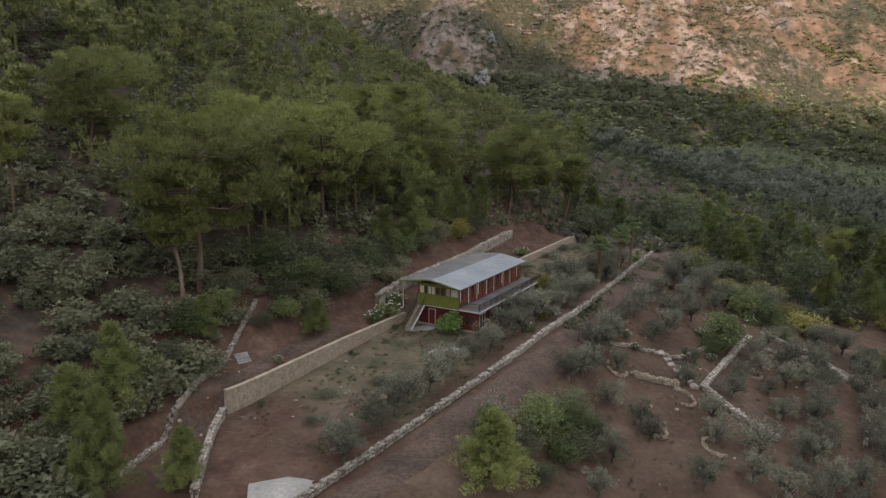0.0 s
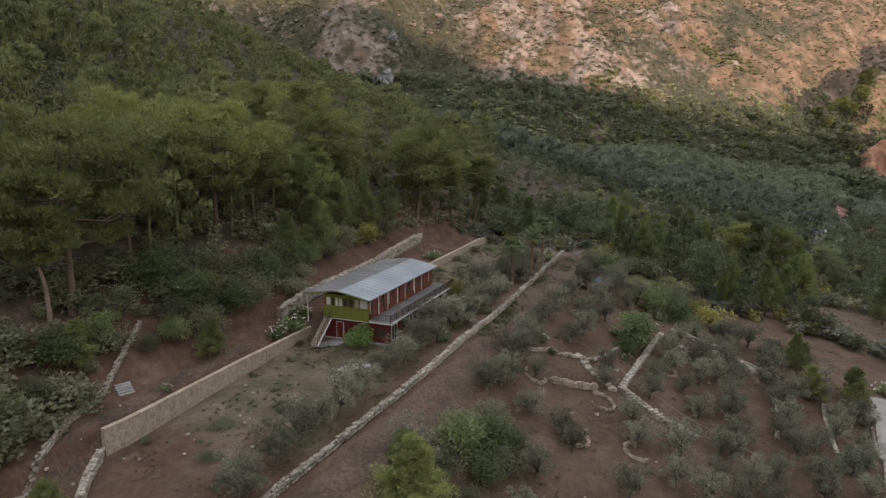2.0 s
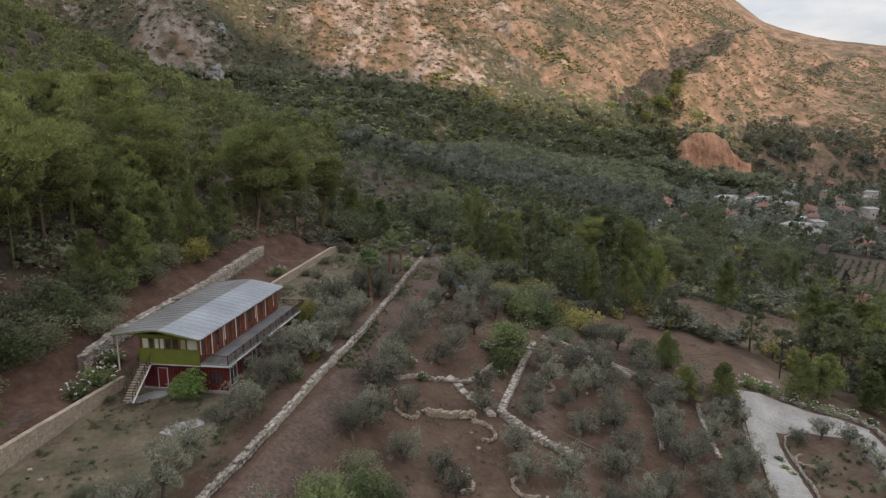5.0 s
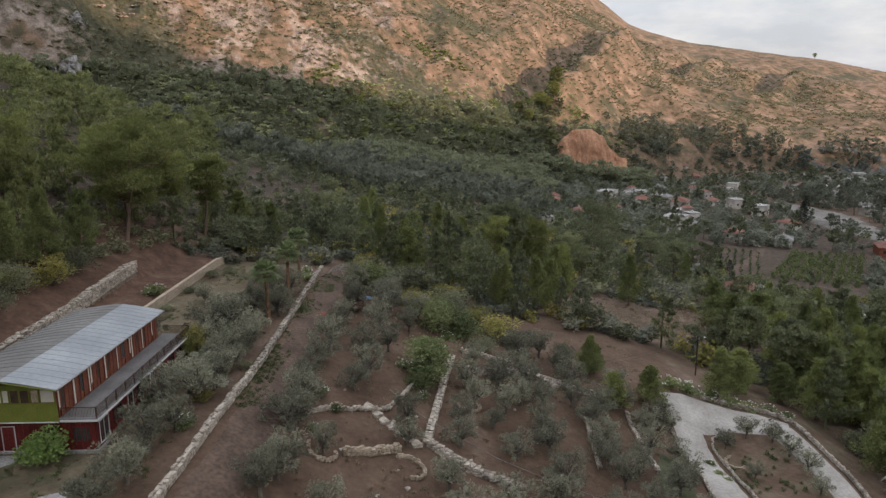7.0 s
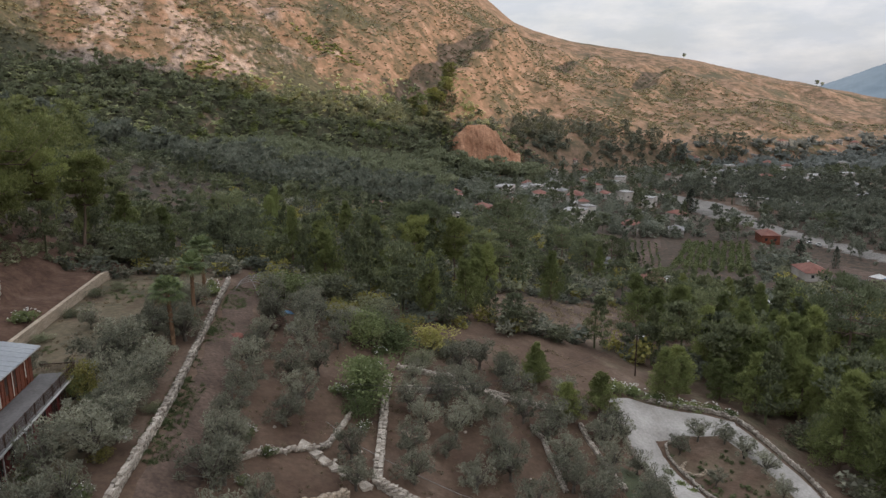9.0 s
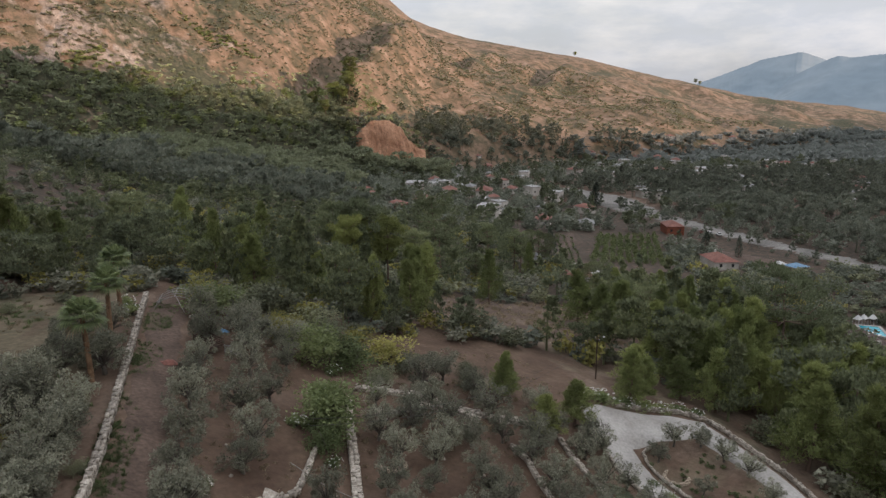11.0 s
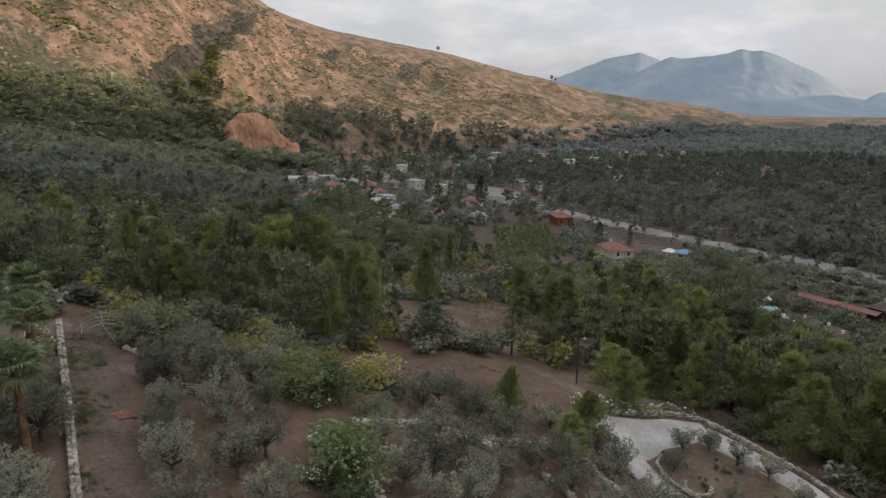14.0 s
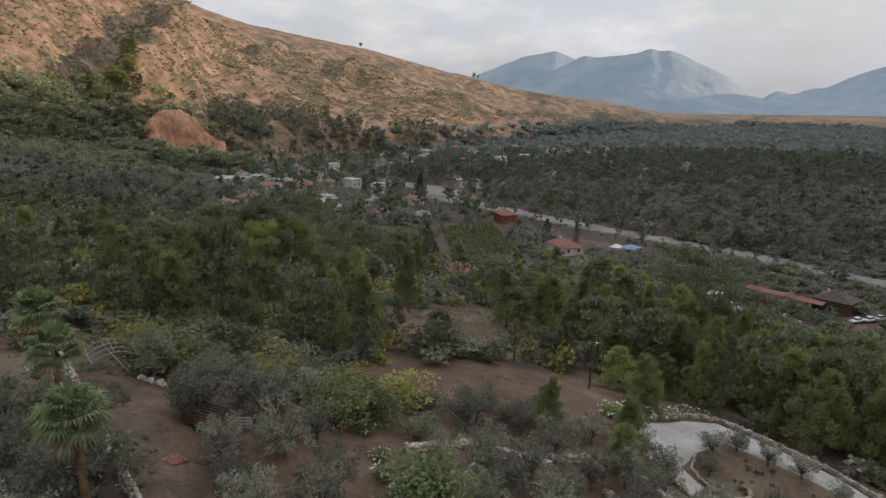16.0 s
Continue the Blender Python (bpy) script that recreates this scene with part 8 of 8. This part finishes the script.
def hose(pts, mat_):
    bm = bmesh.new()
    P = [Vector((*xy(u, s), ground_at(u, s) + 0.06)) for u, s in pts]
    for a, b in zip(P, P[1:]):
        rod(bm, a, b, 0.028, n=5)
    me = bpy.data.meshes.new("water_pipe")
    bm.to_mesh(me)
    bm.free()
    me.materials.append(mat_)
    tagged(new("water_pipe", me), "thin pale water pipe laid over the soil", "pipe")


hose(row(98.5, -21.4, 96.0, -18.6, 93.8, -14.0, 92.0, -9.0, 90.4, -4.0, 89.0, 0.5), PIPE)


# trees along the skyline of the great mountain and in its gully
def mountain_tree(b, r, h, seed):
    x, y = r * math.sin(radians(b)), r * math.cos(radians(b))
    u, s = us(x, y)
    TALL_PINE.put(u, s, h, h * 1.1, label="lone tall pine on the mountain side")


for k, (b, r, h) in enumerate(((67.6, 1720, 15), (67.9, 1725, 12), (58.3, 1560, 13))):
    mountain_tree(b, r, h, k)
for u, s, h in ((681, 40.5, 19), (672, 57, 22), (675, 71.5, 22), (684, 77, 24), (657, 49, 17), (668, 64, 18)):
    TALL_PINE.put(u, s, h, h * 1.1, label="tall sunlit pine at the mouth of the gully")

# grass and weeds
blade = [foliage(np.random.RandomState(500 + k), [(r_[0], r_[1], 0.02, 0.12, 0.12, 0.02) for r_ in np.random.RandomState(520 + k).uniform(-0.5, 0.5, (8, 2))], 6, 0.8, 0.035, 1.6) for k in range(3)]


def tufts(name, n, zone, material, label, size, seed, clump):
    r = np.random.RandomState(seed)
    u, s = r.uniform(zone[0], zone[1], n), r.uniform(zone[2], zone[3], n)
    x, y = xy(u, s)
    keep = waves(x, y, clump, seed) + r.uniform(-0.25, 0.25, n) > 0.02
    p = np.column_stack([x, y])[keep]
    h = size * r.uniform(0.5, 1.3, len(p))
    scatter(name, blade, p, material, label, "grass", h, h * 1.6)


tufts("yard_grass", 1500, (42, 138, -54, -37), STRAW, "short dry grass in the yard", 0.28, 71, 14)
tufts("yard_weeds", 700, (44, 136, -53.5, -37), WEED, "green weeds in the yard", 0.40, 72, 18)
tufts("terrace_grass", 2600, (50, 132, -31, 14), STRAW, "short dry grass on the terraces", 0.32, 73, 12)
tufts("verge_weeds", 1500, (84, 136, -35.6, -33.0), WEED, "green verge along the dirt road", 0.30, 74, 12)
fieldp = cover(5200, 75, 120, 240, 28, 66)
fieldp = fieldp[field_mask(fieldp[:, 0], fieldp[:, 1]) > 0.3]
fh = np.random.RandomState(76).uniform(0.3, 0.8, len(fieldp))
scatter("field_grass", blade, fieldp, STRAW, "tall dry grass in the abandoned field", "grass", fh, fh * 1.6)
island = np.array([xy(u, s) for u, s in zip(np.random.RandomState(77).uniform(92, 108, 50), np.random.RandomState(78).uniform(19.5, 28, 50))])
ih = np.random.RandomState(79).uniform(0.3, 0.8, 50)
scatter("island_plants", near_bush, island, WEED, "low green plants on the island in the drive", "plants", ih, ih * 1.3)
